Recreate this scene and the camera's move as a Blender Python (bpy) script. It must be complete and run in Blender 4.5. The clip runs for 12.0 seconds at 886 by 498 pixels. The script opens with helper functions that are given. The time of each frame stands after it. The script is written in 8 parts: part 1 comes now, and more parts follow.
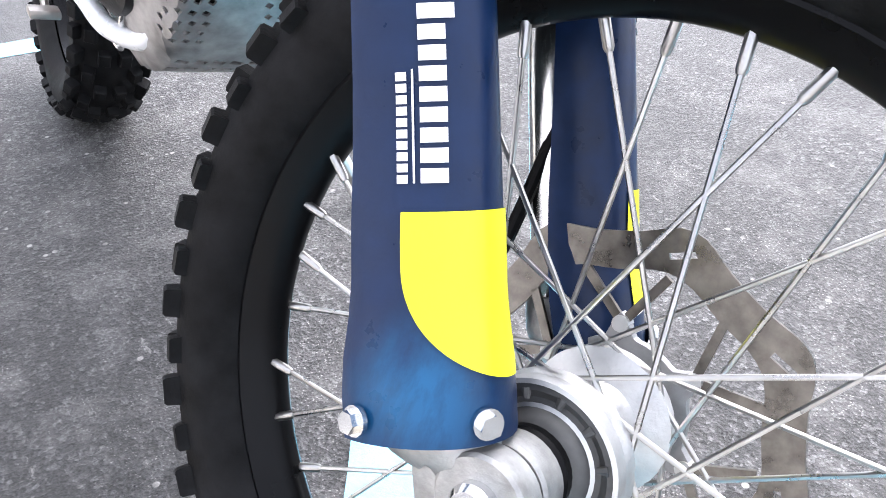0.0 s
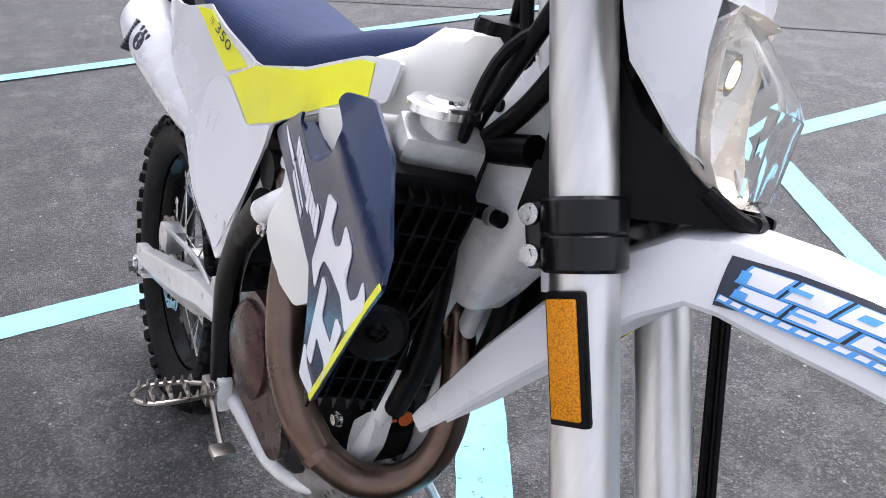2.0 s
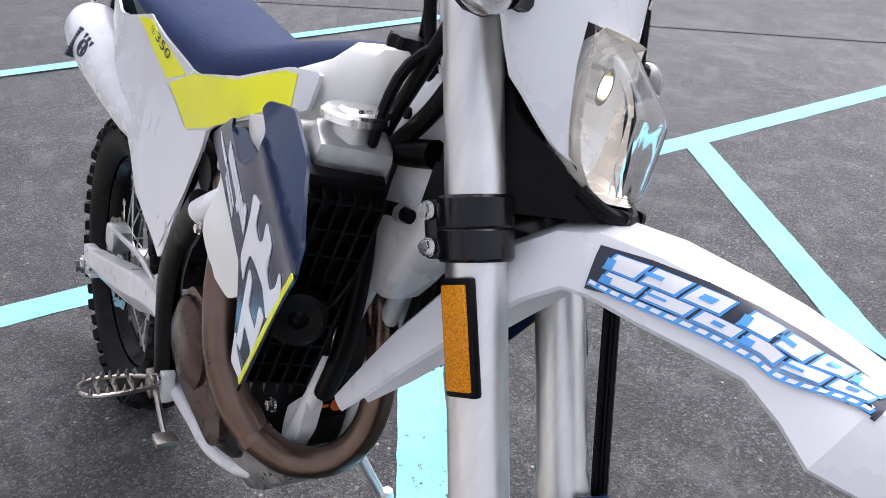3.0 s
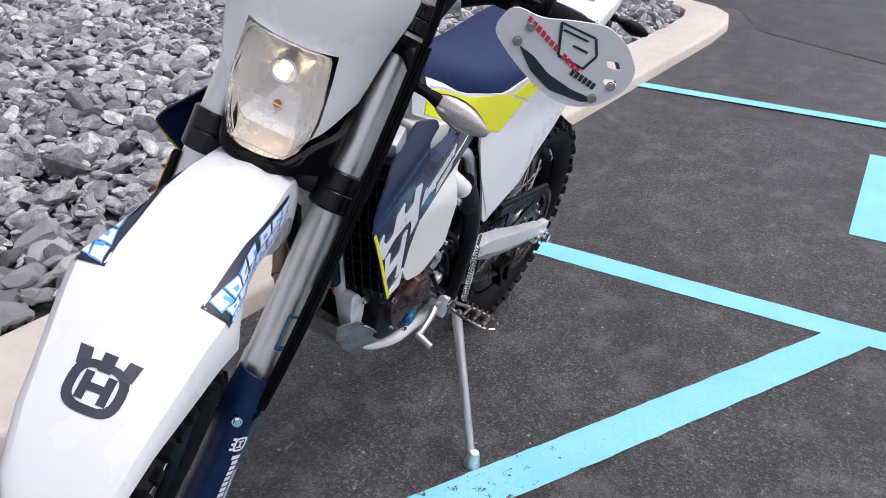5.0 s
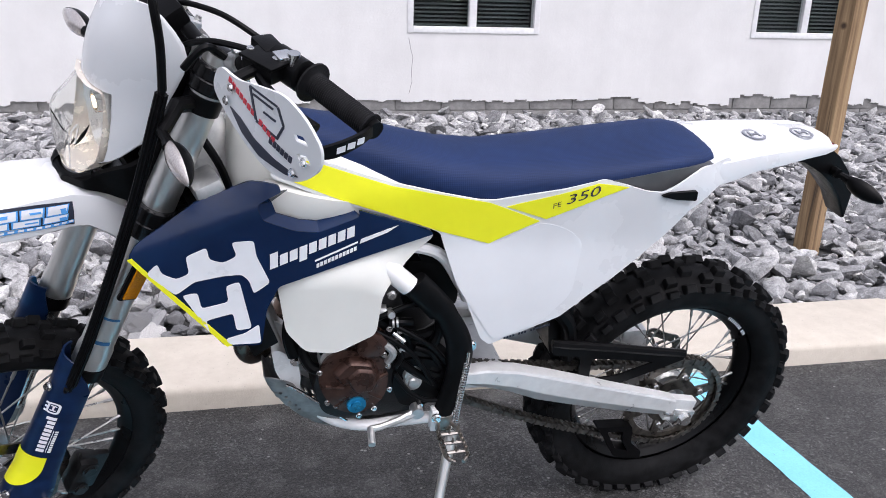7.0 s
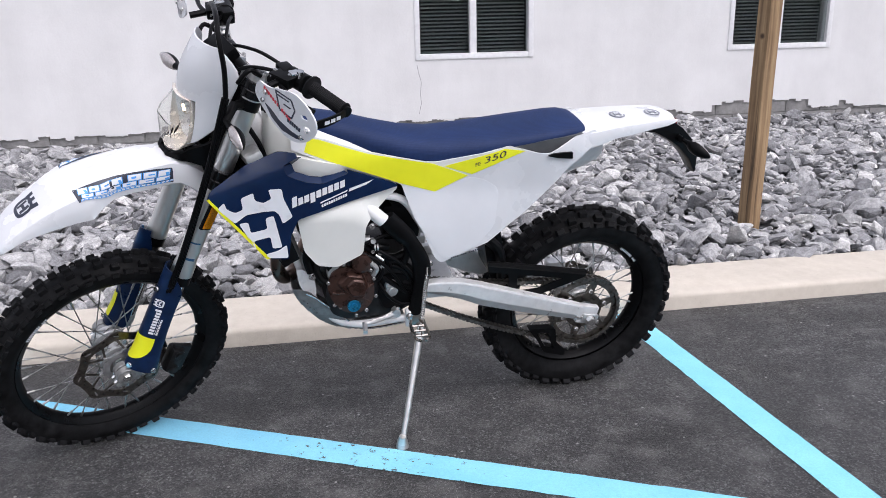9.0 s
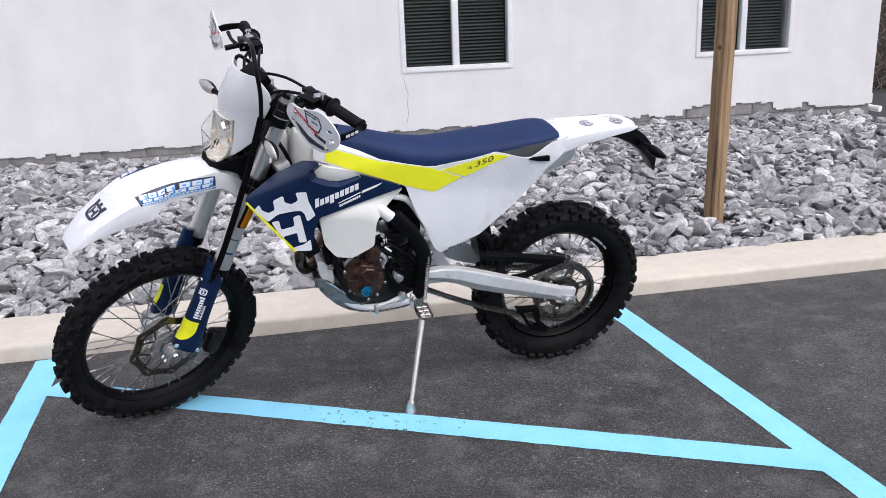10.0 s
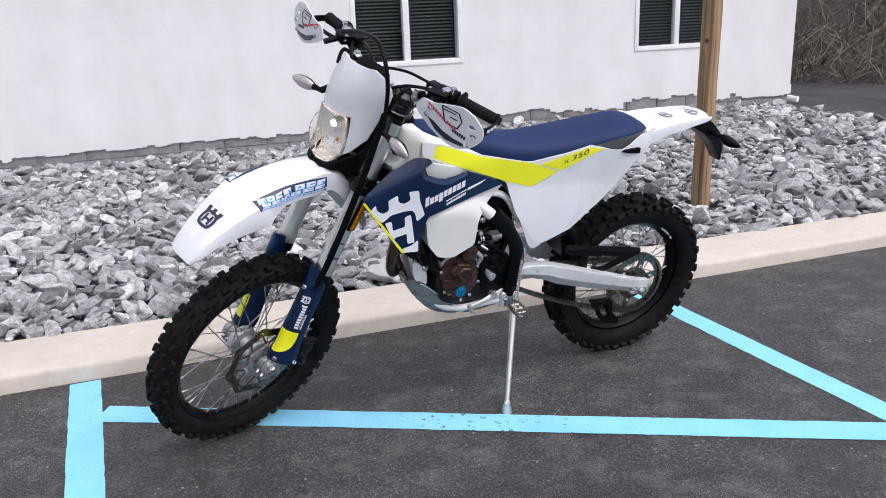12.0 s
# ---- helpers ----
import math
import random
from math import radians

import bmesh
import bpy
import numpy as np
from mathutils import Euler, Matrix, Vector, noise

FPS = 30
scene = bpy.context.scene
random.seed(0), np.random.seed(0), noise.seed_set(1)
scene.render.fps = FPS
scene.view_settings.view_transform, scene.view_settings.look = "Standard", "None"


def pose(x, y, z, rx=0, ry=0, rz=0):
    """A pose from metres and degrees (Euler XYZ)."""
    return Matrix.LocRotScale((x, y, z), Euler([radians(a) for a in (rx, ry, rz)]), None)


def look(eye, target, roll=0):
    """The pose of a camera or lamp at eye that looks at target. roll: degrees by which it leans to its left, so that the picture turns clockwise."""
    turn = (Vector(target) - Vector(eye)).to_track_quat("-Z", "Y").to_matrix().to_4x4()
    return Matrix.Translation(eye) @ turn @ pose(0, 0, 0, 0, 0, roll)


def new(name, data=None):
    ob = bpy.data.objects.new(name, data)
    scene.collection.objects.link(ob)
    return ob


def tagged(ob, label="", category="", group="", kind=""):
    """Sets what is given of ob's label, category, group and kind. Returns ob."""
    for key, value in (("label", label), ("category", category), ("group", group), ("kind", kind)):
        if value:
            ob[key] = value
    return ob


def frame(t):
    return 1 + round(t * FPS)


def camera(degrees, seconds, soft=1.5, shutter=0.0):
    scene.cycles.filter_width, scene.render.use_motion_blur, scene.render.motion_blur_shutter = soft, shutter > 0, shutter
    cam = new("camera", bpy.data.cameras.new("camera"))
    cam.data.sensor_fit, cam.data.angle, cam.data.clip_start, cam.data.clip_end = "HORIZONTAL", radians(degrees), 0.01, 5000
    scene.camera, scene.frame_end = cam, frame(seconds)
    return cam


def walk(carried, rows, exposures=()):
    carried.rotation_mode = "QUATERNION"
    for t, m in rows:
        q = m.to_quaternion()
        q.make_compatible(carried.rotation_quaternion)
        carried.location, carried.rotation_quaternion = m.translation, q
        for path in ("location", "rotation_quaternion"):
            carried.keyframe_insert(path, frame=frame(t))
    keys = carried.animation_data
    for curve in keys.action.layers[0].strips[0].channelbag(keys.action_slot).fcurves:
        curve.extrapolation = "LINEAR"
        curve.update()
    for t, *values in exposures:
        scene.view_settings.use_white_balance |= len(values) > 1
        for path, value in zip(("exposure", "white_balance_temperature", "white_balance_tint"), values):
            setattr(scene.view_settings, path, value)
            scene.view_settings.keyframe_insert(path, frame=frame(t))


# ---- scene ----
cam = camera(57.78, 12.0, soft=0.9)
PATH = [
    (0, (-0.2955, 0.1547, 0.7102), (1.1288, -0.6872, -0.4135), -1.147),
    (0.5, (-0.2713, 0.1431, 0.8424), (1.1777, -0.6955, -0.2517), -1.005),
    (1, (-0.2560, 0.1391, 1.0035), (1.2245, -0.7002, -0.0470), -0.748),
    (1.5, (-0.2361, 0.1641, 1.1775), (1.2623, -0.6958, 0.1699), -0.572),
    (2, (-0.1833, 0.2463, 1.2569), (1.3190, -0.6425, 0.2807), 0.061),
    (2.5, (-0.1443, 0.3296, 1.2975), (1.3365, -0.6217, 0.3476), 1.055),
    (3, (-0.2731, 0.2431, 1.2910), (1.1788, -0.7278, 0.3166), 1.026),
    (3.2, (-0.3942, 0.1717, 1.2946), (1.0989, -0.7017, 0.2907), 0.536),
    (4.8, (-0.6509, -0.8012, 1.3241), (1.0007, -0.1721, 0.3878), 1.814),
    (5, (-0.5692, -0.9478, 1.3327), (1.0122, -0.1212, 0.4294), 2.080),
    (5.5, (-0.2862, -1.1598, 1.3205), (1.0326, 0.0939, 0.4903), 1.736),
    (6, (0.0256, -1.3023, 1.3228), (0.9931, 0.2817, 0.5778), 1.966),
    (6.5, (0.2784, -1.4568, 1.2993), (0.9750, 0.2936, 0.6277), 2.397),
    (7, (0.3907, -1.6559, 1.2617), (0.9693, 0.1522, 0.6323), 2.354),
    (7.2, (0.4248, -1.7286, 1.2637), (0.9838, 0.0852, 0.6332), 2.131),
    (8.8, (0.3890, -2.4062, 1.2836), (0.9037, -0.5616, 0.7070), -0.199),
    (9, (0.3379, -2.5083, 1.2954), (0.8416, -0.6578, 0.7282), -0.661),
    (9.5, (0.2496, -2.7259, 1.3329), (0.7650, -0.8744, 0.7792), -1.240),
    (10, (0.1789, -2.8986, 1.3608), (0.7212, -1.0536, 0.8115), -1.787),
    (10.5, (0.0046, -2.8745, 1.3513), (0.5930, -1.0446, 0.7987), -2.248),
    (11, (-0.2069, -2.7617, 1.3489), (0.4459, -0.9550, 0.7924), -2.408),
    (11.5, (-0.3443, -2.6347, 1.3545), (0.3864, -0.8600, 0.7923), -2.162),
    (12, (-0.4718, -2.5817, 1.3679), (0.3308, -0.8393, 0.8024), -1.744),
]
walk(cam, [(t, look(eye, target, roll)) for t, eye, target, roll in PATH], exposures=[(0.0, 2.31, 6200, 15), (0.5, 2.60, 6200, 15), (1.0, 2.14, 6200, 15), (1.5, 1.66, 6200, 16), (2.0, 1.26, 6200, 17), (2.6, 1.21, 6200, 17), (3.2, 0.97, 6200, 17), (4.8, 0.56, 6200, 17), (5.5, 0.67, 6200, 17), (7.0, 0.72, 6200, 17), (9.0, 0.59, 6200, 17), (12.0, 0.60, 6200, 17)])

# world: bright overcast day with a wide soft sun
world = bpy.data.worlds.new("overcast_sky")
scene.world = world
world.use_nodes = True
wn = world.node_tree.nodes
sky = wn.new("ShaderNodeTexSky")
sky.sky_type = "NISHITA"
sky.sun_disc = False
sky.sun_elevation = radians(60)
sky.sun_rotation = radians(157)
sky.dust_density = 4.0
sky.air_density = 1.0
hsv = wn.new("ShaderNodeHueSaturation")
hsv.inputs["Saturation"].default_value = 0.3
world.node_tree.links.new(sky.outputs[0], hsv.inputs["Color"])
world.node_tree.links.new(hsv.outputs[0], wn["Background"].inputs["Color"])
wn["Background"].inputs["Strength"].default_value = 0.15
sun_data = bpy.data.lights.new("sun", "SUN")
sun_data.energy = 0.5
sun_data.angle = radians(60)
sun_data.color = (1.0, 0.97, 0.93)
sun = new("sun", sun_data)
sun.matrix_world = look((1.8, -4.2, 8.0), (0, 0, 0))


# ---- materials ----
def node_mat(name):
    m = bpy.data.materials.new(name)
    m.use_nodes = True
    nt = m.node_tree
    return m, nt, nt.nodes["Principled BSDF"]


def add(nt, kind, **values):
    n = nt.nodes.new(kind)
    for key, value in values.items():
        n.inputs[key].default_value = value
    return n


def ramp(nt, src, stops):
    n = nt.nodes.new("ShaderNodeValToRGB")
    while len(n.color_ramp.elements) < len(stops):
        n.color_ramp.elements.new(0.5)
    for e, (pos, col) in zip(n.color_ramp.elements, stops):
        e.position = pos
        e.color = (*col, 1) if isinstance(col, tuple) else (col, col, col, 1)
    nt.links.new(src, n.inputs[0])
    return n.outputs[0]


def mix(nt, mode, a, b, fac=1.0):
    n = nt.nodes.new("ShaderNodeMix")
    n.data_type = "RGBA"
    n.blend_type = mode
    for sock, v in ((n.inputs[0], fac), (n.inputs[6], a), (n.inputs[7], b)):
        if isinstance(v, bpy.types.NodeSocket):
            nt.links.new(v, sock)
        else:
            sock.default_value = (*v, 1) if isinstance(v, tuple) else v
    return n.outputs[2]


def noise_tex(nt, scale, detail=4.0, rough=0.55, coords="Object", stretch=None):
    tc = nt.nodes.new("ShaderNodeTexCoord")
    src = tc.outputs[coords]
    if stretch:
        mp = nt.nodes.new("ShaderNodeMapping")
        mp.inputs["Scale"].default_value = stretch
        nt.links.new(src, mp.inputs[0])
        src = mp.outputs[0]
    n = add(nt, "ShaderNodeTexNoise", Scale=scale, Detail=detail, Roughness=rough)
    nt.links.new(src, n.inputs["Vector"])
    return n.outputs[0]


def voronoi(nt, scale, feature="F1", out=0, coords="Object"):
    tc = nt.nodes.new("ShaderNodeTexCoord")
    n = add(nt, "ShaderNodeTexVoronoi", Scale=scale)
    n.feature = feature
    nt.links.new(tc.outputs[coords], n.inputs["Vector"])
    return n.outputs[out]


def bump(nt, bsdf, height, strength, distance):
    n = add(nt, "ShaderNodeBump", Strength=strength, Distance=distance)
    nt.links.new(height, n.inputs["Height"])
    nt.links.new(n.outputs[0], bsdf.inputs["Normal"])


def simple(name, color, rough=0.5, metal=0.0, var=0.08, scale=30.0, bump_s=0.0, bump_scale=200.0, coat=0.0, big=3.0, rough_var=0.1, stretch=None, spec=None):
    """A surface with grain and wear at two scales."""
    m, nt, b = node_mat(name)
    n1 = noise_tex(nt, scale, 5, stretch=stretch)
    n2 = noise_tex(nt, big, 3)
    lo = tuple(max(0.0, c * (1 - 2 * var)) for c in color)
    hi = tuple(min(1.0, c * (1 + 2 * var)) for c in color)
    c1 = ramp(nt, n1, [(0.3, lo), (0.7, hi)])
    c2 = ramp(nt, n2, [(0.3, 1 - var), (0.7, 1.0)])
    nt.links.new(mix(nt, "MULTIPLY", c1, c2), b.inputs["Base Color"])
    r = ramp(nt, n1, [(0.25, max(0.02, rough - rough_var)), (0.75, min(1.0, rough + rough_var))])
    nt.links.new(r, b.inputs["Roughness"])
    b.inputs["Metallic"].default_value = metal
    b.inputs["Coat Weight"].default_value = coat
    b.inputs["Coat Roughness"].default_value = 0.08
    if spec is None and max(color) < 0.02 and not metal:
        spec = 0.12
    if spec is not None:
        b.inputs["Specular IOR Level"].default_value = spec
    if bump_s:
        bump(nt, b, noise_tex(nt, bump_scale, 4), bump_s, 0.002)
    return m


def asphalt_mat(name, base, patches):
    m, nt, b = node_mat(name)
    fine = noise_tex(nt, 260, 3, 0.7)
    stones = voronoi(nt, 170, out=1)
    blot = noise_tex(nt, 1.1, 6, 0.62)
    scuff = noise_tex(nt, 6.5, 8, 0.72)
    streak = noise_tex(nt, 2.0, 4, 0.6, stretch=(0.35, 1.6, 1.0))
    c = ramp(nt, fine, [(0.30, base * 0.40), (0.52, base), (0.78, base * 2.6)])
    bw = nt.nodes.new("ShaderNodeRGBToBW")
    nt.links.new(stones, bw.inputs[0])
    sp = ramp(nt, bw.outputs[0], [(0.0, 0.42), (0.6, 0.95), (0.92, 3.2)])
    c = mix(nt, "MULTIPLY", c, sp)
    c = mix(nt, "MULTIPLY", c, ramp(nt, blot, [(0.38, 0.64), (0.5, 0.94), (0.62, 1.32)]))
    c = mix(nt, "MULTIPLY", c, ramp(nt, streak, [(0.40, 0.84), (0.60, 1.16)]))
    dust = ramp(nt, scuff, [(0.50, 0.0), (0.64, patches)])
    c = mix(nt, "MIX", c, (0.21, 0.205, 0.20), dust)
    # pale grit, thick in some places and thin in others
    grit = ramp(nt, voronoi(nt, 210), [(0.17, 1.0), (0.25, 0.0)])
    where = ramp(nt, noise_tex(nt, 3.2, 7, 0.75), [(0.46, 0.05), (0.60, 0.9)])
    c = mix(nt, "MIX", c, (0.33, 0.325, 0.31), mix(nt, "MULTIPLY", grit, where))
    chips = ramp(nt, voronoi(nt, 26), [(0.10, 1.0), (0.13, 0.0)])
    c = mix(nt, "MIX", c, (0.40, 0.39, 0.37), mix(nt, "MULTIPLY", chips, ramp(nt, noise_tex(nt, 9.0, 3), [(0.52, 0.0), (0.60, 0.8)])))
    # short pale scrapes
    scrape = ramp(nt, noise_tex(nt, 30, 6, 0.8, stretch=(0.45, 1.3, 1.0)), [(0.615, 0.0), (0.66, 0.75)])
    c = mix(nt, "MIX", c, (0.27, 0.265, 0.255), mix(nt, "MULTIPLY", scrape, ramp(nt, noise_tex(nt, 2.4, 4), [(0.46, 0.10), (0.60, 1.0)])))
    nt.links.new(c, b.inputs["Base Color"])
    nt.links.new(ramp(nt, blot, [(0.38, 0.44), (0.62, 0.62)]), b.inputs["Roughness"])
    b.inputs["Specular IOR Level"].default_value = 0.5
    h = mix(nt, "ADD", fine, voronoi(nt, 170), 0.6)
    bump(nt, b, h, 0.85, 0.005)
    return m


ASPHALT = asphalt_mat("asphalt", 0.0365, 0.30)
ROAD = asphalt_mat("dark_asphalt", 0.028, 0.16)


def paint_line_mat():
    m, nt, b = node_mat("blue_line_paint")
    fine = noise_tex(nt, 190, 4, 0.7)
    big = noise_tex(nt, 5, 4)
    wear = noise_tex(nt, 34, 6, 0.7)
    zone = noise_tex(nt, 1.7, 2)
    c = ramp(nt, big, [(0.3, (0.225, 0.62, 0.83)), (0.7, (0.285, 0.70, 0.90))])
    c = mix(nt, "MULTIPLY", c, ramp(nt, fine, [(0.25, 0.82), (0.6, 1.0)]))
    lift = nt.nodes.new("ShaderNodeMath")
    lift.operation = "ADD"
    tc = nt.nodes.new("ShaderNodeTexCoord")
    far = add(nt, "ShaderNodeVectorMath")
    far.operation = "DISTANCE"
    far.inputs[1].default_value = (0.72, -0.39, 0)
    nt.links.new(tc.outputs["Object"], far.inputs[0])
    spot = ramp(nt, far.outputs["Value"], [(0.12, -0.075), (0.50, 0.0)])
    spot = nt.nodes[-1]
    spot.color_ramp.elements[0].color = (0.0, 0.0, 0.0, 1)
    spot.color_ramp.elements[1].color = (0.085, 0.085, 0.085, 1)
    nt.links.new(wear, lift.inputs[0])
    nt.links.new(spot.outputs[0], lift.inputs[1])
    worn = ramp(nt, lift.outputs[0], [(0.385, 1.0), (0.410, 0.0)])
    c = mix(nt, "MIX", c, (0.07, 0.07, 0.07), worn)
    nt.links.new(c, b.inputs["Base Color"])
    b.inputs["Roughness"].default_value = 0.7
    bump(nt, b, fine, 0.5, 0.003)
    return m


LINE = paint_line_mat()


def concrete_mat(name, lo, hi, sc=18):
    m, nt, b = node_mat(name)
    n1 = noise_tex(nt, sc, 7, 0.65)
    n2 = noise_tex(nt, 1.3, 4)
    pores = voronoi(nt, 60)
    c = ramp(nt, n1, [(0.3, lo), (0.7, hi)])
    c = mix(nt, "MULTIPLY", c, ramp(nt, n2, [(0.3, 0.84), (0.7, 1.04)]))
    c = mix(nt, "MULTIPLY", c, ramp(nt, pores, [(0.04, 0.72), (0.13, 1.0)]))
    nt.links.new(c, b.inputs["Base Color"])
    b.inputs["Roughness"].default_value = 0.85
    bump(nt, b, noise_tex(nt, 130, 5, 0.7), 0.4, 0.004)
    return m


KERB = concrete_mat("kerb_concrete", (0.55, 0.495, 0.415), (0.63, 0.575, 0.49))
BLOCK = concrete_mat("grey_block", (0.19, 0.185, 0.18), (0.37, 0.36, 0.35), 9)


def stucco_mat():
    m, nt, b = node_mat("white_stucco")
    n1 = noise_tex(nt, 2.2, 6, 0.6)
    n2 = noise_tex(nt, 45, 6, 0.7)
    drip = noise_tex(nt, 3.0, 5, 0.6, stretch=(1.0, 1.0, 0.12))
    c = ramp(nt, n1, [(0.3, (0.68, 0.675, 0.665)), (0.7, (0.765, 0.76, 0.75))])
    c = mix(nt, "MULTIPLY", c, ramp(nt, drip, [(0.3, 0.95), (0.6, 1.0)]))
    nt.links.new(c, b.inputs["Base Color"])
    b.inputs["Roughness"].default_value = 0.85
    bump(nt, b, mix(nt, "ADD", n2, noise_tex(nt, 7, 4), 0.6), 0.35, 0.006)
    return m


STUCCO = stucco_mat()


def rock_mat():
    m, nt, b = node_mat("crushed_stone")
    info = nt.nodes.new("ShaderNodeObjectInfo")
    geo = nt.nodes.new("ShaderNodeNewGeometry")
    mixr = nt.nodes.new("ShaderNodeMath")
    mixr.operation = "ADD"
    nt.links.new(info.outputs["Random"], mixr.inputs[0])
    nt.links.new(geo.outputs["Random Per Island"], mixr.inputs[1])
    fr = nt.nodes.new("ShaderNodeMath")
    fr.operation = "FRACT"
    nt.links.new(mixr.outputs[0], fr.inputs[0])
    c = ramp(nt, fr.outputs[0], [(0.0, (0.16, 0.16, 0.165)), (0.4, (0.325, 0.325, 0.33)), (0.8, (0.48, 0.475, 0.47)), (1.0, (0.66, 0.65, 0.63))])
    c = mix(nt, "MULTIPLY", c, ramp(nt, noise_tex(nt, 30, 7, 0.75), [(0.34, 0.50), (0.66, 1.30)]))
    c = mix(nt, "MULTIPLY", c, ramp(nt, noise_tex(nt, 140, 4, 0.7), [(0.34, 0.72), (0.66, 1.2)]))
    nt.links.new(c, b.inputs["Base Color"])
    b.inputs["Roughness"].default_value = 0.82
    bump(nt, b, noise_tex(nt, 60, 6, 0.75), 0.6, 0.01)
    return m


ROCK = rock_mat()
# sheet under the stones; its near-black stands for shade in the gaps
GAPSHADE = simple("stone_gap_shade", (0.05, 0.05, 0.05), 0.95, var=0.25, scale=60, bump_s=0.6, bump_scale=90)
WHITE = simple("white_plastic", (0.700, 0.710, 0.720), 0.28, var=0.012, scale=6, bump_s=0.03, bump_scale=500, coat=0.15, rough_var=0.05)
TANKWHITE = simple("translucent_white_tank", (0.76, 0.76, 0.71), 0.42, var=0.02, scale=9, bump_s=0.05, bump_scale=350, rough_var=0.06)
NAVY = simple("navy_plastic", (0.0035, 0.0155, 0.056), 0.22, var=0.08, scale=12, rough_var=0.05, spec=0.32)
NAVYM = simple("scuffed_navy_plastic", (0.004, 0.017, 0.060), 0.34, var=0.15, scale=40, bump_s=0.08, bump_scale=300, spec=0.3)
YELLOW = simple("fluorescent_yellow_decal", (0.86, 0.86, 0.012), 0.38, var=0.015, scale=15, rough_var=0.05)
DECALWHITE = simple("white_decal", (0.82, 0.83, 0.85), 0.3, var=0.02, scale=20, rough_var=0.05)
PRINT = simple("dark_print", (0.025, 0.03, 0.05), 0.4, var=0.1)
GREYPRINT = simple("grey_print", (0.20, 0.21, 0.24), 0.35, var=0.03, scale=4)
BLUEPRINT = simple("blue_print", (0.10, 0.38, 0.82), 0.35, var=0.05)
REDPRINT = simple("red_print", (0.62, 0.04, 0.06), 0.4, var=0.05)
BLACK = simple("black_plastic", (0.0032, 0.0032, 0.0036), 0.38, var=0.15, scale=60, bump_s=0.08, bump_scale=400)
RUBBER = simple("tyre_rubber", (0.009, 0.009, 0.0095), 0.60, var=0.4, scale=35, bump_s=0.25, bump_scale=260, big=8)
GRIP = simple("grip_rubber", (0.012, 0.012, 0.013), 0.7, var=0.2, scale=50, bump_s=0.3, bump_scale=500)
GLOSSBLACK = simple("black_anodised", (0.012, 0.012, 0.013), 0.22, 0.5, var=0.15, rough_var=0.05)
RIMBLACK = simple("black_rim", (0.003, 0.003, 0.0034), 0.30, 0.0, var=0.2, scale=14, spec=0.14, rough_var=0.08)
ALU = simple("brushed_aluminium", (0.74, 0.73, 0.70), 0.40, 1.0, var=0.05, scale=60, bump_s=0.06, bump_scale=300, stretch=(1, 1, 0.08))
CASTALU = simple("cast_aluminium", (0.66, 0.66, 0.65), 0.45, 0.9, var=0.08, scale=40, bump_s=0.25, bump_scale=350)
LUGALU = simple("weathered_cast_alloy", (0.44, 0.44, 0.425), 0.5, 0.75, var=0.16, scale=50, bump_s=0.35, bump_scale=300)
SPOKE = simple("dull_spoke_steel", (0.50, 0.49, 0.47), 0.30, 1.0, var=0.1, rough_var=0.06)
CHROME = simple("polished_steel", (0.78, 0.78, 0.77), 0.16, 1.0, var=0.05, rough_var=0.06)
STEEL = simple("brushed_steel", (0.35, 0.32, 0.29), 0.30, 1.0, var=0.15, scale=25, bump_s=0.08, bump_scale=200)
DISC = simple("brushed_disc_steel", (0.20, 0.182, 0.160), 0.32, 1.0, var=0.22, scale=60, bump_s=0.06, bump_scale=300)
GREYCAST = simple("grey_cast_alloy", (0.36, 0.36, 0.36), 0.42, 0.7, var=0.12, scale=40, bump_s=0.15, bump_scale=350)
PIPE = simple("heat_browned_steel", (0.165, 0.115, 0.09), 0.30, 1.0, var=0.16, scale=9, bump_s=0.05, rough_var=0.08)
BRONZE = simple("bronze_engine_cover", (0.072, 0.037, 0.028), 0.30, 0.55, var=0.2, scale=40, bump_s=0.12, bump_scale=450)
DARKALU = simple("dark_engine_metal", (0.020, 0.020, 0.021), 0.48, 0.5, var=0.4, scale=30, bump_s=0.3, bump_scale=220)
FRAMEWHITE = simple("white_painted_steel", (0.78, 0.78, 0.77), 0.3, var=0.03, scale=25, coat=0.2)
CHAINM = simple("oiled_chain_steel", (0.17, 0.16, 0.145), 0.4, 0.9, var=0.25, scale=80)
CAPBLUE = simple("blue_anodised_cap", (0.02, 0.25, 0.45), 0.28, 0.7, var=0.08)
ORANGE = simple("orange_sticker", (0.85, 0.17, 0.03), 0.4, var=0.05)
WOOD = None


def reflector_mat():
    m, nt, b = node_mat("amber_reflector")
    v = voronoi(nt, 560)
    c = ramp(nt, v, [(0.1, (0.92, 0.36, 0.001)), (0.9, (0.52, 0.16, 0.0005))])
    nt.links.new(c, b.inputs["Base Color"])
    b.inputs["Roughness"].default_value = 0.22
    b.inputs["Coat Weight"].default_value = 0.15
    b.inputs["Specular IOR Level"].default_value = 0.25
    bump(nt, b, v, 0.7, 0.002)
    return m


AMBER = reflector_mat()


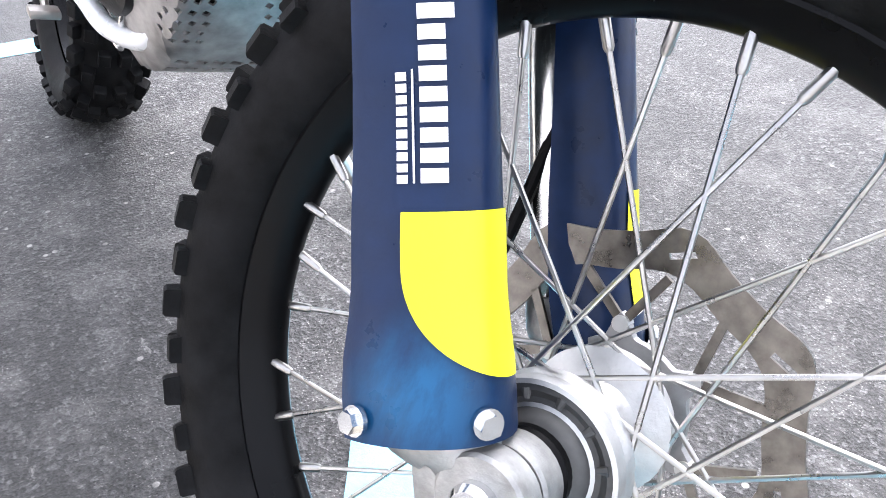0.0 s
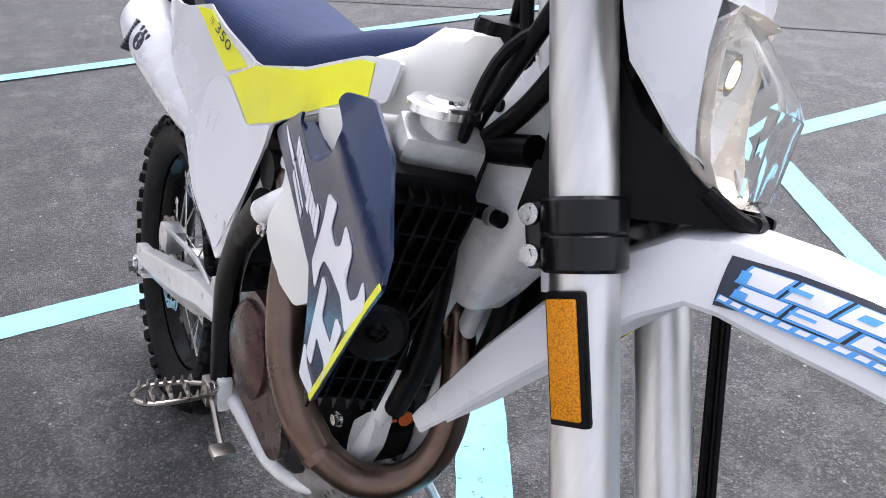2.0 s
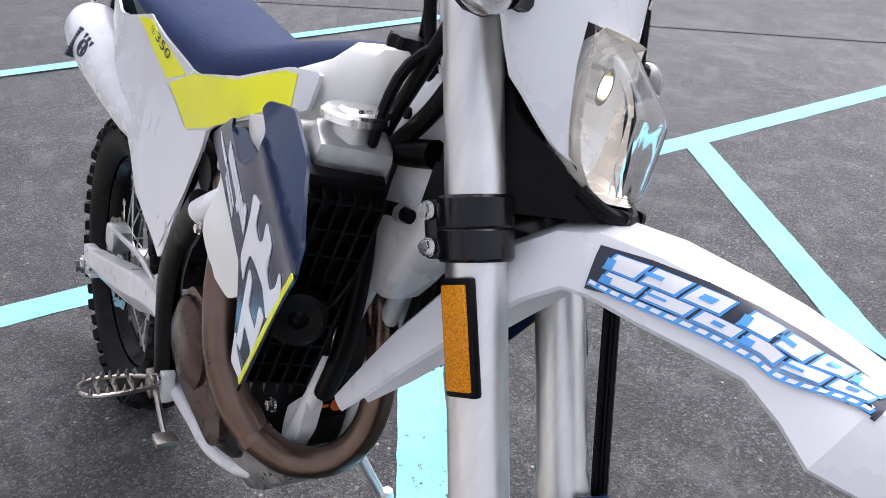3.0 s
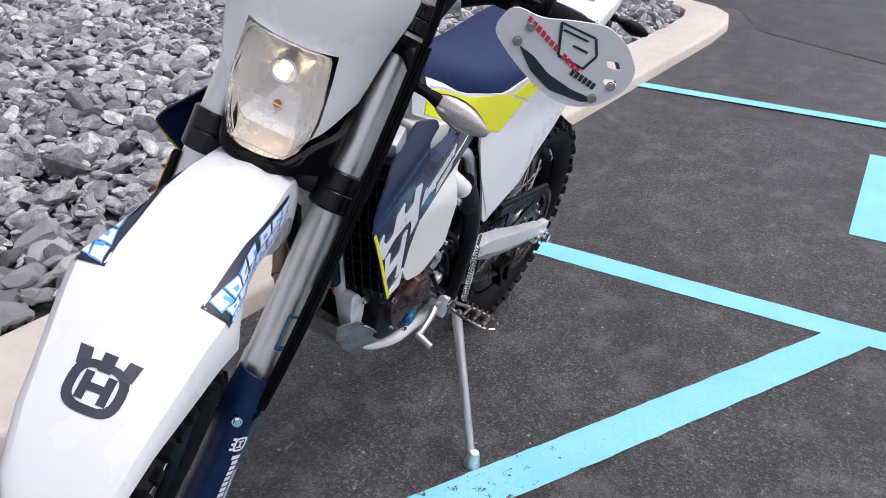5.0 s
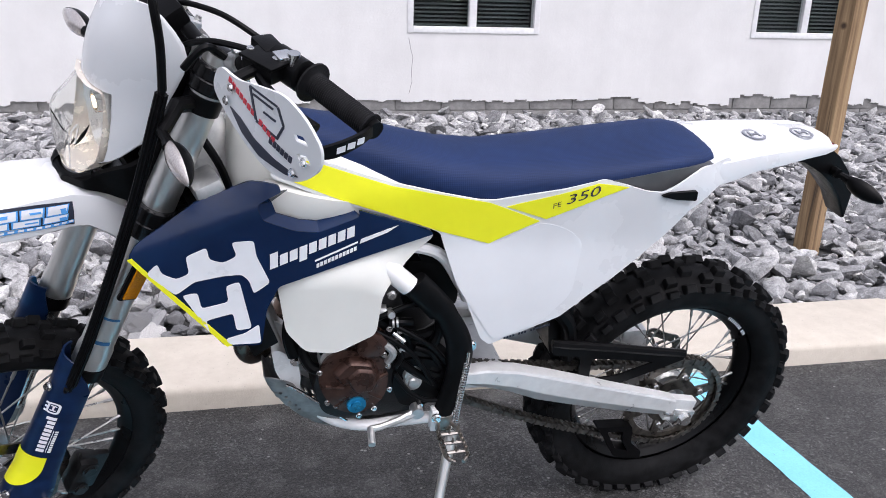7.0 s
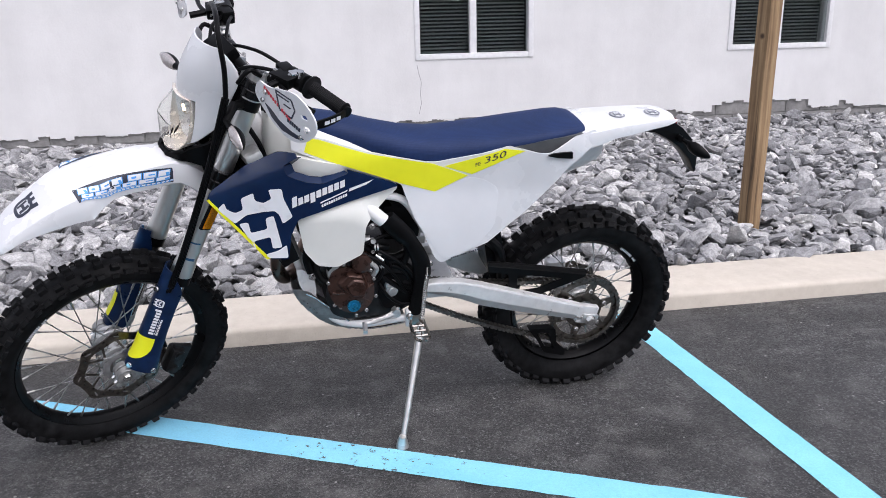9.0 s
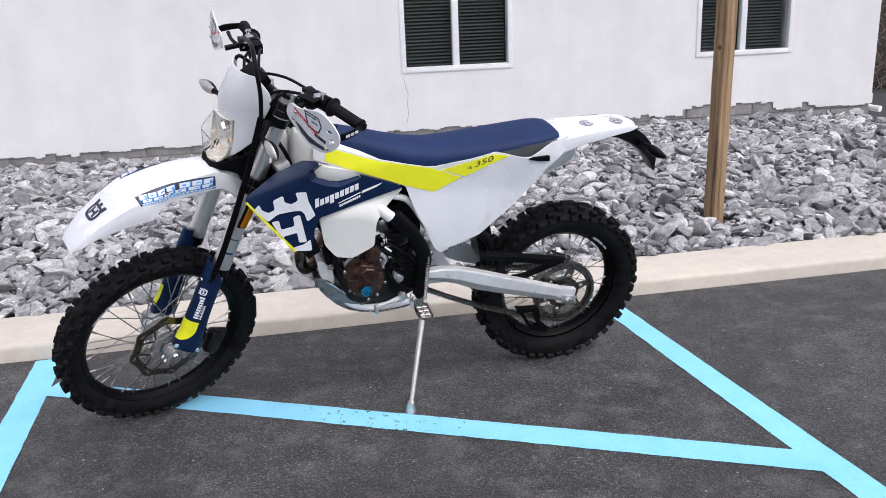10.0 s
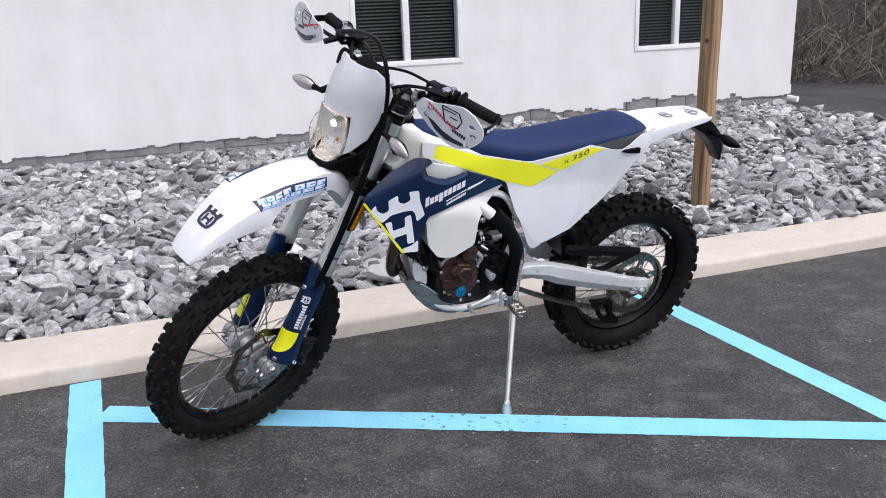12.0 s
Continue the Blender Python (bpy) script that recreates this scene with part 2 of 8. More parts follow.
def stressed_navy(spots):
    """Navy plastic with pale blue stress marks round old knocks."""
    m, nt, b = node_mat("stressed_navy_plastic")
    tc = nt.nodes.new("ShaderNodeTexCoord")
    n1 = noise_tex(nt, 45, 5)
    c = ramp(nt, n1, [(0.3, (0.003, 0.014, 0.050)), (0.7, (0.0045, 0.019, 0.066))])
    for k, p in enumerate(spots):
        far = nt.nodes.new("ShaderNodeVectorMath")
        far.operation = "DISTANCE"
        far.inputs[1].default_value = p
        nt.links.new(tc.outputs["Object"], far.inputs[0])
        near = ramp(nt, far.outputs["Value"], [(0.014, 0.9), (0.050 if k == 0 else 0.046, 0.0)])
        streak = ramp(nt, noise_tex(nt, 34, 6, 0.7, stretch=(1.0, 1.0, 0.3)), [(0.36, 0.15), (0.62, 1.0)])
        c = mix(nt, "MIX", c, (0.012, 0.105, 0.24) if k == 0 else (0.015, 0.16, 0.40), mix(nt, "MULTIPLY", near, streak))
    nt.links.new(c, b.inputs["Base Color"])
    nt.links.new(ramp(nt, n1, [(0.3, 0.26), (0.7, 0.42)]), b.inputs["Roughness"])
    b.inputs["Specular IOR Level"].default_value = 0.3
    bump(nt, b, noise_tex(nt, 300, 4), 0.08, 0.002)
    return m


def seat_mat():
    m, nt, b = node_mat("gripper_seat_cover")
    tc = nt.nodes.new("ShaderNodeTexCoord")
    v = add(nt, "ShaderNodeTexVoronoi", Scale=270.0, Randomness=0.0)
    nt.links.new(tc.outputs["Object"], v.inputs["Vector"])
    n2 = noise_tex(nt, 9, 4)
    c = ramp(nt, v.outputs[0], [(0.2, (0.0095, 0.027, 0.094)), (0.6, (0.0075, 0.021, 0.076))])
    c = mix(nt, "MULTIPLY", c, ramp(nt, n2, [(0.3, 0.85), (0.7, 1.1)]))
    nt.links.new(c, b.inputs["Base Color"])
    b.inputs["Roughness"].default_value = 0.62
    b.inputs["Specular IOR Level"].default_value = 0.25
    bump(nt, b, v.outputs[0], 0.18, 0.002)
    return m


SEAT = seat_mat()


def wood_mat():
    m, nt, b = node_mat("treated_timber")
    g = noise_tex(nt, 26, 7, 0.65, stretch=(1.0, 1.0, 0.045))
    k = noise_tex(nt, 3.0, 4, 0.6, stretch=(1.0, 1.0, 0.3))
    c = ramp(nt, g, [(0.30, (0.085, 0.050, 0.026)), (0.46, (0.26, 0.165, 0.085)), (0.60, (0.40, 0.27, 0.145)), (0.74, (0.52, 0.37, 0.21))])
    c = mix(nt, "MULTIPLY", c, ramp(nt, k, [(0.3, 0.7), (0.7, 1.12)]))
    # knots and drying checks
    knot = ramp(nt, voronoi(nt, 7.0), [(0.06, 1.0), (0.15, 0.0)])
    c = mix(nt, "MIX", c, (0.06, 0.034, 0.018), knot)
    crack = ramp(nt, noise_tex(nt, 30, 3, 0.6, stretch=(1.0, 1.0, 0.02)), [(0.33, 0.8), (0.37, 0.0)])
    c = mix(nt, "MIX", c, (0.035, 0.022, 0.014), crack)
    nt.links.new(c, b.inputs["Base Color"])
    b.inputs["Roughness"].default_value = 0.8
    bump(nt, b, g, 0.6, 0.006)
    return m


WOOD = wood_mat()


def glass_mat(name, tint, rough=0.02, ior=1.45):
    m, nt, b = node_mat(name)
    b.inputs["Base Color"].default_value = (*tint, 1)
    b.inputs["Transmission Weight"].default_value = 1.0
    b.inputs["Roughness"].default_value = rough
    b.inputs["IOR"].default_value = ior
    return m


CLEAR = glass_mat("clear_lens", (0.95, 0.95, 0.93), 0.03, 1.2)
PANE = glass_mat("window_glass", (0.75, 0.8, 0.8), 0.01, 1.25)
SIGLENS = simple("clear_signal_lens", (0.52, 0.48, 0.46), 0.16, 0.45, var=0.14, scale=420, coat=0.6, rough_var=0.04)
MIRROR = simple("headlight_reflector", (0.95, 0.925, 0.90), 0.28, 0.35, var=0.04, scale=18, rough_var=0.05)
BULB, _nt, _b = node_mat("lit_bulb")
_b.inputs["Base Color"].default_value = (1, 0.85, 0.6, 1)
_b.inputs["Emission Color"].default_value = (1, 0.78, 0.5, 1)
_b.inputs["Emission Strength"].default_value = 3.0
BLIND = simple("grey_blind_slat", (0.075, 0.087, 0.086), 0.6, var=0.06)
VINYL = simple("white_vinyl_frame", (0.80, 0.80, 0.80), 0.4, var=0.03)
# darkness of the unlit room behind the windows, put into a colour
ROOMSHADE = simple("room_shade", (0.05, 0.055, 0.055), 0.9, var=0.2)
BANK = simple("leaf_litter", (0.055, 0.046, 0.038), 0.95, var=0.4, scale=20, bump_s=0.8, bump_scale=40)


def straw_mat():
    m, nt, b = node_mat("dry_straw_and_twigs")
    geo = nt.nodes.new("ShaderNodeNewGeometry")
    c = ramp(nt, geo.outputs["Random Per Island"], [(0.0, (0.045, 0.038, 0.032)), (0.45, (0.14, 0.115, 0.095)), (0.75, (0.32, 0.27, 0.21)), (1.0, (0.55, 0.47, 0.36))])
    nt.links.new(mix(nt, "MULTIPLY", c, ramp(nt, noise_tex(nt, 12, 3), [(0.3, 0.7), (0.7, 1.1)])), b.inputs["Base Color"])
    b.inputs["Roughness"].default_value = 0.9
    return m


# ---- mesh helpers ----
def finish(name, bm, material, smooth=35):
    me = bpy.data.meshes.new(name)
    bmesh.ops.recalc_face_normals(bm, faces=bm.faces)
    if smooth:
        lim = radians(smooth)
        for f in bm.faces:
            f.smooth = True
        for e in bm.edges:
            if len(e.link_faces) == 2 and e.calc_face_angle(0) > lim:
                e.smooth = False
    bm.to_mesh(me)
    bm.free()
    me.materials.append(material)
    return me


def part(name, bm, material, parent, label="", local=None, smooth=35):
    """One mesh object under a thing or under a part."""
    ob = new(name, finish(name, bm, material, smooth))
    ob.parent = parent
    if local is not None:
        ob.matrix_basis = local
    if label:
        tagged(ob, label)
    return ob


def thing(name, bm, material, label, category, group="", kind="", at=None, smooth=35):
    ob = new(name, finish(name, bm, material, smooth))
    if at is not None:
        ob.matrix_world = at
    return tagged(ob, label, category, group, kind)


def shell(bm, off):
    """Gives an open sheet thickness: a shifted copy, joined along the rims."""
    outer = list(bm.faces)
    rims = [e for e in bm.edges if len(e.link_faces) == 1]
    twin = {v: bm.verts.new(v.co + off) for v in list(bm.verts)}
    for f in outer:
        bm.faces.new([twin[v] for v in reversed(f.verts)])
    for e in rims:
        a, b = e.verts
        bm.faces.new((a, b, twin[b], twin[a]))


def box(bm, x0, x1, y0, y1, z0, z1, m=None, bev=0.0):
    vs = [bm.verts.new((x, y, z)) for x in (x0, x1) for y in (y0, y1) for z in (z0, z1)]
    fs = [bm.faces.new([vs[i] for i in q]) for q in ((0, 1, 3, 2), (4, 6, 7, 5), (0, 4, 5, 1), (2, 3, 7, 6), (0, 2, 6, 4), (1, 5, 7, 3))]
    if m is not None:
        for v in vs:
            v.co = m @ v.co
    if bev:
        bmesh.ops.bevel(bm, geom=list({e for f in fs for e in f.edges}), offset=bev, segments=2, affect="EDGES", profile=0.6)
    return vs


def smooth_path(pts, n=6):
    pts = [Vector(p) for p in pts]
    if len(pts) < 3:
        return pts
    out = []
    for i in range(len(pts) - 1):
        p0, p1, p2, p3 = pts[max(i - 1, 0)], pts[i], pts[i + 1], pts[min(i + 2, len(pts) - 1)]
        for k in range(n):
            t = k / n
            out.append(0.5 * ((2 * p1) + (p2 - p0) * t + (2 * p0 - 5 * p1 + 4 * p2 - p3) * t * t + (3 * p1 - p0 - 3 * p2 + p3) * t ** 3))
    out.append(pts[-1])
    return out


def tube(bm, pts, r, n=12, curve=6, cap=True):
    """A round bar along a path; r is one radius or one for each given point."""
    path = smooth_path(pts, curve) if curve else [Vector(p) for p in pts]
    radii = r if isinstance(r, (list, tuple)) else [r] * len(pts)
    rings = []
    up = None
    for i, p in enumerate(path):
        d = (path[min(i + 1, len(path) - 1)] - path[max(i - 1, 0)]).normalized()
        if up is None:
            up = d.orthogonal().normalized()
        up = (up - d * up.dot(d)).normalized()
        side = d.cross(up)
        s = i / (len(path) - 1) * (len(radii) - 1)
        k = min(int(s), len(radii) - 2) if len(radii) > 1 else 0
        rad = radii[k] + (radii[min(k + 1, len(radii) - 1)] - radii[k]) * (s - k)
        rings.append([bm.verts.new(p + (up * math.cos(a) + side * math.sin(a)) * rad) for a in (2 * math.pi * j / n for j in range(n))])
    for a, b in zip(rings, rings[1:]):
        for j in range(n):
            bm.faces.new((a[j], a[(j + 1) % n], b[(j + 1) % n], b[j]))
    if cap:
        bm.faces.new(rings[0][::-1])
        bm.faces.new(rings[-1])
    return rings


def lathe(bm, profile, n=48, m=None, closed=False):
    """Turns (radius, along) pairs round the local y axis."""
    rings = []
    for r, y in profile:
        if r < 1e-5:
            rings.append([bm.verts.new((0, y, 0))])
        else:
            rings.append([bm.verts.new((r * math.cos(a), y, r * math.sin(a))) for a in (2 * math.pi * j / n for j in range(n))])
    pairs = list(zip(rings, rings[1:]))
    if closed:
        pairs.append((rings[-1], rings[0]))
    for a, b in pairs:
        for j in range(n):
            q = [a[j % len(a)], a[(j + 1) % len(a)], b[(j + 1) % len(b)], b[j % len(b)]]
            q = list(dict.fromkeys(q))
            if len(q) > 2:
                bm.faces.new(q)
    if m is not None:
        for ring in rings:
            for v in ring:
                v.co = m @ v.co


def rod(bm, a, b, r, n=12, r2=None):
    tube(bm, [a, b], [r, r if r2 is None else r2], n, 0)


def bolt(bm, at, axis, r=0.007, h=0.006):
    """A flanged hexagon head."""
    a = Vector(axis).normalized()
    p = Vector(at)
    tube(bm, [p, p + a * h * 0.35], r * 1.35, 14, 0)
    tube(bm, [p + a * h * 0.35, p + a * h], r, 6, 0)


def corners(pts, r, seg=4):
    """Rounds the corners of a closed 2D outline."""
    n = len(pts)
    out = []
    for i in range(n):
        a, b, c = (Vector(pts[(i + k) % n]) for k in (-1, 0, 1))
        u, v = a - b, c - b
        d = min(r, u.length * 0.45, v.length * 0.45)
        p, q = b + u.normalized() * d, b + v.normalized() * d
        for k in range(seg + 1):
            t = k / seg
            w = p * (1 - t) ** 2 + b * 2 * t * (1 - t) + q * t * t
            out.append((w.x, w.y))
    return out


def sheet(bm, pts, yfun, thick, cell=0.03, inner=None):
    """A panel of the outline pts (x, z), laid on the surface y = yfun(x, z), thick towards the bike's middle."""
    base = bmesh.new()
    vs = [base.verts.new((p[0], 0, p[1])) for p in pts]
    es = [base.edges.new((vs[i], vs[(i + 1) % len(vs)])) for i in range(len(vs))]
    if inner:
        for hole in inner:
            hv = [base.verts.new((p[0], 0, p[1])) for p in hole]
            es += [base.edges.new((hv[i], hv[(i + 1) % len(hv)])) for i in range(len(hv))]
    bmesh.ops.triangle_fill(base, use_beauty=True, use_dissolve=False, edges=es, normal=(0, -1, 0))
    x0, x1 = min(p[0] for p in pts), max(p[0] for p in pts)
    z0, z1 = min(p[1] for p in pts), max(p[1] for p in pts)
    if cell:
        for axis, lo, hi in ((Vector((1, 0, 0)), x0, x1), (Vector((0, 0, 1)), z0, z1)):
            n = int((hi - lo) / cell)
            for i in range(1, n + 1):
                co = axis * (lo + (hi - lo) * i / (n + 1))
                bmesh.ops.bisect_plane(base, geom=base.verts[:] + base.edges[:] + base.faces[:], plane_co=co, plane_no=axis, dist=1e-5)
    bmesh.ops.recalc_face_normals(base, faces=base.faces)
    top, low = {}, {}
    for v in base.verts:
        y = yfun(v.co.x, v.co.z)
        s = -1 if y < 0 else 1
        top[v] = bm.verts.new((v.co.x, y, v.co.z))
        low[v] = bm.verts.new((v.co.x, y - s * thick, v.co.z))
    for f in base.faces:
        bm.faces.new([top[v] for v in f.verts])
        bm.faces.new([low[v] for v in reversed(f.verts)])
    for e in base.edges:
        if len(e.link_faces) == 1:
            a, b = e.verts
            bm.faces.new((top[a], top[b], low[b], low[a]))
    base.free()


def loft(bm, sections, closed=True, cap=True):
    rings = [[bm.verts.new(p) for p in s] for s in sections]
    n = len(rings[0])
    for a, b in zip(rings, rings[1:]):
        for j in range(n if closed else n - 1):
            bm.faces.new((a[j], a[(j + 1) % n], b[(j + 1) % n], b[j]))
    if cap and closed:
        bm.faces.new(rings[0][::-1])
        bm.faces.new(rings[-1])


def lerp(tab, x):
    """Reads a table of (x, value) pairs."""
    for (xa, va), (xb, vb) in zip(tab, tab[1:]):
        if x <= xb:
            t = min(max((x - xa) / (xb - xa), 0), 1)
            t = t * t * (3 - 2 * t)
            return va + (vb - va) * t
    return tab[-1][1]


def lettering(text, size, place, bm, shear=0.0):
    """Letters of the built-in font; place(u, v) gives the spot for u along and v up the line."""
    cu = bpy.data.curves.new("letters", "FONT")
    cu.body = text
    cu.size = size
    cu.shear = shear
    cu.resolution_u = 3
    ob = bpy.data.objects.new("letters", cu)
    me = ob.to_mesh()
    vs = [bm.verts.new(place(v.co.x, v.co.y)) for v in me.vertices]
    for p in me.polygons:
        try:
            bm.faces.new([vs[i] for i in p.vertices])
        except ValueError:
            pass
    ob.to_mesh_clear()
    bpy.data.objects.remove(ob)
    bpy.data.curves.remove(cu)


# ---- ground, parking lines, kerb, rock bed, building ----
def flat(bm, pts, z=0.0, thick=0.0):
    vs = [bm.verts.new((p[0], p[1], z)) for p in pts]
    f = bm.faces.new(vs)
    if thick:
        r = bmesh.ops.extrude_face_region(bm, geom=[f])
        for v in r["geom"]:
            if isinstance(v, bmesh.types.BMVert):
                v.co.z -= thick


bm = bmesh.new()
for x0, x1, y0, y1 in ((-2500, 2500, -2500, 2500),):
    flat(bm, [(x0, y0), (x1, y0), (x1, y1), (x0, y1)])
ground = thing("ground", bm, ASPHALT, "worn grey asphalt parking lot with pale scuffs", "asphalt", kind="structure", smooth=0)

# darker asphalt of the driveway beyond the parking bays
bm = bmesh.new()
flat(bm, [(60, 40), (7.9, 40), (7.9, 3.2), (7.75, 0.3), (6.75, -0.05), (5.7, -1.6), (4.4, -3.0), (2.4, -4.9), (-1.5, -8.6), (-40, -45), (60, -45)], 0.004)
thing("road", bm, ROAD, "darker smooth asphalt driveway beyond the bays", "road", kind="structure", smooth=0)


def stripe(bm, a, b, w, z=0.002, wob=0.0025, seed=1):
    """A painted line with slightly ragged edges."""
    rnd = random.Random(seed)
    a, b = Vector((*a, 0)), Vector((*b, 0))
    d = (b - a)
    n = max(2, int(d.length / 0.04))
    s = Vector((-d.y, d.x, 0)).normalized() * w / 2
    left, right = [], []
    for i in range(n + 1):
        p = a + d * (i / n)
        left.append(bm.verts.new(p + s * (1 + rnd.uniform(-wob, wob) * 12) + Vector((0, 0, z))))
        right.append(bm.verts.new(p - s * (1 + rnd.uniform(-wob, wob) * 12) + Vector((0, 0, z))))
    for i in range(n):
        bm.faces.new((left[i], left[i + 1], right[i + 1], right[i]))


def line_thing(a, b, w, seed, z=0.002, label="pale blue painted parking line on the asphalt"):
    bm = bmesh.new()
    stripe(bm, a, b, w, z, seed=seed)
    return thing("parking_line", bm, LINE, label, "parking line", group="painted parking lines", kind="structure", smooth=0)


line_thing((1.983, 0.51), (1.835, -4.6), 0.112, 2)
line_thing((-0.553, 0.67), (-0.745, -4.4), 0.115, 3)
line_thing((4.45, 0.33), (4.31, -4.6), 0.112, 4, 0.0075)
line_thing((-0.51, 0.350), (1.92, -1.106), 0.118, 5, 0.003, label="chipped pale blue hatch line beside the stand")
line_thing((-0.62, -1.03), (1.87, -2.51), 0.115, 6, 0.003)

bm = bmesh.new()
flat(bm, [(2.735, -1.03), (2.69, -2.27), (3.77, -2.31), (3.84, -1.05)], 0.002)
badge = thing("painted_square", bm, LINE, "pale blue painted square on the asphalt with white symbol", "painted square", kind="structure", smooth=0)
bm = bmesh.new()
arc = [(3.03 + 0.27 * math.cos(a), -1.62 + 0.27 * math.sin(a)) for a in [radians(d) for d in range(-60, 190, 10)]]
for p, q in zip(arc, arc[1:]):
    stripe(bm, p, q, 0.075, 0.004 + 0.0004 * len(bm.verts) / 10, seed=9)
for p, q in (((3.22, -1.2), (3.26, -1.62)), ((3.26, -1.62), (3.0, -1.66)), ((3.25, -1.6), (3.25, -2.0)), ((3.44, -1.46), (3.52, -1.46))):
    stripe(bm, p, q, 0.085, 0.006 + 0.0004 * len(bm.verts) / 10, seed=8)
part("symbol", bm, DECALWHITE, badge, "white painted wheelchair symbol", smooth=0)


def kerb_y(x):
    return 0.642 - 0.0750 * x


# the kerb: a low rounded concrete section swept along the bed, round its end and back to the building
def kerb_sweep():
    line = [(x, kerb_y(x)) for x in (-9, -6, -4, -2.2)]
    line += [(x * 0.5, kerb_y(x * 0.5)) for x in range(-3, 13)]
    line += [(6.6, 0.185), (7.0, 0.26), (7.3, 0.43), (7.5, 0.7), (7.60, 1.1), (7.65, 1.6), (7.74, 2.5), (7.82, 3.6), (7.87, 4.6), (8.0, 8.0)]
    prof = [(0.0, -0.02), (0.0, 0.056), (0.004, 0.068), (0.014, 0.075), (0.04, 0.079), (0.33, 0.086), (0.37, 0.082), (0.385, 0.06), (0.385, -0.02)]
    bm = bmesh.new()
    rings = []
    for i, p in enumerate(line):
        a, b = Vector(line[max(i - 1, 0)]), Vector(line[min(i + 1, len(line) - 1)])
        d = (b - a).normalized()
        nrm = Vector((-d.y, d.x))
        rings.append([bm.verts.new((p[0] + nrm.x * u, p[1] + nrm.y * u, v)) for u, v in prof])
    for a, b in zip(rings, rings[1:]):
        for j in range(len(prof) - 1):
            bm.faces.new((a[j], b[j], b[j + 1], a[j + 1]))
    return bm


thing("kerb", kerb_sweep(), KERB, "low cream concrete kerb between asphalt and rocks", "kerb", kind="structure", smooth=40)

WALL_AT = Matrix.Translation((2.160, 5.075, 0)) @ Matrix.Rotation(math.atan2(-0.0755, 1.0), 4, "Z") @ Matrix.Rotation(radians(-0.55), 4, "Y")


def bed_z(x, y):
    s = (WALL_AT.inverted() @ Vector((x, y, 0))).y
    d = y - (kerb_y(x) + 0.385)
    t = min(max(d / max(d - s, 0.1), 0), 1)
    return 0.042 + (0.085 + 0.035 * min(max((x - 1.0) / 3.0, 0.0), 1.0)) * t ** 0.9 + 0.02 * noise.noise((x * 0.9, y * 0.9, 0))


bm = bmesh.new()
nx, ny = 60, 18
grid = []
for i in range(nx + 1):
    x = -9 + 16.62 * i / nx
    row = []
    for j in range(ny + 1):
        y0 = kerb_y(x) + 0.37
        if x > 6.2:
            y0 += (x - 6.2) ** 2 * 0.42
        y1 = 5.16 - 0.0755 * (x - 2.16)
        y = y0 + (max(y1, y0 + 0.1) - y0) * j / ny
        row.append(bm.verts.new((x, y, bed_z(x, y) - 0.02)))
    grid.append(row)
for i in range(nx):
    for j in range(ny):
        bm.faces.new((grid[i][j], grid[i + 1][j], grid[i + 1][j + 1], grid[i][j + 1]))
# the bed's sheet carries the dark of the stone gaps in its colour
rock_bed = thing("rock_bed", bm, GAPSHADE, "sloping bed of grey crushed stone below the wall", "rock bed", kind="structure")


# building wall in its own frame: x along the wall, y into the house, z up
house = tagged(new("building_wall"), "white stucco wall on a grey block base with chipped paint", "building", kind="structure")
house.matrix_world = WALL_AT
WINDOWS = ((0.0, 1.16), (3.215, 4.375))
Z0, Z1 = 0.857, 2.35
BASE, CORNER = 0.345, 5.47


def wall_block(bm, x0, x1, z0, z1, d=0.22):
    box(bm, x0, x1, 0, d, z0, z1)


bm = bmesh.new()
holes = sorted(WINDOWS)
xa = -11.0
for x0, x1 in holes:
    wall_block(bm, xa, x0, BASE, 2.95)
    wall_block(bm, x0, x1, BASE, Z0)
    wall_block(bm, x0, x1, Z1, 2.95)
    xa = x1
wall_block(bm, xa, CORNER, BASE, 2.95)
bmesh.ops.remove_doubles(bm, verts=bm.verts, dist=1e-4)
part("wall_front", bm, STUCCO, house, smooth=0)
bm = bmesh.new()
box(bm, CORNER - 0.22, CORNER, 0.222, 9.0, 0.0, 2.95)
box(bm, -11.0, CORNER, 8.8, 9.0, 0.0, 2.95)
part("wall_side", bm, STUCCO, house, smooth=0)
bm = bmesh.new()
box(bm, -11.3, CORNER + 0.36, -0.3, 9.3, 2.95, 3.1)
part("roof", bm, VINYL, house, smooth=0)
# added backing behind the panes, near-black in place of the unlit room
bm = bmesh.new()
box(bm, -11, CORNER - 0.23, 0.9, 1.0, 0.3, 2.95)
part("room_shade_wall", bm, ROOMSHADE, house, smooth=0)
bm = bmesh.new()
rod(bm, (CORNER + 0.038, 0.30, 0.24), (CORNER + 0.038, 0.30, 2.95), 0.034, 10)
tube(bm, [(CORNER + 0.038, 0.30, 0.25), (CORNER + 0.045, 0.24, 0.19), (CORNER + 0.08, 0.10, 0.17), (CORNER + 0.12, -0.02, 0.16)], 0.036, 10)
part("downpipe", bm, VINYL, house, "white downpipe at the corner")

# crack in the stucco
bm = bmesh.new()
pts = [(0.014, 0.812), (0.03, 0.73), (0.052, 0.65), (0.040, 0.54), (0.048, 0.45), (0.02, 0.34), (0.022, 0.30)]
for (x0, z0), (x1, z1) in zip(pts, pts[1:]):
    vs = [bm.verts.new(p) for p in ((x0 - 0.0022, -0.0022, z0), (x0 + 0.0022, -0.0022, z0), (x1 + 0.002, -0.0022, z1), (x1 - 0.002, -0.0022, z1))]
    bm.faces.new(vs)
part("crack", bm, BLOCK, house, "thin grey crack", smooth=0)


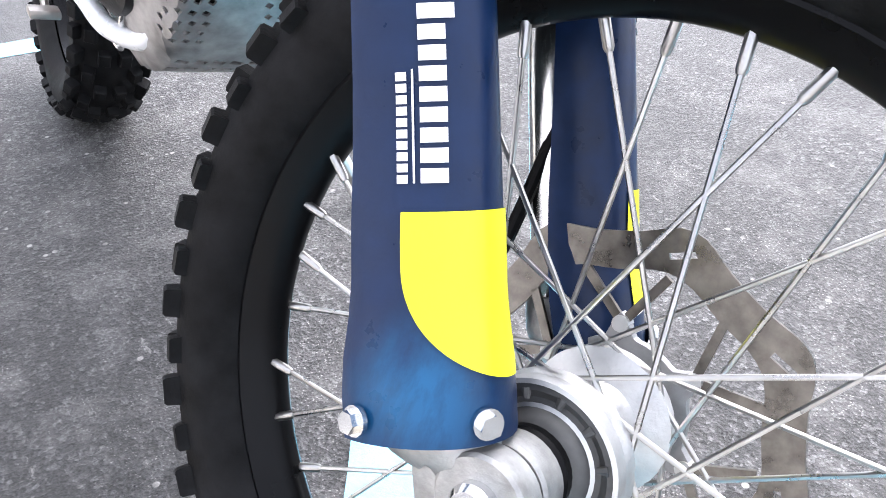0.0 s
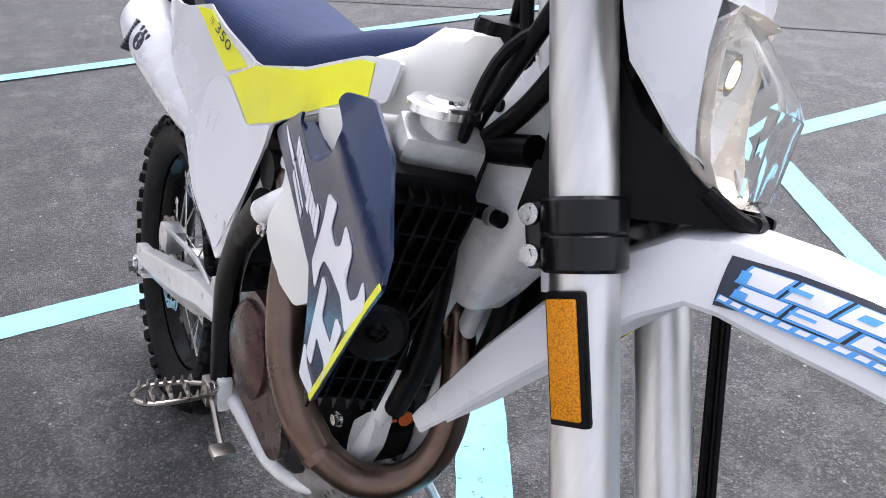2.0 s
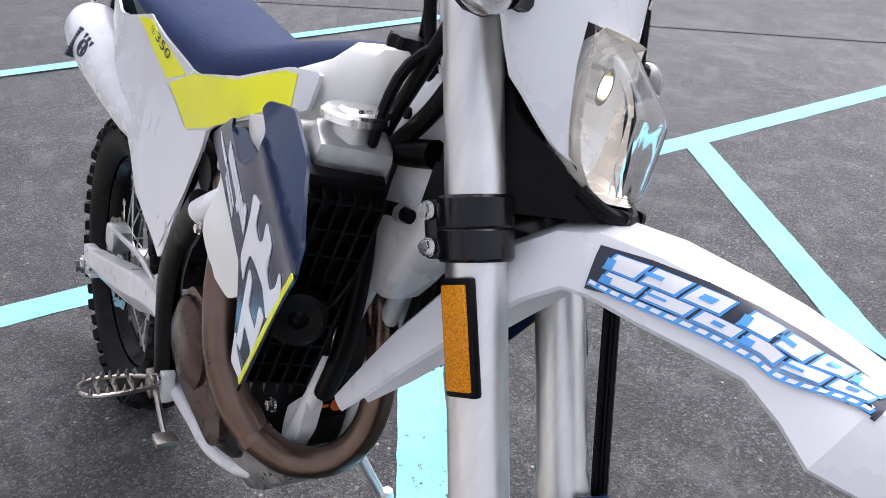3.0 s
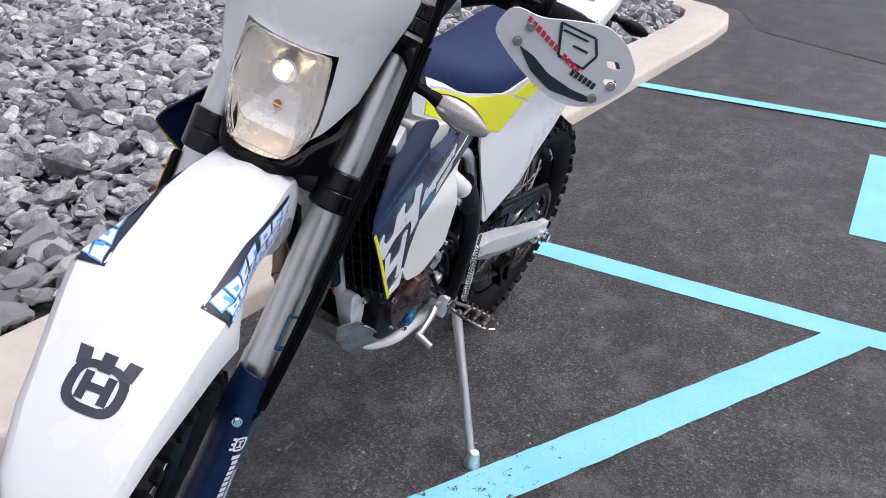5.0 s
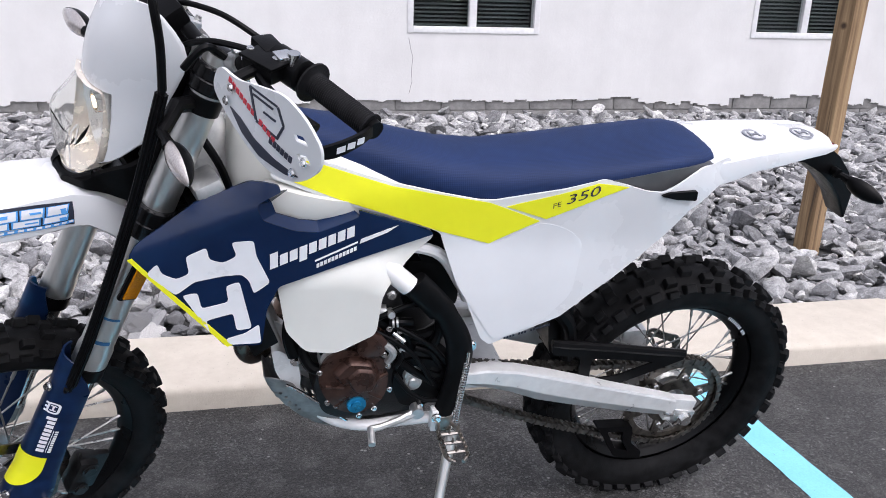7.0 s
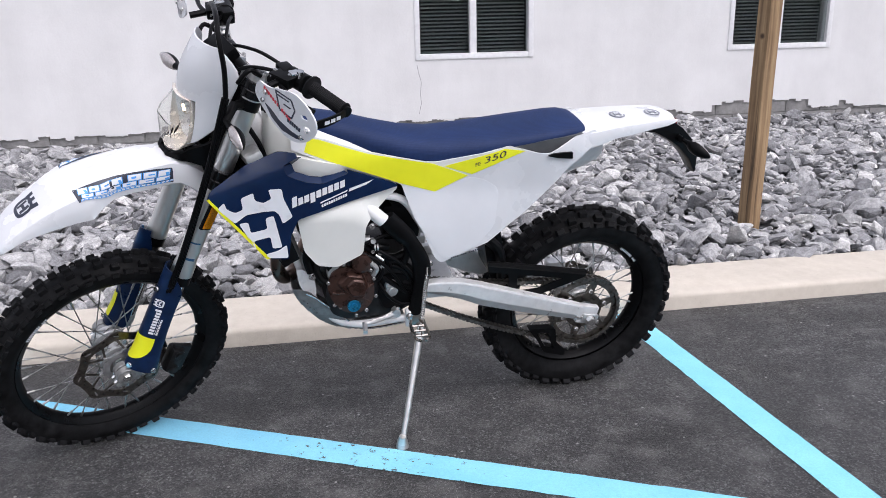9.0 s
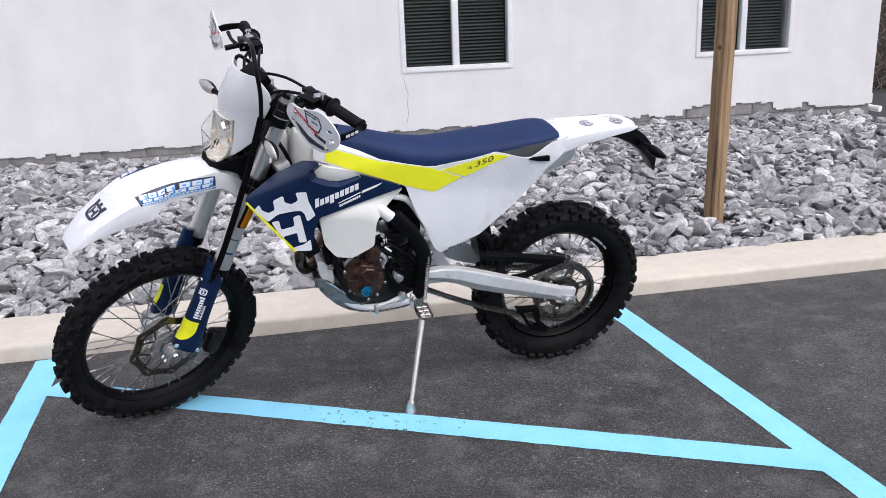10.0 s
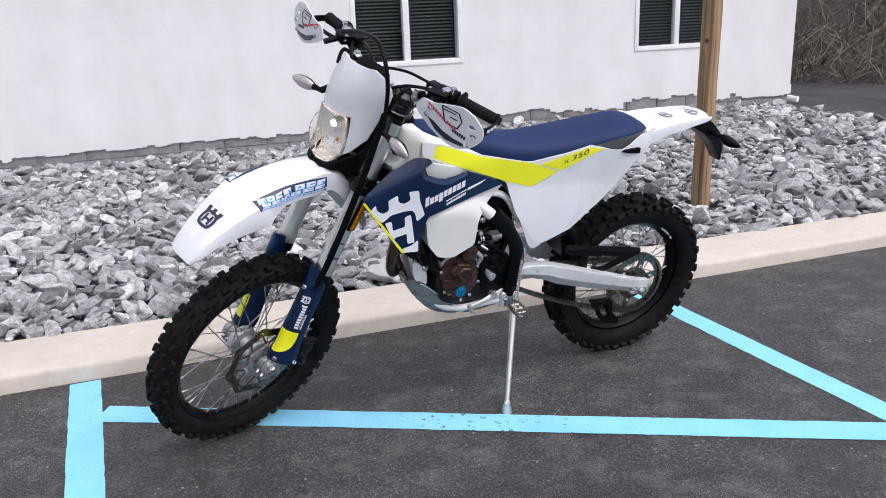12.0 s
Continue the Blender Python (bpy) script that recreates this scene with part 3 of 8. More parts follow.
def window(x0, x1, k):
    w = x1 - x0
    bm = bmesh.new()
    f = 0.05
    for a, b, c, d in ((x0, x0 + f, Z0, Z1), (x1 - f, x1, Z0, Z1), (x0 + f, x1 - f, Z0, Z0 + f), (x0 + f, x1 - f, Z1 - f, Z1)):
        box(bm, a, b, -0.012, 0.09, c, d, bev=0.004)
    xm = x0 + w * 0.49
    box(bm, xm - 0.033, xm + 0.033, 0.012, 0.08, Z0 + f, Z1 - f, bev=0.004)
    wf = part("window_frame", bm, VINYL, house, "white vinyl sliding window frame")
    for a, b, y in ((x0 + f, xm - 0.033, 0.05), (xm + 0.033, x1 - f, 0.035)):
        bm = bmesh.new()
        box(bm, a, b, y, y + 0.005, Z0 + f, Z1 - f)
        g = part("pane", bm, PANE, wf, smooth=0)
        g.visible_shadow = False
    z = Z0 + f + 0.012
    me = None
    while z < Z1 - f:
        if me is None:
            bm = bmesh.new()
            box(bm, x0 + f + 0.005, x1 - f - 0.005, -0.014, 0.014, -0.001, 0.001, Matrix.Rotation(radians(34), 4, "X"))
            me = finish("slat", bm, BLIND, 0)
        s = new("slat", me)
        s.parent = wf
        s.location = (0, 0.13, z)
        z += 0.034


for k, (x0, x1) in enumerate(WINDOWS):
    window(x0, x1, k)

# timber post standing in the rocks
bm = bmesh.new()
box(bm, -0.045, 0.045, -0.045, 0.045, -0.25, 2.9, bev=0.008)
bmesh.ops.subdivide_edges(bm, edges=[e for e in bm.edges if abs(e.verts[0].co.z - e.verts[1].co.z) > 1], cuts=14)
for v in bm.verts:
    v.co.x += 0.004 * noise.noise(v.co * 3)
    v.co.y += 0.004 * noise.noise(v.co * 3 + Vector((5, 0, 0)))
thing("timber_post", bm, WOOD, "brown treated square timber post in the rocks", "post", at=pose(3.287, 1.445, 0.10, 0.4, -0.4, 12))


# ---- the motorcycle: x to its tail, y to its right side, z up, standing upright; then leaned on its stand ----
bike = tagged(new("motorcycle"), "white and navy enduro motorcycle with yellow stripes leaning on its stand", "motorcycle")
LEAN = Matrix.Rotation(radians(-1.10), 4, "Z") @ Matrix.Rotation(radians(12.94), 4, "X")
bike.matrix_world = LEAN @ Matrix.Translation((0, 0.0218, -0.002))
# the body's drawing is a little long for the wheelbase
FIT = Matrix(((0.9765, 0, 0, 0.0165), (0, 1, 0, 0), (0, 0, 1, 0), (0, 0, 0, 1)))
RAKE = radians(26.5)
LEG = radians(23.75)
STEER_AXIS = Vector((math.sin(RAKE), 0, math.cos(RAKE)))
STEER_AT = Vector((0.064, 0, 0.345))
FRONT = Matrix.Translation(STEER_AT) @ Matrix.Rotation(radians(24.5), 4, STEER_AXIS) @ Matrix.Translation(-STEER_AT)


def fork(u, v=0.0, y=0.0):
    """A spot by its height u along the fork legs, v ahead of them and y to the right."""
    return Vector((0.017 + u * math.sin(LEG) - v * math.cos(LEG), y, 0.345 + u * math.cos(LEG) + v * math.sin(LEG)))


def bolts(parent, spots, material=None, name="bolt"):
    """Single bolts, each a part of its own; spots are (place, axis, radius, height)."""
    for at, axis, r, h in spots:
        bm = bmesh.new()
        bolt(bm, at, axis, r, h)
        part(name, bm, material or CHROME, parent, local=FIT if parent is bike else None)


def body(name, bm, material, label="", smooth=35):
    return part(name, bm, material, bike, label, FIT, smooth)


def front(name, bm, material, label="", smooth=35):
    return part(name, bm, material, bike, label, FRONT, smooth)


# ---- wheels ----
def tyre_mesh(R, half, bead, rows, kh, seed):
    """A knobbly tyre: carcass with moulded blocks in staggered rows."""
    rnd = random.Random(seed)
    c = R - kh
    bm = bmesh.new()
    prof = [(bead, 0.52), (bead + 0.004, 0.66), (bead + (c - bead) * 0.3, 0.93), (bead + (c - bead) * 0.5, 1.0), (bead + (c - bead) * 0.72, 0.95), (c - 0.016, 0.72), (c - 0.005, 0.42), (c, 0.0)]
    full = [(r, -h * half) for r, h in prof] + [(r, h * half) for r, h in prof[-2::-1]]
    lathe(bm, full, 72)

    shapes, spots = {}, []

    def knob(ang, y, w, l, tilt, rad, h):
        key = (round(w, 4), round(l, 4), round(h, 4))
        if key not in shapes:
            kb = bmesh.new()
            ring = ((-1, -1), (1, -1), (1, 1), (-1, 1))
            levels = [[kb.verts.new((x, sy * w * f, sz * l * g)) for sy, sz in ring] for x, f, g in ((-0.004, 0.5, 0.5), (h * 0.86, 0.46, 0.46), (h, 0.39, 0.39))]
            for a, b in zip(levels, levels[1:]):
                for k in range(4):
                    kb.faces.new((a[k], a[(k + 1) % 4], b[(k + 1) % 4], b[k]))
            kb.faces.new(levels[-1])
            shapes[key] = finish("knob", kb, RUBBER, 30)
        spots.append((shapes[key], Matrix.Rotation(-ang, 4, "Y") @ Matrix.Translation((rad, y, 0)) @ Matrix.Rotation(tilt, 4, "Z")))

    step = 2 * math.pi / rows
    for i in range(rows):
        a = i * step
        L = step * R
        j = lambda: rnd.uniform(-0.02, 0.02) * step
        if i % 2 == 0:
            for s in (-1, 1):
                knob(a + j(), s * half * 0.24, half * 0.33, L * 0.57, s * 0.14, c - 0.002, kh)
                knob(a + step * 0.15 + j(), s * half * 0.86, half * 0.32, L * 0.60, s * 0.95, c - 0.017, kh * 1.05)
        else:
            for s in (-1, 1):
                knob(a + j(), s * half * 0.56, half * 0.31, L * 0.58, s * 0.42, c - 0.007, kh)
                knob(a + step * 0.1 + j(), s * half * 0.9, half * 0.24, L * 0.55, s * 1.1, c - 0.022, kh * 0.8)
    return bm, spots


def wave_disc(parent, label, R, rin, lobes, thick, y, arms, core):
    """A brake disc with a waved rim, slots in its lobes, thin arms and a star-shaped carrier."""
    n = 96
    turn = lambda r, a: (r * math.cos(a), r * math.sin(a))
    at = [2 * math.pi * k / n for k in range(n)]
    outer = [turn(R * (0.955 + 0.045 * math.cos(lobes * a) + 0.008 * math.cos(2 * lobes * a)), a) for a in at]
    inner = [turn(rin * (0.99 + 0.030 * math.cos(lobes * a)), a) for a in at]
    holes = [inner]
    mid = (R + rin) / 2
    for k in range(lobes):
        a = 2 * math.pi * k / lobes
        for d, r0, r1 in ((0.02, mid - 0.006, mid + 0.006),):
            holes.append([turn(r0, a + d - 0.085), turn(r0 + 0.004, a + d - 0.100), turn(r1, a + d + 0.025), turn(r1 - 0.003, a + d + 0.055)])
    bm = bmesh.new()
    sheet(bm, outer, lambda x, z: y - thick / 2, thick, 0, holes)
    disc = part("brake_disc", bm, DISC, parent, label, smooth=20)
    star = [turn(core * 0.98 + 0.017 * max(0.0, math.cos(arms * (a - 0.2))) ** 3, a) for a in at]
    bm = bmesh.new()
    sheet(bm, star, lambda x, z: y - 0.004, 0.008, 0, [[turn(core * 0.62, a) for a in at[::4]]])
    part("disc_carrier", bm, GREYCAST, disc, "cast star-shaped disc carrier", smooth=20)
    for k in range(arms):
        a = 2 * math.pi * k / arms + 0.2
        m = Matrix.Rotation(-a, 4, "Y") @ Matrix.Translation((0, y, 0))
        for s in (-1, 1):
            p, q = Vector(turn(core + 0.008, 0.0)), Vector(turn(rin * 0.985, 0.30 * s))
            d = q - p
            mm = m @ Matrix.Translation((p.x, 0, p.y)) @ Matrix.Rotation(-math.atan2(d.y, d.x), 4, "Y")
            bm = bmesh.new()
            box(bm, 0.0, d.length, -thick * 0.5, thick * 0.5, -0.0032, 0.0032, mm)
            part("disc_arm", bm, DISC, disc)
        bm = bmesh.new()
        lathe(bm, [(0.0, -0.0055), (0.006, -0.0055), (0.006, 0.0055), (0.0, 0.0055)], 12, m @ Matrix.Translation((core + 0.008, 0, 0)))
        part("disc_rivet", bm, CASTALU, disc)


def spoke_mesh(r0, y0, r1, y1, lean, rad, material):
    """One spoke with its nipple, from the hub's flange to the rim."""
    a = Vector((r0 * math.cos(lean), y0, r0 * math.sin(lean)))
    b = Vector((r1, y1, 0))
    d = (b - a).normalized()
    bm = bmesh.new()
    tube(bm, [a - d * 0.004, a, b], rad, 6, 0)
    tube(bm, [b - d * 0.022, b - d * 0.019, b + d * 0.004], [0.0026, 0.0036, 0.0036], 6, 0)
    return finish("spoke", bm, material, 60)


def wheel(name, centre, local, hub_prof, hub_mat, rim_r, rim_half, tyre, spoke_r0, spoke_y, spoke_mat, label):
    bm = bmesh.new()
    lathe(bm, hub_prof, 40)
    w = part(name, bm, hub_mat, bike, label, local @ Matrix.Translation(centre))
    bm = bmesh.new()
    r, h = rim_r, rim_half
    lathe(bm, [(r + 0.014, -h), (r + 0.014, -h + 0.004), (r + 0.006, -h + 0.007), (r + 0.002, -h * 0.35), (r + 0.002, h * 0.35), (r + 0.006, h - 0.007), (r + 0.014, h - 0.004), (r + 0.014, h), (r + 0.008, h + 0.001), (r - 0.004, h * 0.62), (r - 0.012, h * 0.25), (r - 0.013, 0), (r - 0.012, -h * 0.25), (r - 0.004, -h * 0.62), (r + 0.008, -h - 0.001)], 96, closed=True)
    part("rim", bm, RIMBLACK, w, "gloss black spoked rim")
    part("tyre", tyre[0], RUBBER, w, "black knobbly off-road tyre", smooth=30)
    for me, m in tyre[1]:
        ob = new("knob", me)
        ob.parent = w
        ob.matrix_basis = m
    for s in (-1, 1):
        for lean in (-1, 1):
            me = spoke_mesh(spoke_r0, s * spoke_y, rim_r - 0.010, s * 0.006, lean * radians(68), 0.0019, spoke_mat)
            for k in range(9):
                ob = new("spoke", me)
                ob.parent = w
                ang = 2 * math.pi * (k + (0.25 if lean > 0 else 0.0) + (0.5 if s > 0 else 0.0)) / 9
                ob.matrix_basis = Matrix.Rotation(ang, 4, "Y")
    return w


FW = Vector((-0.041, 0, 0.348))
RW = Vector((1.4715, 0, 0.340))
front_wheel = wheel("front_wheel", FW, FRONT,
    [(0.0, -0.062), (0.016, -0.062), (0.018, -0.05), (0.040, -0.048), (0.049, -0.044), (0.050, -0.033), (0.030, -0.026), (0.024, -0.012), (0.024, 0.012), (0.030, 0.024), (0.048, 0.030), (0.052, 0.036), (0.050, 0.046), (0.045, 0.052), (0.036, 0.054), (0.026, 0.060), (0.024, 0.066), (0.0, 0.066)],
    CASTALU, 0.2665, 0.025, tyre_mesh(0.357, 0.048, 0.277, 56, 0.0130, 3), 0.046, 0.036, SPOKE, "front wheel with bright steel spokes")
wave_disc(front_wheel, "waved brushed steel brake disc", 0.134, 0.101, 8, 0.0035, -0.066, 6, 0.052)
bm = bmesh.new()
lathe(bm, [(0.022, 0.048), (0.0475, 0.048), (0.0475, 0.0565), (0.044, 0.0575), (0.039, 0.0535), (0.034, 0.0545), (0.031, 0.060), (0.026, 0.063), (0.022, 0.063)], 48, closed=True)
part("hub_cover", bm, simple("grey_hub_cover", (0.10, 0.10, 0.098), 0.55, 0.4, var=0.15, scale=60), front_wheel, "grey turned hub cover")
for k in range(12):
    a = 2 * math.pi * k / 12
    bm = bmesh.new()
    tube(bm, [(0.0445 * math.cos(a), 0.056, 0.0445 * math.sin(a)), (0.0385 * math.cos(a), 0.0575, 0.0385 * math.sin(a))], [0.0034, 0.002], 8, 0)
    part("hub_rib", bm, bpy.data.materials["grey_hub_cover"], front_wheel)
bm = bmesh.new()
lathe(bm, [(0.0478, 0.046), (0.0505, 0.046), (0.0505, 0.0575), (0.0478, 0.0585)], 56, closed=True)
part("flange_ring", bm, CASTALU, front_wheel, "bright machined hub flange")
bm = bmesh.new()
lathe(bm, [(0.014, 0.060), (0.026, 0.060), (0.027, 0.070), (0.022, 0.076), (0.014, 0.076)], 32, closed=True)
part("hub_seal", bm, BLACK, front_wheel, "black dust seal")


def rim_print(w, r, h, centre, n):
    """The maker's print on the rim stands as small bars."""
    for k in range(n):
        if k == 3:
            continue
        bm = bmesh.new()
        a0 = radians(centre) + (k - n / 2) * 0.0062 / r
        vs = []
        for a, rad in ((a0, r + 0.0095), (a0 + 0.0044 / r, r + 0.0095), (a0 + 0.0044 / r, r + 0.0175), (a0, r + 0.0175)):
            vs.append(bm.verts.new((rad * math.cos(a), -h - 0.0028, rad * math.sin(a))))
        bm.faces.new(vs)
        part("rim_print", bm, DECALWHITE, w, smooth=0)


rim_print(front_wheel, 0.2605, 0.025, 134, 13)
rear_wheel = wheel("rear_wheel", RW, Matrix(),
    [(0.0, -0.07), (0.02, -0.07), (0.022, -0.058), (0.055, -0.055), (0.060, -0.046), (0.058, -0.034), (0.034, -0.026), (0.030, 0.0), (0.034, 0.026), (0.058, 0.034), (0.060, 0.046), (0.05, 0.056), (0.022, 0.060), (0.0, 0.06)],
    CASTALU, 0.2310, 0.031, tyre_mesh(0.347, 0.067, 0.245, 46, 0.0150, 5), 0.053, 0.040, SPOKE, "rear wheel with steel spokes")
wave_disc(rear_wheel, "waved brushed steel brake disc", 0.112, 0.086, 8, 0.004, 0.066, 6, 0.05)


rim_print(rear_wheel, 0.2255, 0.031, 48, 13)


def sprocket():
    bm = bmesh.new()
    teeth, n = 50, 200
    o = [(0.1235 + 0.0035 * math.cos(teeth * 2 * math.pi * k / n), 2 * math.pi * k / n) for k in range(n)]
    y0, y1 = -0.0825, -0.0765
    rings = []
    for rr, yy in ((o, y0), (o, y1), ([(0.103, a) for _, a in o], y1), ([(0.103, a) for _, a in o], y0)):
        rings.append([bm.verts.new((r * math.cos(a), yy, r * math.sin(a))) for r, a in rr])
    for a, b in zip(rings, rings[1:] + rings[:1]):
        for k in range(n):
            bm.faces.new((a[k], a[(k + 1) % n], b[(k + 1) % n], b[k]))
    for k in range(6):
        m = Matrix.Rotation(-2 * math.pi * k / 6 - 0.3, 4, "Y")
        vs = [bm.verts.new(m @ Vector(p)) for p in ((0.055, y0, -0.017), (0.105, y0, -0.010), (0.105, y0, 0.010), (0.055, y0, 0.017), (0.055, y1, -0.017), (0.105, y1, -0.010), (0.105, y1, 0.010), (0.055, y1, 0.017))]
        for q in ((0, 1, 2, 3), (7, 6, 5, 4), (0, 4, 5, 1), (2, 6, 7, 3)):
            bm.faces.new([vs[i] for i in q])
    lathe(bm, [(0.036, y0), (0.066, y0), (0.066, y1), (0.036, y1)], 40, closed=True)
    return bm


part("sprocket", sprocket(), DISC, rear_wheel, "dark rear sprocket with six arms")
bolts(rear_wheel, [((0.076 * math.cos(a), -0.0825, 0.076 * math.sin(a)), (0, -1, 0), 0.006, 0.008) for a in [2 * math.pi * k / 6 + 0.3 for k in range(6)]], name="sprocket_bolt")


# ---- chain: single links along both runs and round the sprockets ----
def chain():
    bm = bmesh.new()
    r, rf = 0.1265, 0.034
    c0, c1 = Vector((1.490, RW.z)), Vector((0.862, 0.492))
    path = []
    top0, top1 = c1 + Vector((0.01, rf)), c0 + Vector((-0.02, r))
    bot0, bot1 = c0 + Vector((-0.03, -r + 0.004)), c1 + Vector((-0.004, -rf))
    n = 40
    path += [top0.lerp(top1, k / n) + Vector((0, -0.012 * math.sin(math.pi * k / n))) for k in range(n)]
    for k in range(31):
        a = math.pi * 0.55 - math.pi * 1.1 * k / 30
        path.append(c0 + Vector((math.cos(a), math.sin(a))) * r)
    path += [bot0.lerp(bot1, k / n) + Vector((0, -0.022 * math.sin(math.pi * k / n))) for k in range(1, n)]
    for k in range(8):
        a = -math.pi * 0.6 - math.pi * 0.8 * k / 7
        path.append(c1 + Vector((math.cos(a), math.sin(a))) * rf)
    # even steps of one pitch
    pts, acc = [path[0]], 0.0
    for a, b in zip(path, path[1:] + path[:1]):
        seg = (b - a).length
        while acc + seg >= 0.0159 and seg > 1e-6:
            t = (0.0159 - acc) / seg
            a = a.lerp(b, t)
            pts.append(a.copy())
            seg = (b - a).length
            acc = 0.0
        acc += seg
    for i in range(len(pts) - 1):
        a, b = pts[i], pts[i + 1]
        mid, d = (a + b) / 2, (b - a)
        ang = math.atan2(d.y, d.x)
        m = Matrix.Translation((mid.x, -0.0795, mid.y)) @ Matrix.Rotation(-ang, 4, "Y")
        w = 0.0105 if i % 2 else 0.0075
        for s in (-1, 1):
            for x0, x1, h in ((-0.0125, -0.004, 0.0068), (-0.004, 0.004, 0.0050), (0.004, 0.0125, 0.0068)):
                box(bm, x0, x1, s * w - 0.0012, s * w + 0.0012, -h, h, m)
        lathe(bm, [(0.0, -0.011), (0.0042, -0.011), (0.0042, 0.011), (0.0, 0.011)], 8, m @ Matrix.Translation((0.008, 0, 0)))
    return bm


body("chain", chain(), CHAINM, "oiled drive chain", 0)
bm = bmesh.new()
sheet(bm, corners([(1.115, 0.572), (1.20, 0.560), (1.30, 0.542), (1.465, 0.512), (1.468, 0.492), (1.40, 0.468), (1.30, 0.436), (1.222, 0.430), (1.198, 0.455), (1.192, 0.528), (1.120, 0.540)], 0.012), lambda x, z: -0.108 - 0.01 * (z - 0.5), 0.004, 0.05, [corners([(1.222, 0.520), (1.30, 0.509), (1.385, 0.492), (1.30, 0.464), (1.226, 0.459)], 0.006)])
tube(bm, [(1.12, -0.10, 0.566), (1.22, -0.104, 0.552), (1.34, -0.104, 0.530), (1.468, -0.10, 0.503)], 0.010, 8)
body("chain_guard", bm, BLACK, "black plastic chain guard")
bm = bmesh.new()
sheet(bm, corners([(1.285, 0.298), (1.320, 0.252), (1.352, 0.196), (1.430, 0.172), (1.432, 0.198), (1.395, 0.232), (1.385, 0.290)], 0.008), lambda x, z: -0.102, 0.028, 0, [corners([(1.318, 0.280), (1.352, 0.222), (1.392, 0.206), (1.372, 0.236), (1.362, 0.276)], 0.005)])
body("chain_guide", bm, BLACK, "black chain guide")


# ---- swingarm ----
SWING = simple("satin_swingarm_alloy", (0.70, 0.70, 0.69), 0.34, 0.25, var=0.05, scale=30, bump_s=0.12, bump_scale=350)
bm = bmesh.new()
box(bm, 0.91, 1.02, -0.098, 0.098, 0.455, 0.512, bev=0.015)
swingarm = body("swingarm", bm, SWING, "pale cast alloy swingarm", 30)
for s in (-1, 1):
    bm = bmesh.new()
    secs = []
    for x, zt, zb in ((0.895, 0.530, 0.492), (0.96, 0.535, 0.474), (1.03, 0.530, 0.456), (1.10, 0.510, 0.424), (1.20, 0.477, 0.394), (1.33, 0.433, 0.358), (1.42, 0.404, 0.336), (1.455, 0.392, 0.328), (1.462, 0.388, 0.330)):
        h = zt - zb
        w = 0.034 if x < 1.3 else 0.030
        yo = 0.098 if x < 1.0 else 0.104
        # flat outer face over a drawn-in lower face
        prof = [(0.0, 0.08), (0.06, 0.0), (0.30, 0.0), (0.36, 0.02), (0.97, 0.40), (1.0, 0.44), (1.0, 0.92), (0.93, 1.0), (0.08, 1.0), (0.0, 0.92)]
        secs.append([(x, s * (yo + a * w), zb + b * h) for a, b in prof])
    loft(bm, secs)
    part("beam", bm, SWING, swingarm, smooth=14)
    for z0, z1 in ((0.349, 0.384), (0.318, 0.330)):
        bm = bmesh.new()
        box(bm, 1.445, 1.516, s * 0.120 - 0.012, s * 0.120 + 0.012, z0, z1, Matrix.Translation((1.49, 0, 0.345)) @ Matrix.Rotation(radians(12), 4, "Y") @ Matrix.Translation((-1.49, 0, -0.345)), 0.004)
        part("axle_fork", bm, SWING, swingarm, "upper and lower arm round the axle slot")
    bm = bmesh.new()
    box(bm, 1.462, 1.522, s * 0.131 - 0.006, s * 0.131 + 0.006, 0.322, 0.356, Matrix.Translation((1.49, 0, 0.340)) @ Matrix.Rotation(radians(12), 4, "Y") @ Matrix.Translation((-1.49, 0, -0.340)), 0.005)
    part("axle_block", bm, CASTALU, swingarm, "cast axle adjuster block")
    bm = bmesh.new()
    rod(bm, (1.44, s * 0.132, 0.352), (1.472, s * 0.132, 0.345), 0.005, 8)
    part("adjuster_screw", bm, CHROME, swingarm)
    bolts(swingarm, [((1.49, s * 0.139, 0.338), (0, s, 0), 0.014, 0.016)], name="axle_nut")


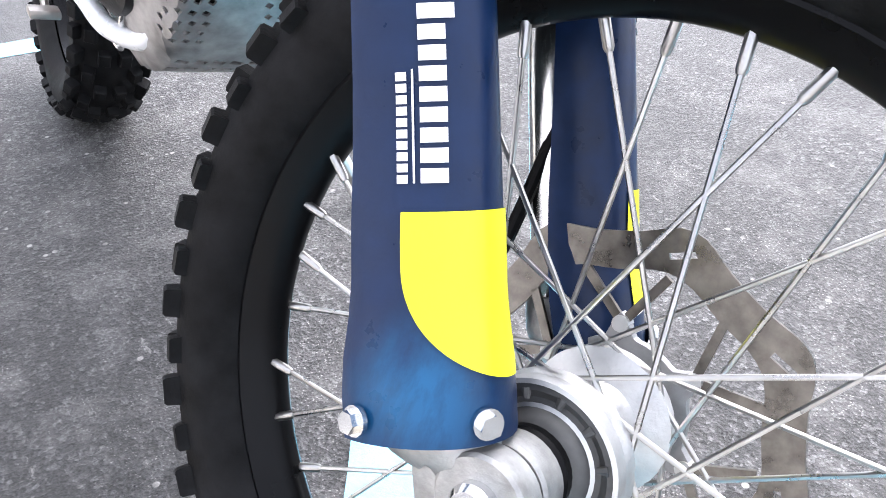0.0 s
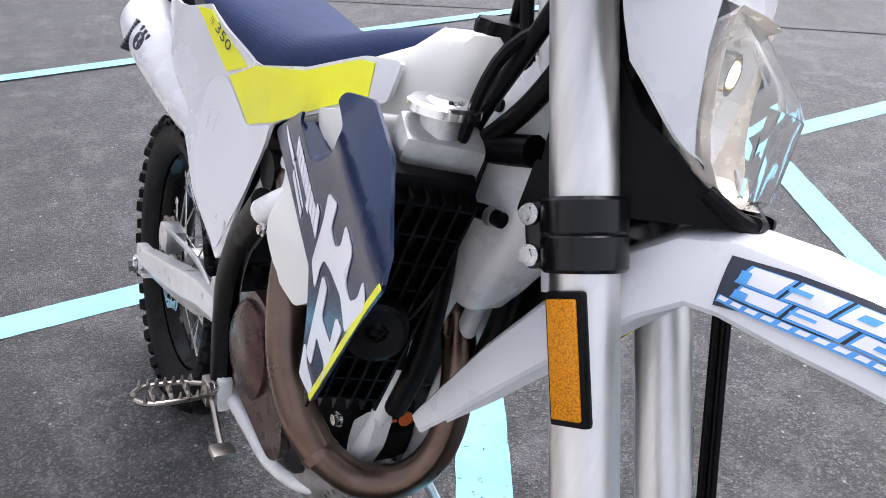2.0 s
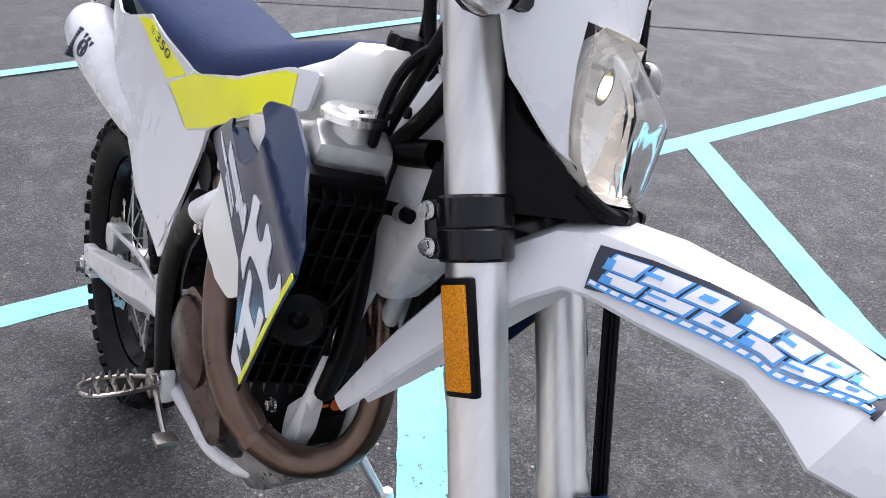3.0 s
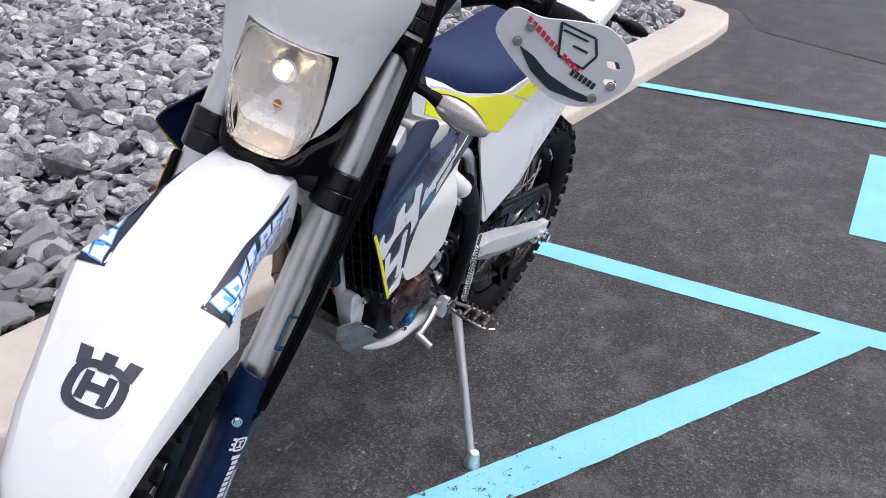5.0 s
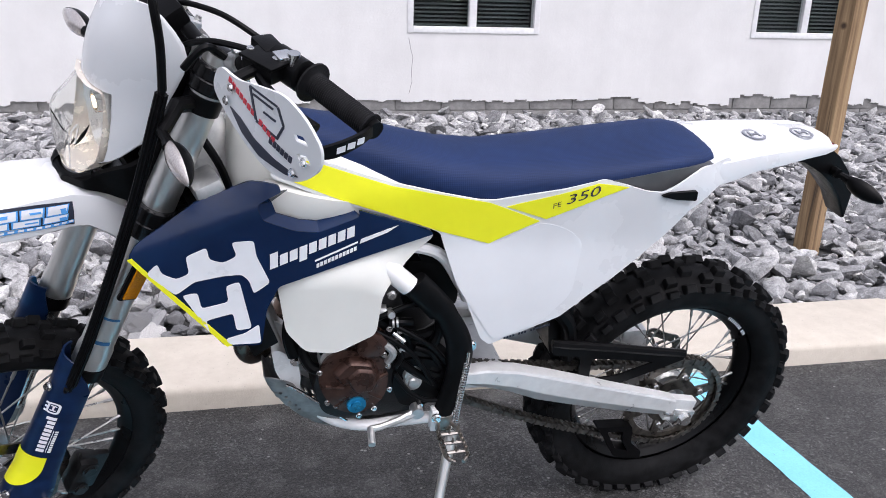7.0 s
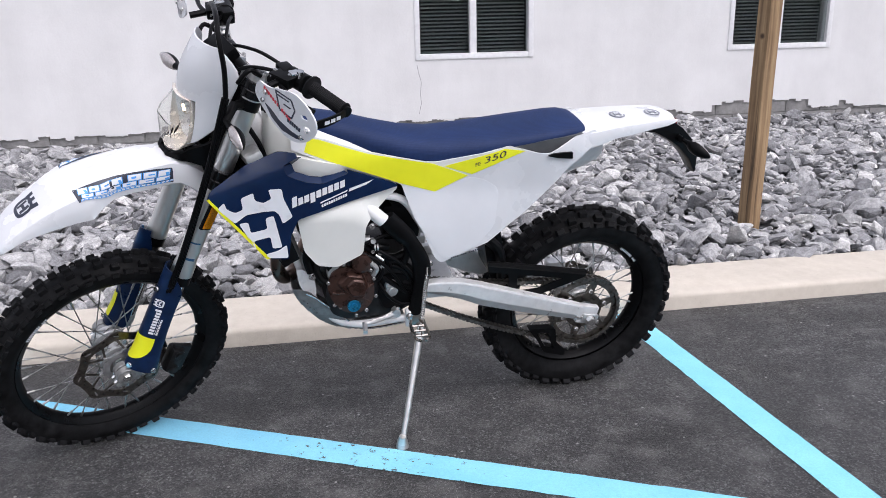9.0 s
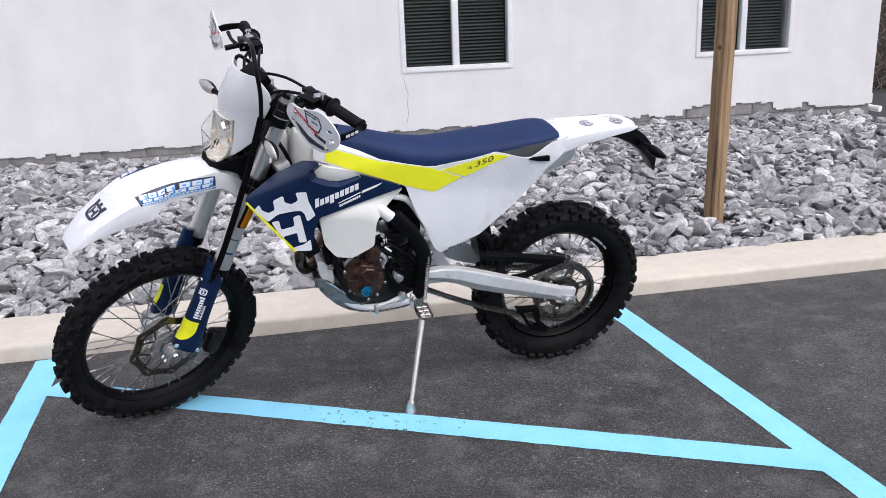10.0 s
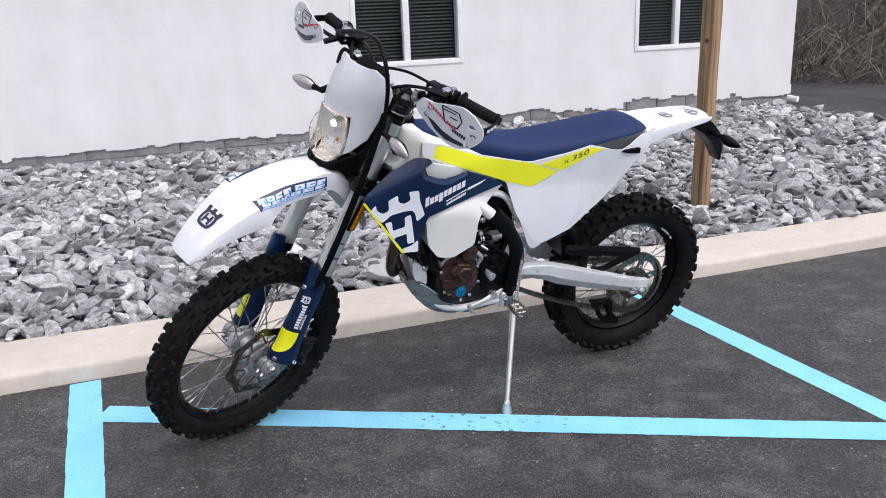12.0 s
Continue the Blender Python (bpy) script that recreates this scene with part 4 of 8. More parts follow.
# ---- frame, engine, exhaust, skid plate ----
for s in (-1, 1):
    bm = bmesh.new()
    tube(bm, [(0.42, s * 0.03, 0.95), (0.47, s * 0.055, 0.925), (0.58, s * 0.060, 0.86), (0.66, s * 0.070, 0.825), (0.70, s * 0.085, 0.81)], 0.018, 12)
    tube(bm, [(0.70, s * 0.085, 0.812), (0.725, s * 0.110, 0.798), (0.768, s * 0.127, 0.764), (0.770, s * 0.1275, 0.762)], 0.0205, 18, 2)
    tube(bm, [(0.43, s * 0.02, 0.86), (0.475, s * 0.028, 0.74), (0.525, s * 0.040, 0.58), (0.565, s * 0.052, 0.465), (0.63, s * 0.068, 0.396), (0.70, s * 0.096, 0.388), (0.78, s * 0.106, 0.398), (0.875, s * 0.114, 0.408)], 0.0125, 12)
    tube(bm, [(0.72, s * 0.085, 0.83), (0.83, s * 0.09, 0.81), (0.885, s * 0.095, 0.74), (0.905, s * 0.095, 0.70)], 0.012, 10)
    box(bm, 0.845, 0.90, s * 0.128 - 0.012, s * 0.128 + 0.012, 0.385, 0.445, bev=0.008)
    tubes = body("frame_tube", bm, FRAMEWHITE, "white painted steel frame tubes")
    bm = bmesh.new()
    sheet(bm, corners([(0.512, 0.589), (0.531, 0.589), (0.567, 0.550), (0.572, 0.517), (0.570, 0.478), (0.547, 0.481), (0.520, 0.537)], 0.008), (lambda x, z: -0.074) if s < 0 else (lambda x, z: 0.050), 0.024, 0)
    part("engine_lug", bm, FRAMEWHITE, tubes, "white welded engine lug")
    bolts(tubes, [((0.560, s * 0.075, 0.562), (0, s, 0), 0.008, 0.010)], name="lug_bolt")
    bm = bmesh.new()
    secs = []
    for p in smooth_path([(0.778, 0, 0.768), (0.81, 0, 0.735), (0.862, 0, 0.672), (0.893, 0, 0.60), (0.892, 0, 0.52), (0.874, 0, 0.425)], 5):
        k = len(secs)
        a = radians(-52 + 2.4 * k) if k < 20 else radians(-4)
        u = Vector((math.cos(radians(40)) if k < 9 else 1.0, 0, 0.6 if k < 9 else 0.0)).normalized()
        w = 0.029 if k < 18 else 0.024
        secs.append([p + u * (w * math.cos(t)) + Vector((0, s * (0.126 + 0.019 * math.sin(t)), 0)) for t in [2 * math.pi * j / 12 for j in range(12)]])
    loft(bm, secs)
    body("frame_guard", bm, BLACK, "black textured frame guard")
    bolts(bike, [((0.735, s * 0.140, 0.752), (0, s, 0), 0.007, 0.008), ((0.855, s * 0.142, 0.43), (0, s, 0), 0.008, 0.01), ((0.92, s * 0.120, 0.60), (0, s, 0), 0.008, 0.01)], name="frame_bolt")
bm = bmesh.new()
tube(bm, [tuple(fork(0.60, -0.03)), tuple(fork(0.92, -0.03))], 0.036, 20, 0)
tube(bm, [(0.40, 0, 0.98), (0.50, 0, 0.96), (0.66, 0, 0.93), (0.80, 0, 0.87)], 0.034, 12)
head = body("steering_head", bm, FRAMEWHITE, "white steering head and backbone")
bm = bmesh.new()
secs = []
for z, x0, x1, hw in ((1.065, 0.365, 0.425, 0.030), (1.05, 0.352, 0.440, 0.040), (1.00, 0.340, 0.462, 0.046), (0.94, 0.338, 0.470, 0.047), (0.90, 0.346, 0.468, 0.045), (0.860, 0.366, 0.462, 0.042), (0.825, 0.390, 0.458, 0.037), (0.795, 0.412, 0.456, 0.028)):
    c, h = (x0 + x1) / 2, (x1 - x0) / 2
    secs.append([(c + h * math.copysign(abs(math.cos(t)) ** 0.55, math.cos(t)), hw * math.copysign(abs(math.sin(t)) ** 0.55, math.sin(t)), z) for t in [2 * math.pi * k / 20 for k in range(20)]])
loft(bm, secs)
part("gusset", bm, FRAMEWHITE, head, "white boxed frame gusset", smooth=50)
bm = bmesh.new()
rod(bm, (0.413, 0.040, 1.018), (0.413, 0.0475, 1.018), 0.0065, 14)
part("lock_hole", bm, BLACK, head, "dark hole in the gusset")
for pts, r in (([(0.315, 0.060, 1.170), (0.360, 0.066, 1.085), (0.412, 0.068, 1.000), (0.444, 0.066, 0.930), (0.452, 0.060, 0.850), (0.462, 0.060, 0.740)], 0.0085),
               ([(0.300, 0.050, 1.120), (0.345, 0.060, 1.040), (0.400, 0.064, 0.985), (0.446, 0.060, 0.955), (0.50, 0.05, 0.93)], 0.0100),
               ([(0.330, 0.056, 1.000), (0.385, 0.060, 0.985), (0.432, 0.062, 0.978), (0.470, 0.050, 0.965)], 0.0150),
               ([(0.430, 0.070, 0.975), (0.452, 0.072, 0.900), (0.448, 0.070, 0.820), (0.46, 0.066, 0.70)], 0.0055)):
    bm = bmesh.new()
    tube(bm, pts, r, 12)
    body("wiring_hose", bm, BLACK, "black hose beside the steering head")
for s in (-1, 1):
    bm = bmesh.new()
    tube(bm, [(0.445, s * 0.052, 0.890), (0.440, s * 0.050, 0.800), (0.456, s * 0.046, 0.700), (0.490, s * 0.040, 0.620)], 0.014, 14)
    body("radiator_hose", bm, BLACK, "thick black coolant hose inside the radiator")
bm = bmesh.new()
tube(bm, [(0.352, 0.056, 0.925), (0.392, 0.062, 0.920), (0.425, 0.066, 0.896), (0.440, 0.068, 0.870)], 0.0080, 10)
breather = body("coolant_hose", bm, BLACK, "thin black engine hose")
bm = bmesh.new()
tube(bm, [(0.362, 0.0575, 0.924), (0.370, 0.0585, 0.923)], 0.0098, 16, 0)
part("spring_clip", bm, CASTALU, breather, "bright spring hose clip")

bm = bmesh.new()
secs = []
for y, g in ((-0.105, 0.82), (-0.095, 0.96), (-0.05, 1.0), (0.05, 1.0), (0.095, 0.97), (0.11, 0.85)):
    pr = corners([(0.590, 0.50), (0.61, 0.43), (0.66, 0.405), (0.82, 0.41), (0.90, 0.45), (0.915, 0.54), (0.86, 0.60), (0.80, 0.63), (0.70, 0.645), (0.61, 0.61)], 0.02)
    cx, cz = 0.745, 0.52
    secs.append([(cx + (x - cx) * g, y, cz + (z - cz) * g) for x, z in pr])
loft(bm, secs)
body("crankcase", bm, DARKALU, "dark cast engine crankcase")
bm = bmesh.new()
m = Matrix.Translation((0.62, 0, 0.62)) @ Matrix.Rotation(radians(-12), 4, "Y")
box(bm, -0.065, 0.075, -0.07, 0.07, -0.02, 0.10, m, 0.012)
box(bm, -0.075, 0.085, -0.085, 0.085, 0.10, 0.20, m, 0.015)
box(bm, -0.070, 0.080, -0.075, 0.075, 0.20, 0.25, m, 0.018)
for k in range(4):
    bolt(bm, m @ Vector((-0.05 + 0.04 * k, -0.086, 0.12)), (0, -1, 0), 0.006, 0.006)
body("cylinder", bm, DARKALU, "dark cylinder and head")
bm = bmesh.new()
rod(bm, (0.83, -0.07, 0.80), (0.83, 0.11, 0.80), 0.03, 16)
tube(bm, [(0.70, -0.03, 0.72), (0.76, -0.02, 0.74), (0.84, 0.0, 0.76)], 0.032, 14)
box(bm, 0.78, 0.90, -0.07, 0.07, 0.66, 0.78, bev=0.02)
tube(bm, [(0.72, -0.09, 0.66), (0.80, -0.10, 0.62), (0.87, -0.09, 0.64)], 0.012, 8)
tube(bm, [(0.70, -0.085, 0.70), (0.76, -0.105, 0.66), (0.80, -0.1, 0.58)], 0.008, 8)
tube(bm, [(0.66, -0.09, 0.66), (0.73, -0.10, 0.60), (0.79, -0.115, 0.55), (0.85, -0.11, 0.50)], 0.009, 8)
body("throttle_body", bm, BLACK, "black throttle body and hoses")

bm = bmesh.new()
sheet(bm, corners([(0.600, 0.545), (0.612, 0.592), (0.648, 0.612), (0.685, 0.604), (0.735, 0.585), (0.748, 0.530), (0.742, 0.480), (0.70, 0.440), (0.652, 0.452), (0.615, 0.495)], 0.018), lambda x, z: -0.118 - 0.012 * max(0.0, 1 - ((x - 0.68) ** 2 + (z - 0.515) ** 2) / 0.005), 0.03, 0.02)
secs = []
for y, g in ((-0.112, 1.10), (-0.126, 1.0), (-0.138, 0.80), (-0.141, 0.70)):
    secs.append([(0.688 + (x - 0.688) * g, y, 0.541 + (z - 0.541) * g) for x, z in corners([(0.650, 0.556), (0.676, 0.583), (0.714, 0.576), (0.728, 0.545), (0.716, 0.510), (0.672, 0.512)], 0.006, 2)])
loft(bm, secs)
ign = body("ignition_cover", bm, BRONZE, "bronze ignition cover")
for a in (0.35, 1.25, 2.2, 3.1, 4.0, 5.6):
    c, d = Vector((0.683, -0.126, 0.522)), Vector((math.cos(a), 0, math.sin(a)))
    bm = bmesh.new()
    rod(bm, c + d * 0.030, c + d * 0.066 + Vector((0, 0.006, 0)), 0.0042, 8)
    part("cover_rib", bm, BRONZE, ign)
bm = bmesh.new()
lathe(bm, [(0.0, -0.006), (0.010, -0.006), (0.011, -0.003), (0.020, -0.004), (0.021, 0.0), (0.021, 0.012), (0.0, 0.012)], 28, Matrix.Translation((0.681, -0.128, 0.478)))
part("oil_cap", bm, CAPBLUE, ign, "blue anodised cap")
bm = bmesh.new()
lathe(bm, [(0.0, -0.128), (0.02, -0.128), (0.030, -0.124), (0.034, -0.115), (0.034, -0.02), (0.0, -0.02)], 28, Matrix.Translation((0.708, 0, 0.618)))
body("starter_motor", bm, BRONZE, "bronze starter motor cover")
bolts(bike, [((x, -0.116, z), (0, -1, 0), 0.0046, 0.007) for x, z in ((0.604, 0.56), (0.652, 0.620), (0.735, 0.592), (0.752, 0.50), (0.69, 0.436), (0.622, 0.48), (0.742, 0.655), (0.758, 0.63), (0.66, 0.66), (0.775, 0.60), (0.716, 0.600), (0.764, 0.648), (0.640, 0.470), (0.722, 0.452), (0.745, 0.562))], name="engine_bolt")
for pts, r in (([(0.742, -0.112, 0.665), (0.765, -0.116, 0.668), (0.79, -0.11, 0.662)], 0.0085), ([(0.765, -0.118, 0.615), (0.772, -0.122, 0.590), (0.760, -0.120, 0.560)], 0.006), ([(0.80, -0.112, 0.60), (0.835, -0.116, 0.585), (0.86, -0.11, 0.545)], 0.007)):
    bm = bmesh.new()
    tube(bm, pts, r, 10)
    body("coolant_hose", bm, BLACK, "thin black engine hose")
bm = bmesh.new()
for p in ((0.748, -0.113, 0.666), (0.756, -0.1145, 0.667)):
    tube(bm, [p, (p[0] + 0.004, p[1] - 0.0007, p[2] + 0.0005)], 0.0108, 16, 0)
body("spring_clip", bm, CASTALU, "bright spring hose clip")
bm = bmesh.new()
lathe(bm, [(0.0, -0.112), (0.022, -0.112), (0.026, -0.106), (0.026, -0.09), (0.0, -0.09)], 24, Matrix.Translation((0.628, 0, 0.585)))
body("engine_plug", bm, CASTALU, "round engine cover plug")
bm = bmesh.new()
lathe(bm, [(0.0, -0.118), (0.016, -0.118), (0.022, -0.110), (0.024, -0.09), (0.0, -0.09)], 24, Matrix.Translation((0.800, 0, 0.530)))
body("engine_plug", bm, CASTALU, "round engine cover plug")
bm = bmesh.new()
tube(bm, [(0.735, -0.12, 0.62), (0.752, -0.125, 0.60), (0.742, -0.12, 0.575)], 0.008, 8)
body("engine_fitting", bm, CASTALU, "bright engine fitting")
for a, b, r in (((0.70, -0.10, 0.69), (0.735, -0.105, 0.69), 0.013), ((0.645, -0.10, 0.63), (0.675, -0.105, 0.64), 0.012)):
    bm = bmesh.new()
    tube(bm, [a, b], r, 12, 0)
    body("hose_clamp", bm, CASTALU, "bright hose clamp")
bm = bmesh.new()
lathe(bm, [(0.0, 0.142), (0.03, 0.142), (0.055, 0.138), (0.072, 0.128), (0.076, 0.11), (0.076, 0.08), (0.0, 0.08)], 36, Matrix.Translation((0.775, 0, 0.545)))
sheet(bm, corners([(0.62, 0.46), (0.66, 0.43), (0.84, 0.45), (0.86, 0.55), (0.80, 0.635), (0.70, 0.63), (0.64, 0.56)], 0.03), lambda x, z: 0.122, 0.03, 0)
body("clutch_cover", bm, BRONZE, "bronze clutch cover")

# small fittings, hoses and covers on the engine's left side
for name, mat_, pts, r in (
        ("coolant_hose", BLACK, [(0.585, -0.070, 0.640), (0.572, -0.085, 0.600), (0.590, -0.098, 0.560), (0.625, -0.100, 0.552)], 0.012),
        ("coolant_hose", BLACK, [(0.555, -0.055, 0.675), (0.545, -0.080, 0.630), (0.556, -0.088, 0.585)], 0.013),
        ("oil_line", BLACK, [(0.745, -0.115, 0.665), (0.790, -0.125, 0.640), (0.838, -0.122, 0.600), (0.872, -0.115, 0.555)], 0.006),
        ("wire_loom", BLACK, [(0.700, -0.108, 0.655), (0.752, -0.122, 0.628), (0.800, -0.122, 0.582), (0.845, -0.120, 0.505)], 0.005),
        ("wire_loom", BLACK, [(0.660, -0.105, 0.640), (0.700, -0.118, 0.675), (0.760, -0.115, 0.700), (0.830, -0.105, 0.715)], 0.006),
        ("clutch_line", BLACK, [(0.760, -0.120, 0.545), (0.790, -0.128, 0.500), (0.830, -0.128, 0.470), (0.870, -0.122, 0.460)], 0.005),
        ("breather_hose", BLACK, [(0.790, -0.100, 0.760), (0.835, -0.110, 0.700), (0.850, -0.110, 0.640), (0.835, -0.112, 0.600)], 0.011)):
    bm = bmesh.new()
    tube(bm, pts, r, 10)
    body(name, bm, mat_, "black rubber hose" if "hose" in name else "black cable")
bm = bmesh.new()
sheet(bm, corners([(0.765, 0.560), (0.800, 0.572), (0.850, 0.560), (0.880, 0.520), (0.872, 0.462), (0.830, 0.440), (0.780, 0.448), (0.758, 0.500)], 0.014), lambda x, z: -0.112, 0.02, 0, [corners([(0.842 + 0.010 * k, 0.545 - 0.028 * k), (0.866 + 0.004 * k, 0.532 - 0.026 * k), (0.862 + 0.004 * k, 0.520 - 0.026 * k), (0.838 + 0.010 * k, 0.533 - 0.028 * k)], 0.003, 2) for k in range(3)])
body("sprocket_cover", bm, BLACK, "black slotted sprocket cover")
bm = bmesh.new()
lathe(bm, [(0.0, -0.124), (0.010, -0.124), (0.012, -0.120), (0.019, -0.120), (0.021, -0.112), (0.0, -0.112)], 24, Matrix.Translation((0.802, 0, 0.512)))
body("slave_cylinder_cap", bm, CASTALU, "round cast clutch cap")
for a, b, r, m_ in (((0.742, -0.108, 0.690), (0.742, -0.128, 0.694), 0.009, CASTALU), ((0.752, -0.112, 0.640), (0.774, -0.126, 0.626), 0.007, CHROME), ((0.770, -0.110, 0.605), (0.770, -0.126, 0.605), 0.008, CASTALU),
                    ((0.612, -0.095, 0.602), (0.612, -0.110, 0.602), 0.010, DARKALU), ((0.640, -0.100, 0.650), (0.640, -0.116, 0.650), 0.007, CHROME), ((0.822, -0.108, 0.452), (0.822, -0.126, 0.452), 0.007, CHROME)):
    bm = bmesh.new()
    tube(bm, [a, Vector(a).lerp(Vector(b), 0.5), b], [r, r, r * 0.8], 12, 0)
    body("engine_fitting", bm, m_, "bright engine fitting")
for k in range(5):
    bm = bmesh.new()
    box(bm, 0.556, 0.700, -0.086, -0.078, 0.690 + 0.014 * k, 0.694 + 0.014 * k)
    body("cooling_rib", bm, DARKALU, "dark cylinder rib")
# raised facets of the ignition cover
bm = bmesh.new()
secs = []
for y, g in ((-0.119, 1.0), (-0.130, 0.94), (-0.136, 0.80)):
    pr = corners([(0.628, 0.560), (0.660, 0.594), (0.712, 0.584), (0.728, 0.548), (0.690, 0.532), (0.650, 0.528)], 0.008)
    secs.append([(0.678 + (x - 0.678) * g, y, 0.560 + (z - 0.560) * g) for x, z in pr])
loft(bm, secs)
part("raised_facet", bm, BRONZE, ign)

# exhaust: out of the head, down in front, round and back along the right side
bm = bmesh.new()
tube(bm, [(0.555, -0.02, 0.765), (0.505, -0.025, 0.745), (0.470, -0.028, 0.66), (0.460, -0.018, 0.575), (0.476, 0.014, 0.518), (0.510, 0.062, 0.502), (0.540, 0.105, 0.530)], [0.021, 0.0215, 0.0215, 0.022, 0.022, 0.0225, 0.023], 18)
tube(bm, [(0.540, 0.105, 0.530), (0.570, 0.130, 0.578), (0.606, 0.137, 0.638), (0.648, 0.128, 0.702), (0.71, 0.105, 0.77), (0.82, 0.078, 0.80), (1.0, 0.060, 0.81)], [0.024, 0.026, 0.028, 0.029, 0.027, 0.025, 0.025], 18)
tube(bm, [(0.536, 0.102, 0.527), (0.544, 0.108, 0.534)], 0.0258, 18, 0)
body("exhaust_header", bm, PIPE, "heat-browned steel exhaust header")
bm = bmesh.new()
tube(bm, [(1.0, 0.060, 0.81), (1.05, 0.066, 0.785), (1.11, 0.074, 0.762), (1.17, 0.082, 0.752)], [0.026, 0.030, 0.038, 0.045], 18)
tube(bm, [(1.17, 0.082, 0.752), (1.24, 0.093, 0.768), (1.33, 0.106, 0.797), (1.42, 0.118, 0.826), (1.49, 0.126, 0.848), (1.530, 0.128, 0.861), (1.552, 0.129, 0.868), (1.566, 0.129, 0.872)], [0.045, 0.053, 0.058, 0.061, 0.061, 0.057, 0.046, 0.028], 30, 0)
silencer = body("silencer", bm, WHITE, "white covered silencer under the tail", 50)
at = Matrix.Translation((1.420, 0.118, 0.826)) @ Matrix.Rotation(radians(-18.3), 4, "Y") @ Matrix.Rotation(radians(7.4), 4, "Z") @ Matrix.Rotation(radians(22), 4, "X")
bm = bmesh.new()
lathe(bm, [(0.013, 0.0565), (0.0175, 0.0560), (0.0175, 0.0612), (0.013, 0.0620)], 24, at, closed=True)
mark = part("silencer_emblem", bm, PRINT, silencer, "dark ring emblem", smooth=0)
bm = bmesh.new()
for x0, x1, z0, z1 in ((-0.009, -0.005, -0.009, 0.009), (0.005, 0.009, -0.009, 0.009), (-0.0052, 0.0052, -0.002, 0.002), (-0.018, -0.013, 0.014, 0.026), (-0.003, 0.003, 0.017, 0.026), (0.013, 0.018, 0.014, 0.026)):
    box(bm, x0, x1, 0.055, 0.0625 if z1 < 0.02 else 0.0590, z0, z1, at)
part("emblem_mark", bm, PRINT, mark, smooth=0)
for k in range(9):
    bm = bmesh.new()
    box(bm, 0.036, 0.043, 0.045, 0.0622, 0.018 - 0.0075 * k, 0.0232 - 0.0075 * k, at)
    part("print_bar", bm, PRINT, silencer, smooth=0)
bolts(silencer, [((1.520, 0.133, 0.9165), (0.25, 0.12, 1), 0.005, 0.003)], name="end_cap_screw")


def skid_plate():
    """Bent plate with slots: front face, belly and turned-up flanks."""
    prof = smooth_path([(0.500, 0.515), (0.522, 0.465), (0.570, 0.408), (0.635, 0.360), (0.74, 0.345), (0.865, 0.358)], 6)
    lens = [0.0]
    for a, b in zip(prof, prof[1:]):
        lens.append(lens[-1] + (b - a).length)
    total = lens[-1]

    def place(u, off, s):
        s = min(max(s, 0), total)
        k = 0
        while k < len(lens) - 2 and lens[k + 1] < s:
            k += 1
        t = (s - lens[k]) / max(lens[k + 1] - lens[k], 1e-6)
        p = prof[k].lerp(prof[k + 1], t)
        d = (prof[k + 1] - prof[k]).normalized()
        nrm = Vector((-d.y, d.x))
        lift = max(0.0, abs(u) - 0.062) * 1.25
        y = math.copysign(min(abs(u), 0.062) + max(0.0, abs(u) - 0.062) * 0.55, u)
        p = p + nrm * (lift - off)
        return Vector((p.x, y, p.y))
    slots = []
    for s in (-1, 1):
        for r in range(5):
            for c in range(4):
                u, v = s * (0.030 + 0.0145 * c + 0.003 * (r % 2)), 0.050 + 0.0165 * r
                slots.append([(u - 0.0045, v), (u + 0.002, v - 0.003), (u + 0.005, v + 0.003), (u - 0.0015, v + 0.006)])
    for r in range(3):
        for c in range(5):
            u, v = -0.046 + 0.021 * c + 0.006 * r, 0.165 + 0.021 * r
            slots.append([(u - 0.008, v), (u + 0.006, v - 0.004), (u + 0.009, v + 0.004), (u - 0.005, v + 0.008)])
    bm = bmesh.new()
    edge = corners([(-0.102, 0.02), (-0.07, 0.0), (0.07, 0.0), (0.102, 0.02), (0.114, 0.12), (0.106, 0.24), (0.084, 0.30), (0.080, total), (-0.080, total), (-0.084, 0.30), (-0.106, 0.24), (-0.114, 0.12)], 0.012)
    sheet(bm, edge, lambda x, z: 0.003, 0.003, 0.022, slots)
    for v in bm.verts:
        v.co = place(v.co.x, v.co.y, v.co.z)
    return bm


skid = body("skid_plate", skid_plate(), simple("scuffed_skid_plate_alloy", (0.36, 0.35, 0.34), 0.50, 0.75, var=0.2, scale=30, bump_s=0.2, bump_scale=120), "slotted aluminium skid plate")
for s in (-1, 1):
    bm = bmesh.new()
    tube(bm, [(0.540, s * 0.088, 0.512), (0.566, s * 0.092, 0.497), (0.622, s * 0.092, 0.446), (0.672, s * 0.088, 0.395), (0.712, s * 0.080, 0.360), (0.78, s * 0.078, 0.356), (0.86, s * 0.078, 0.366)], 0.0035, 8)
    part("skid_rim", bm, CHROME, skid, "bright bent skid rim")
bm = bmesh.new()
box(bm, 0.552, 0.556, -0.03, 0.012, 0.53, 0.575, Matrix.Translation((0, 0, 0)), 0.0)
plate = body("engine_plate", bm, BLACK, "black plate between the frame tubes")
bm = bmesh.new()
lathe(bm, [(0.0, 0), (0.011, 0), (0.011, 0.002), (0.0, 0.002)], 20, Matrix.Translation((0.549, -0.018, 0.553)) @ Matrix.Rotation(radians(90), 4, "Z"))
box(bm, 0.5485, 0.5505, -0.005, 0.008, 0.550, 0.554)
part("sticker", bm, ORANGE, plate, "small orange and white sticker")

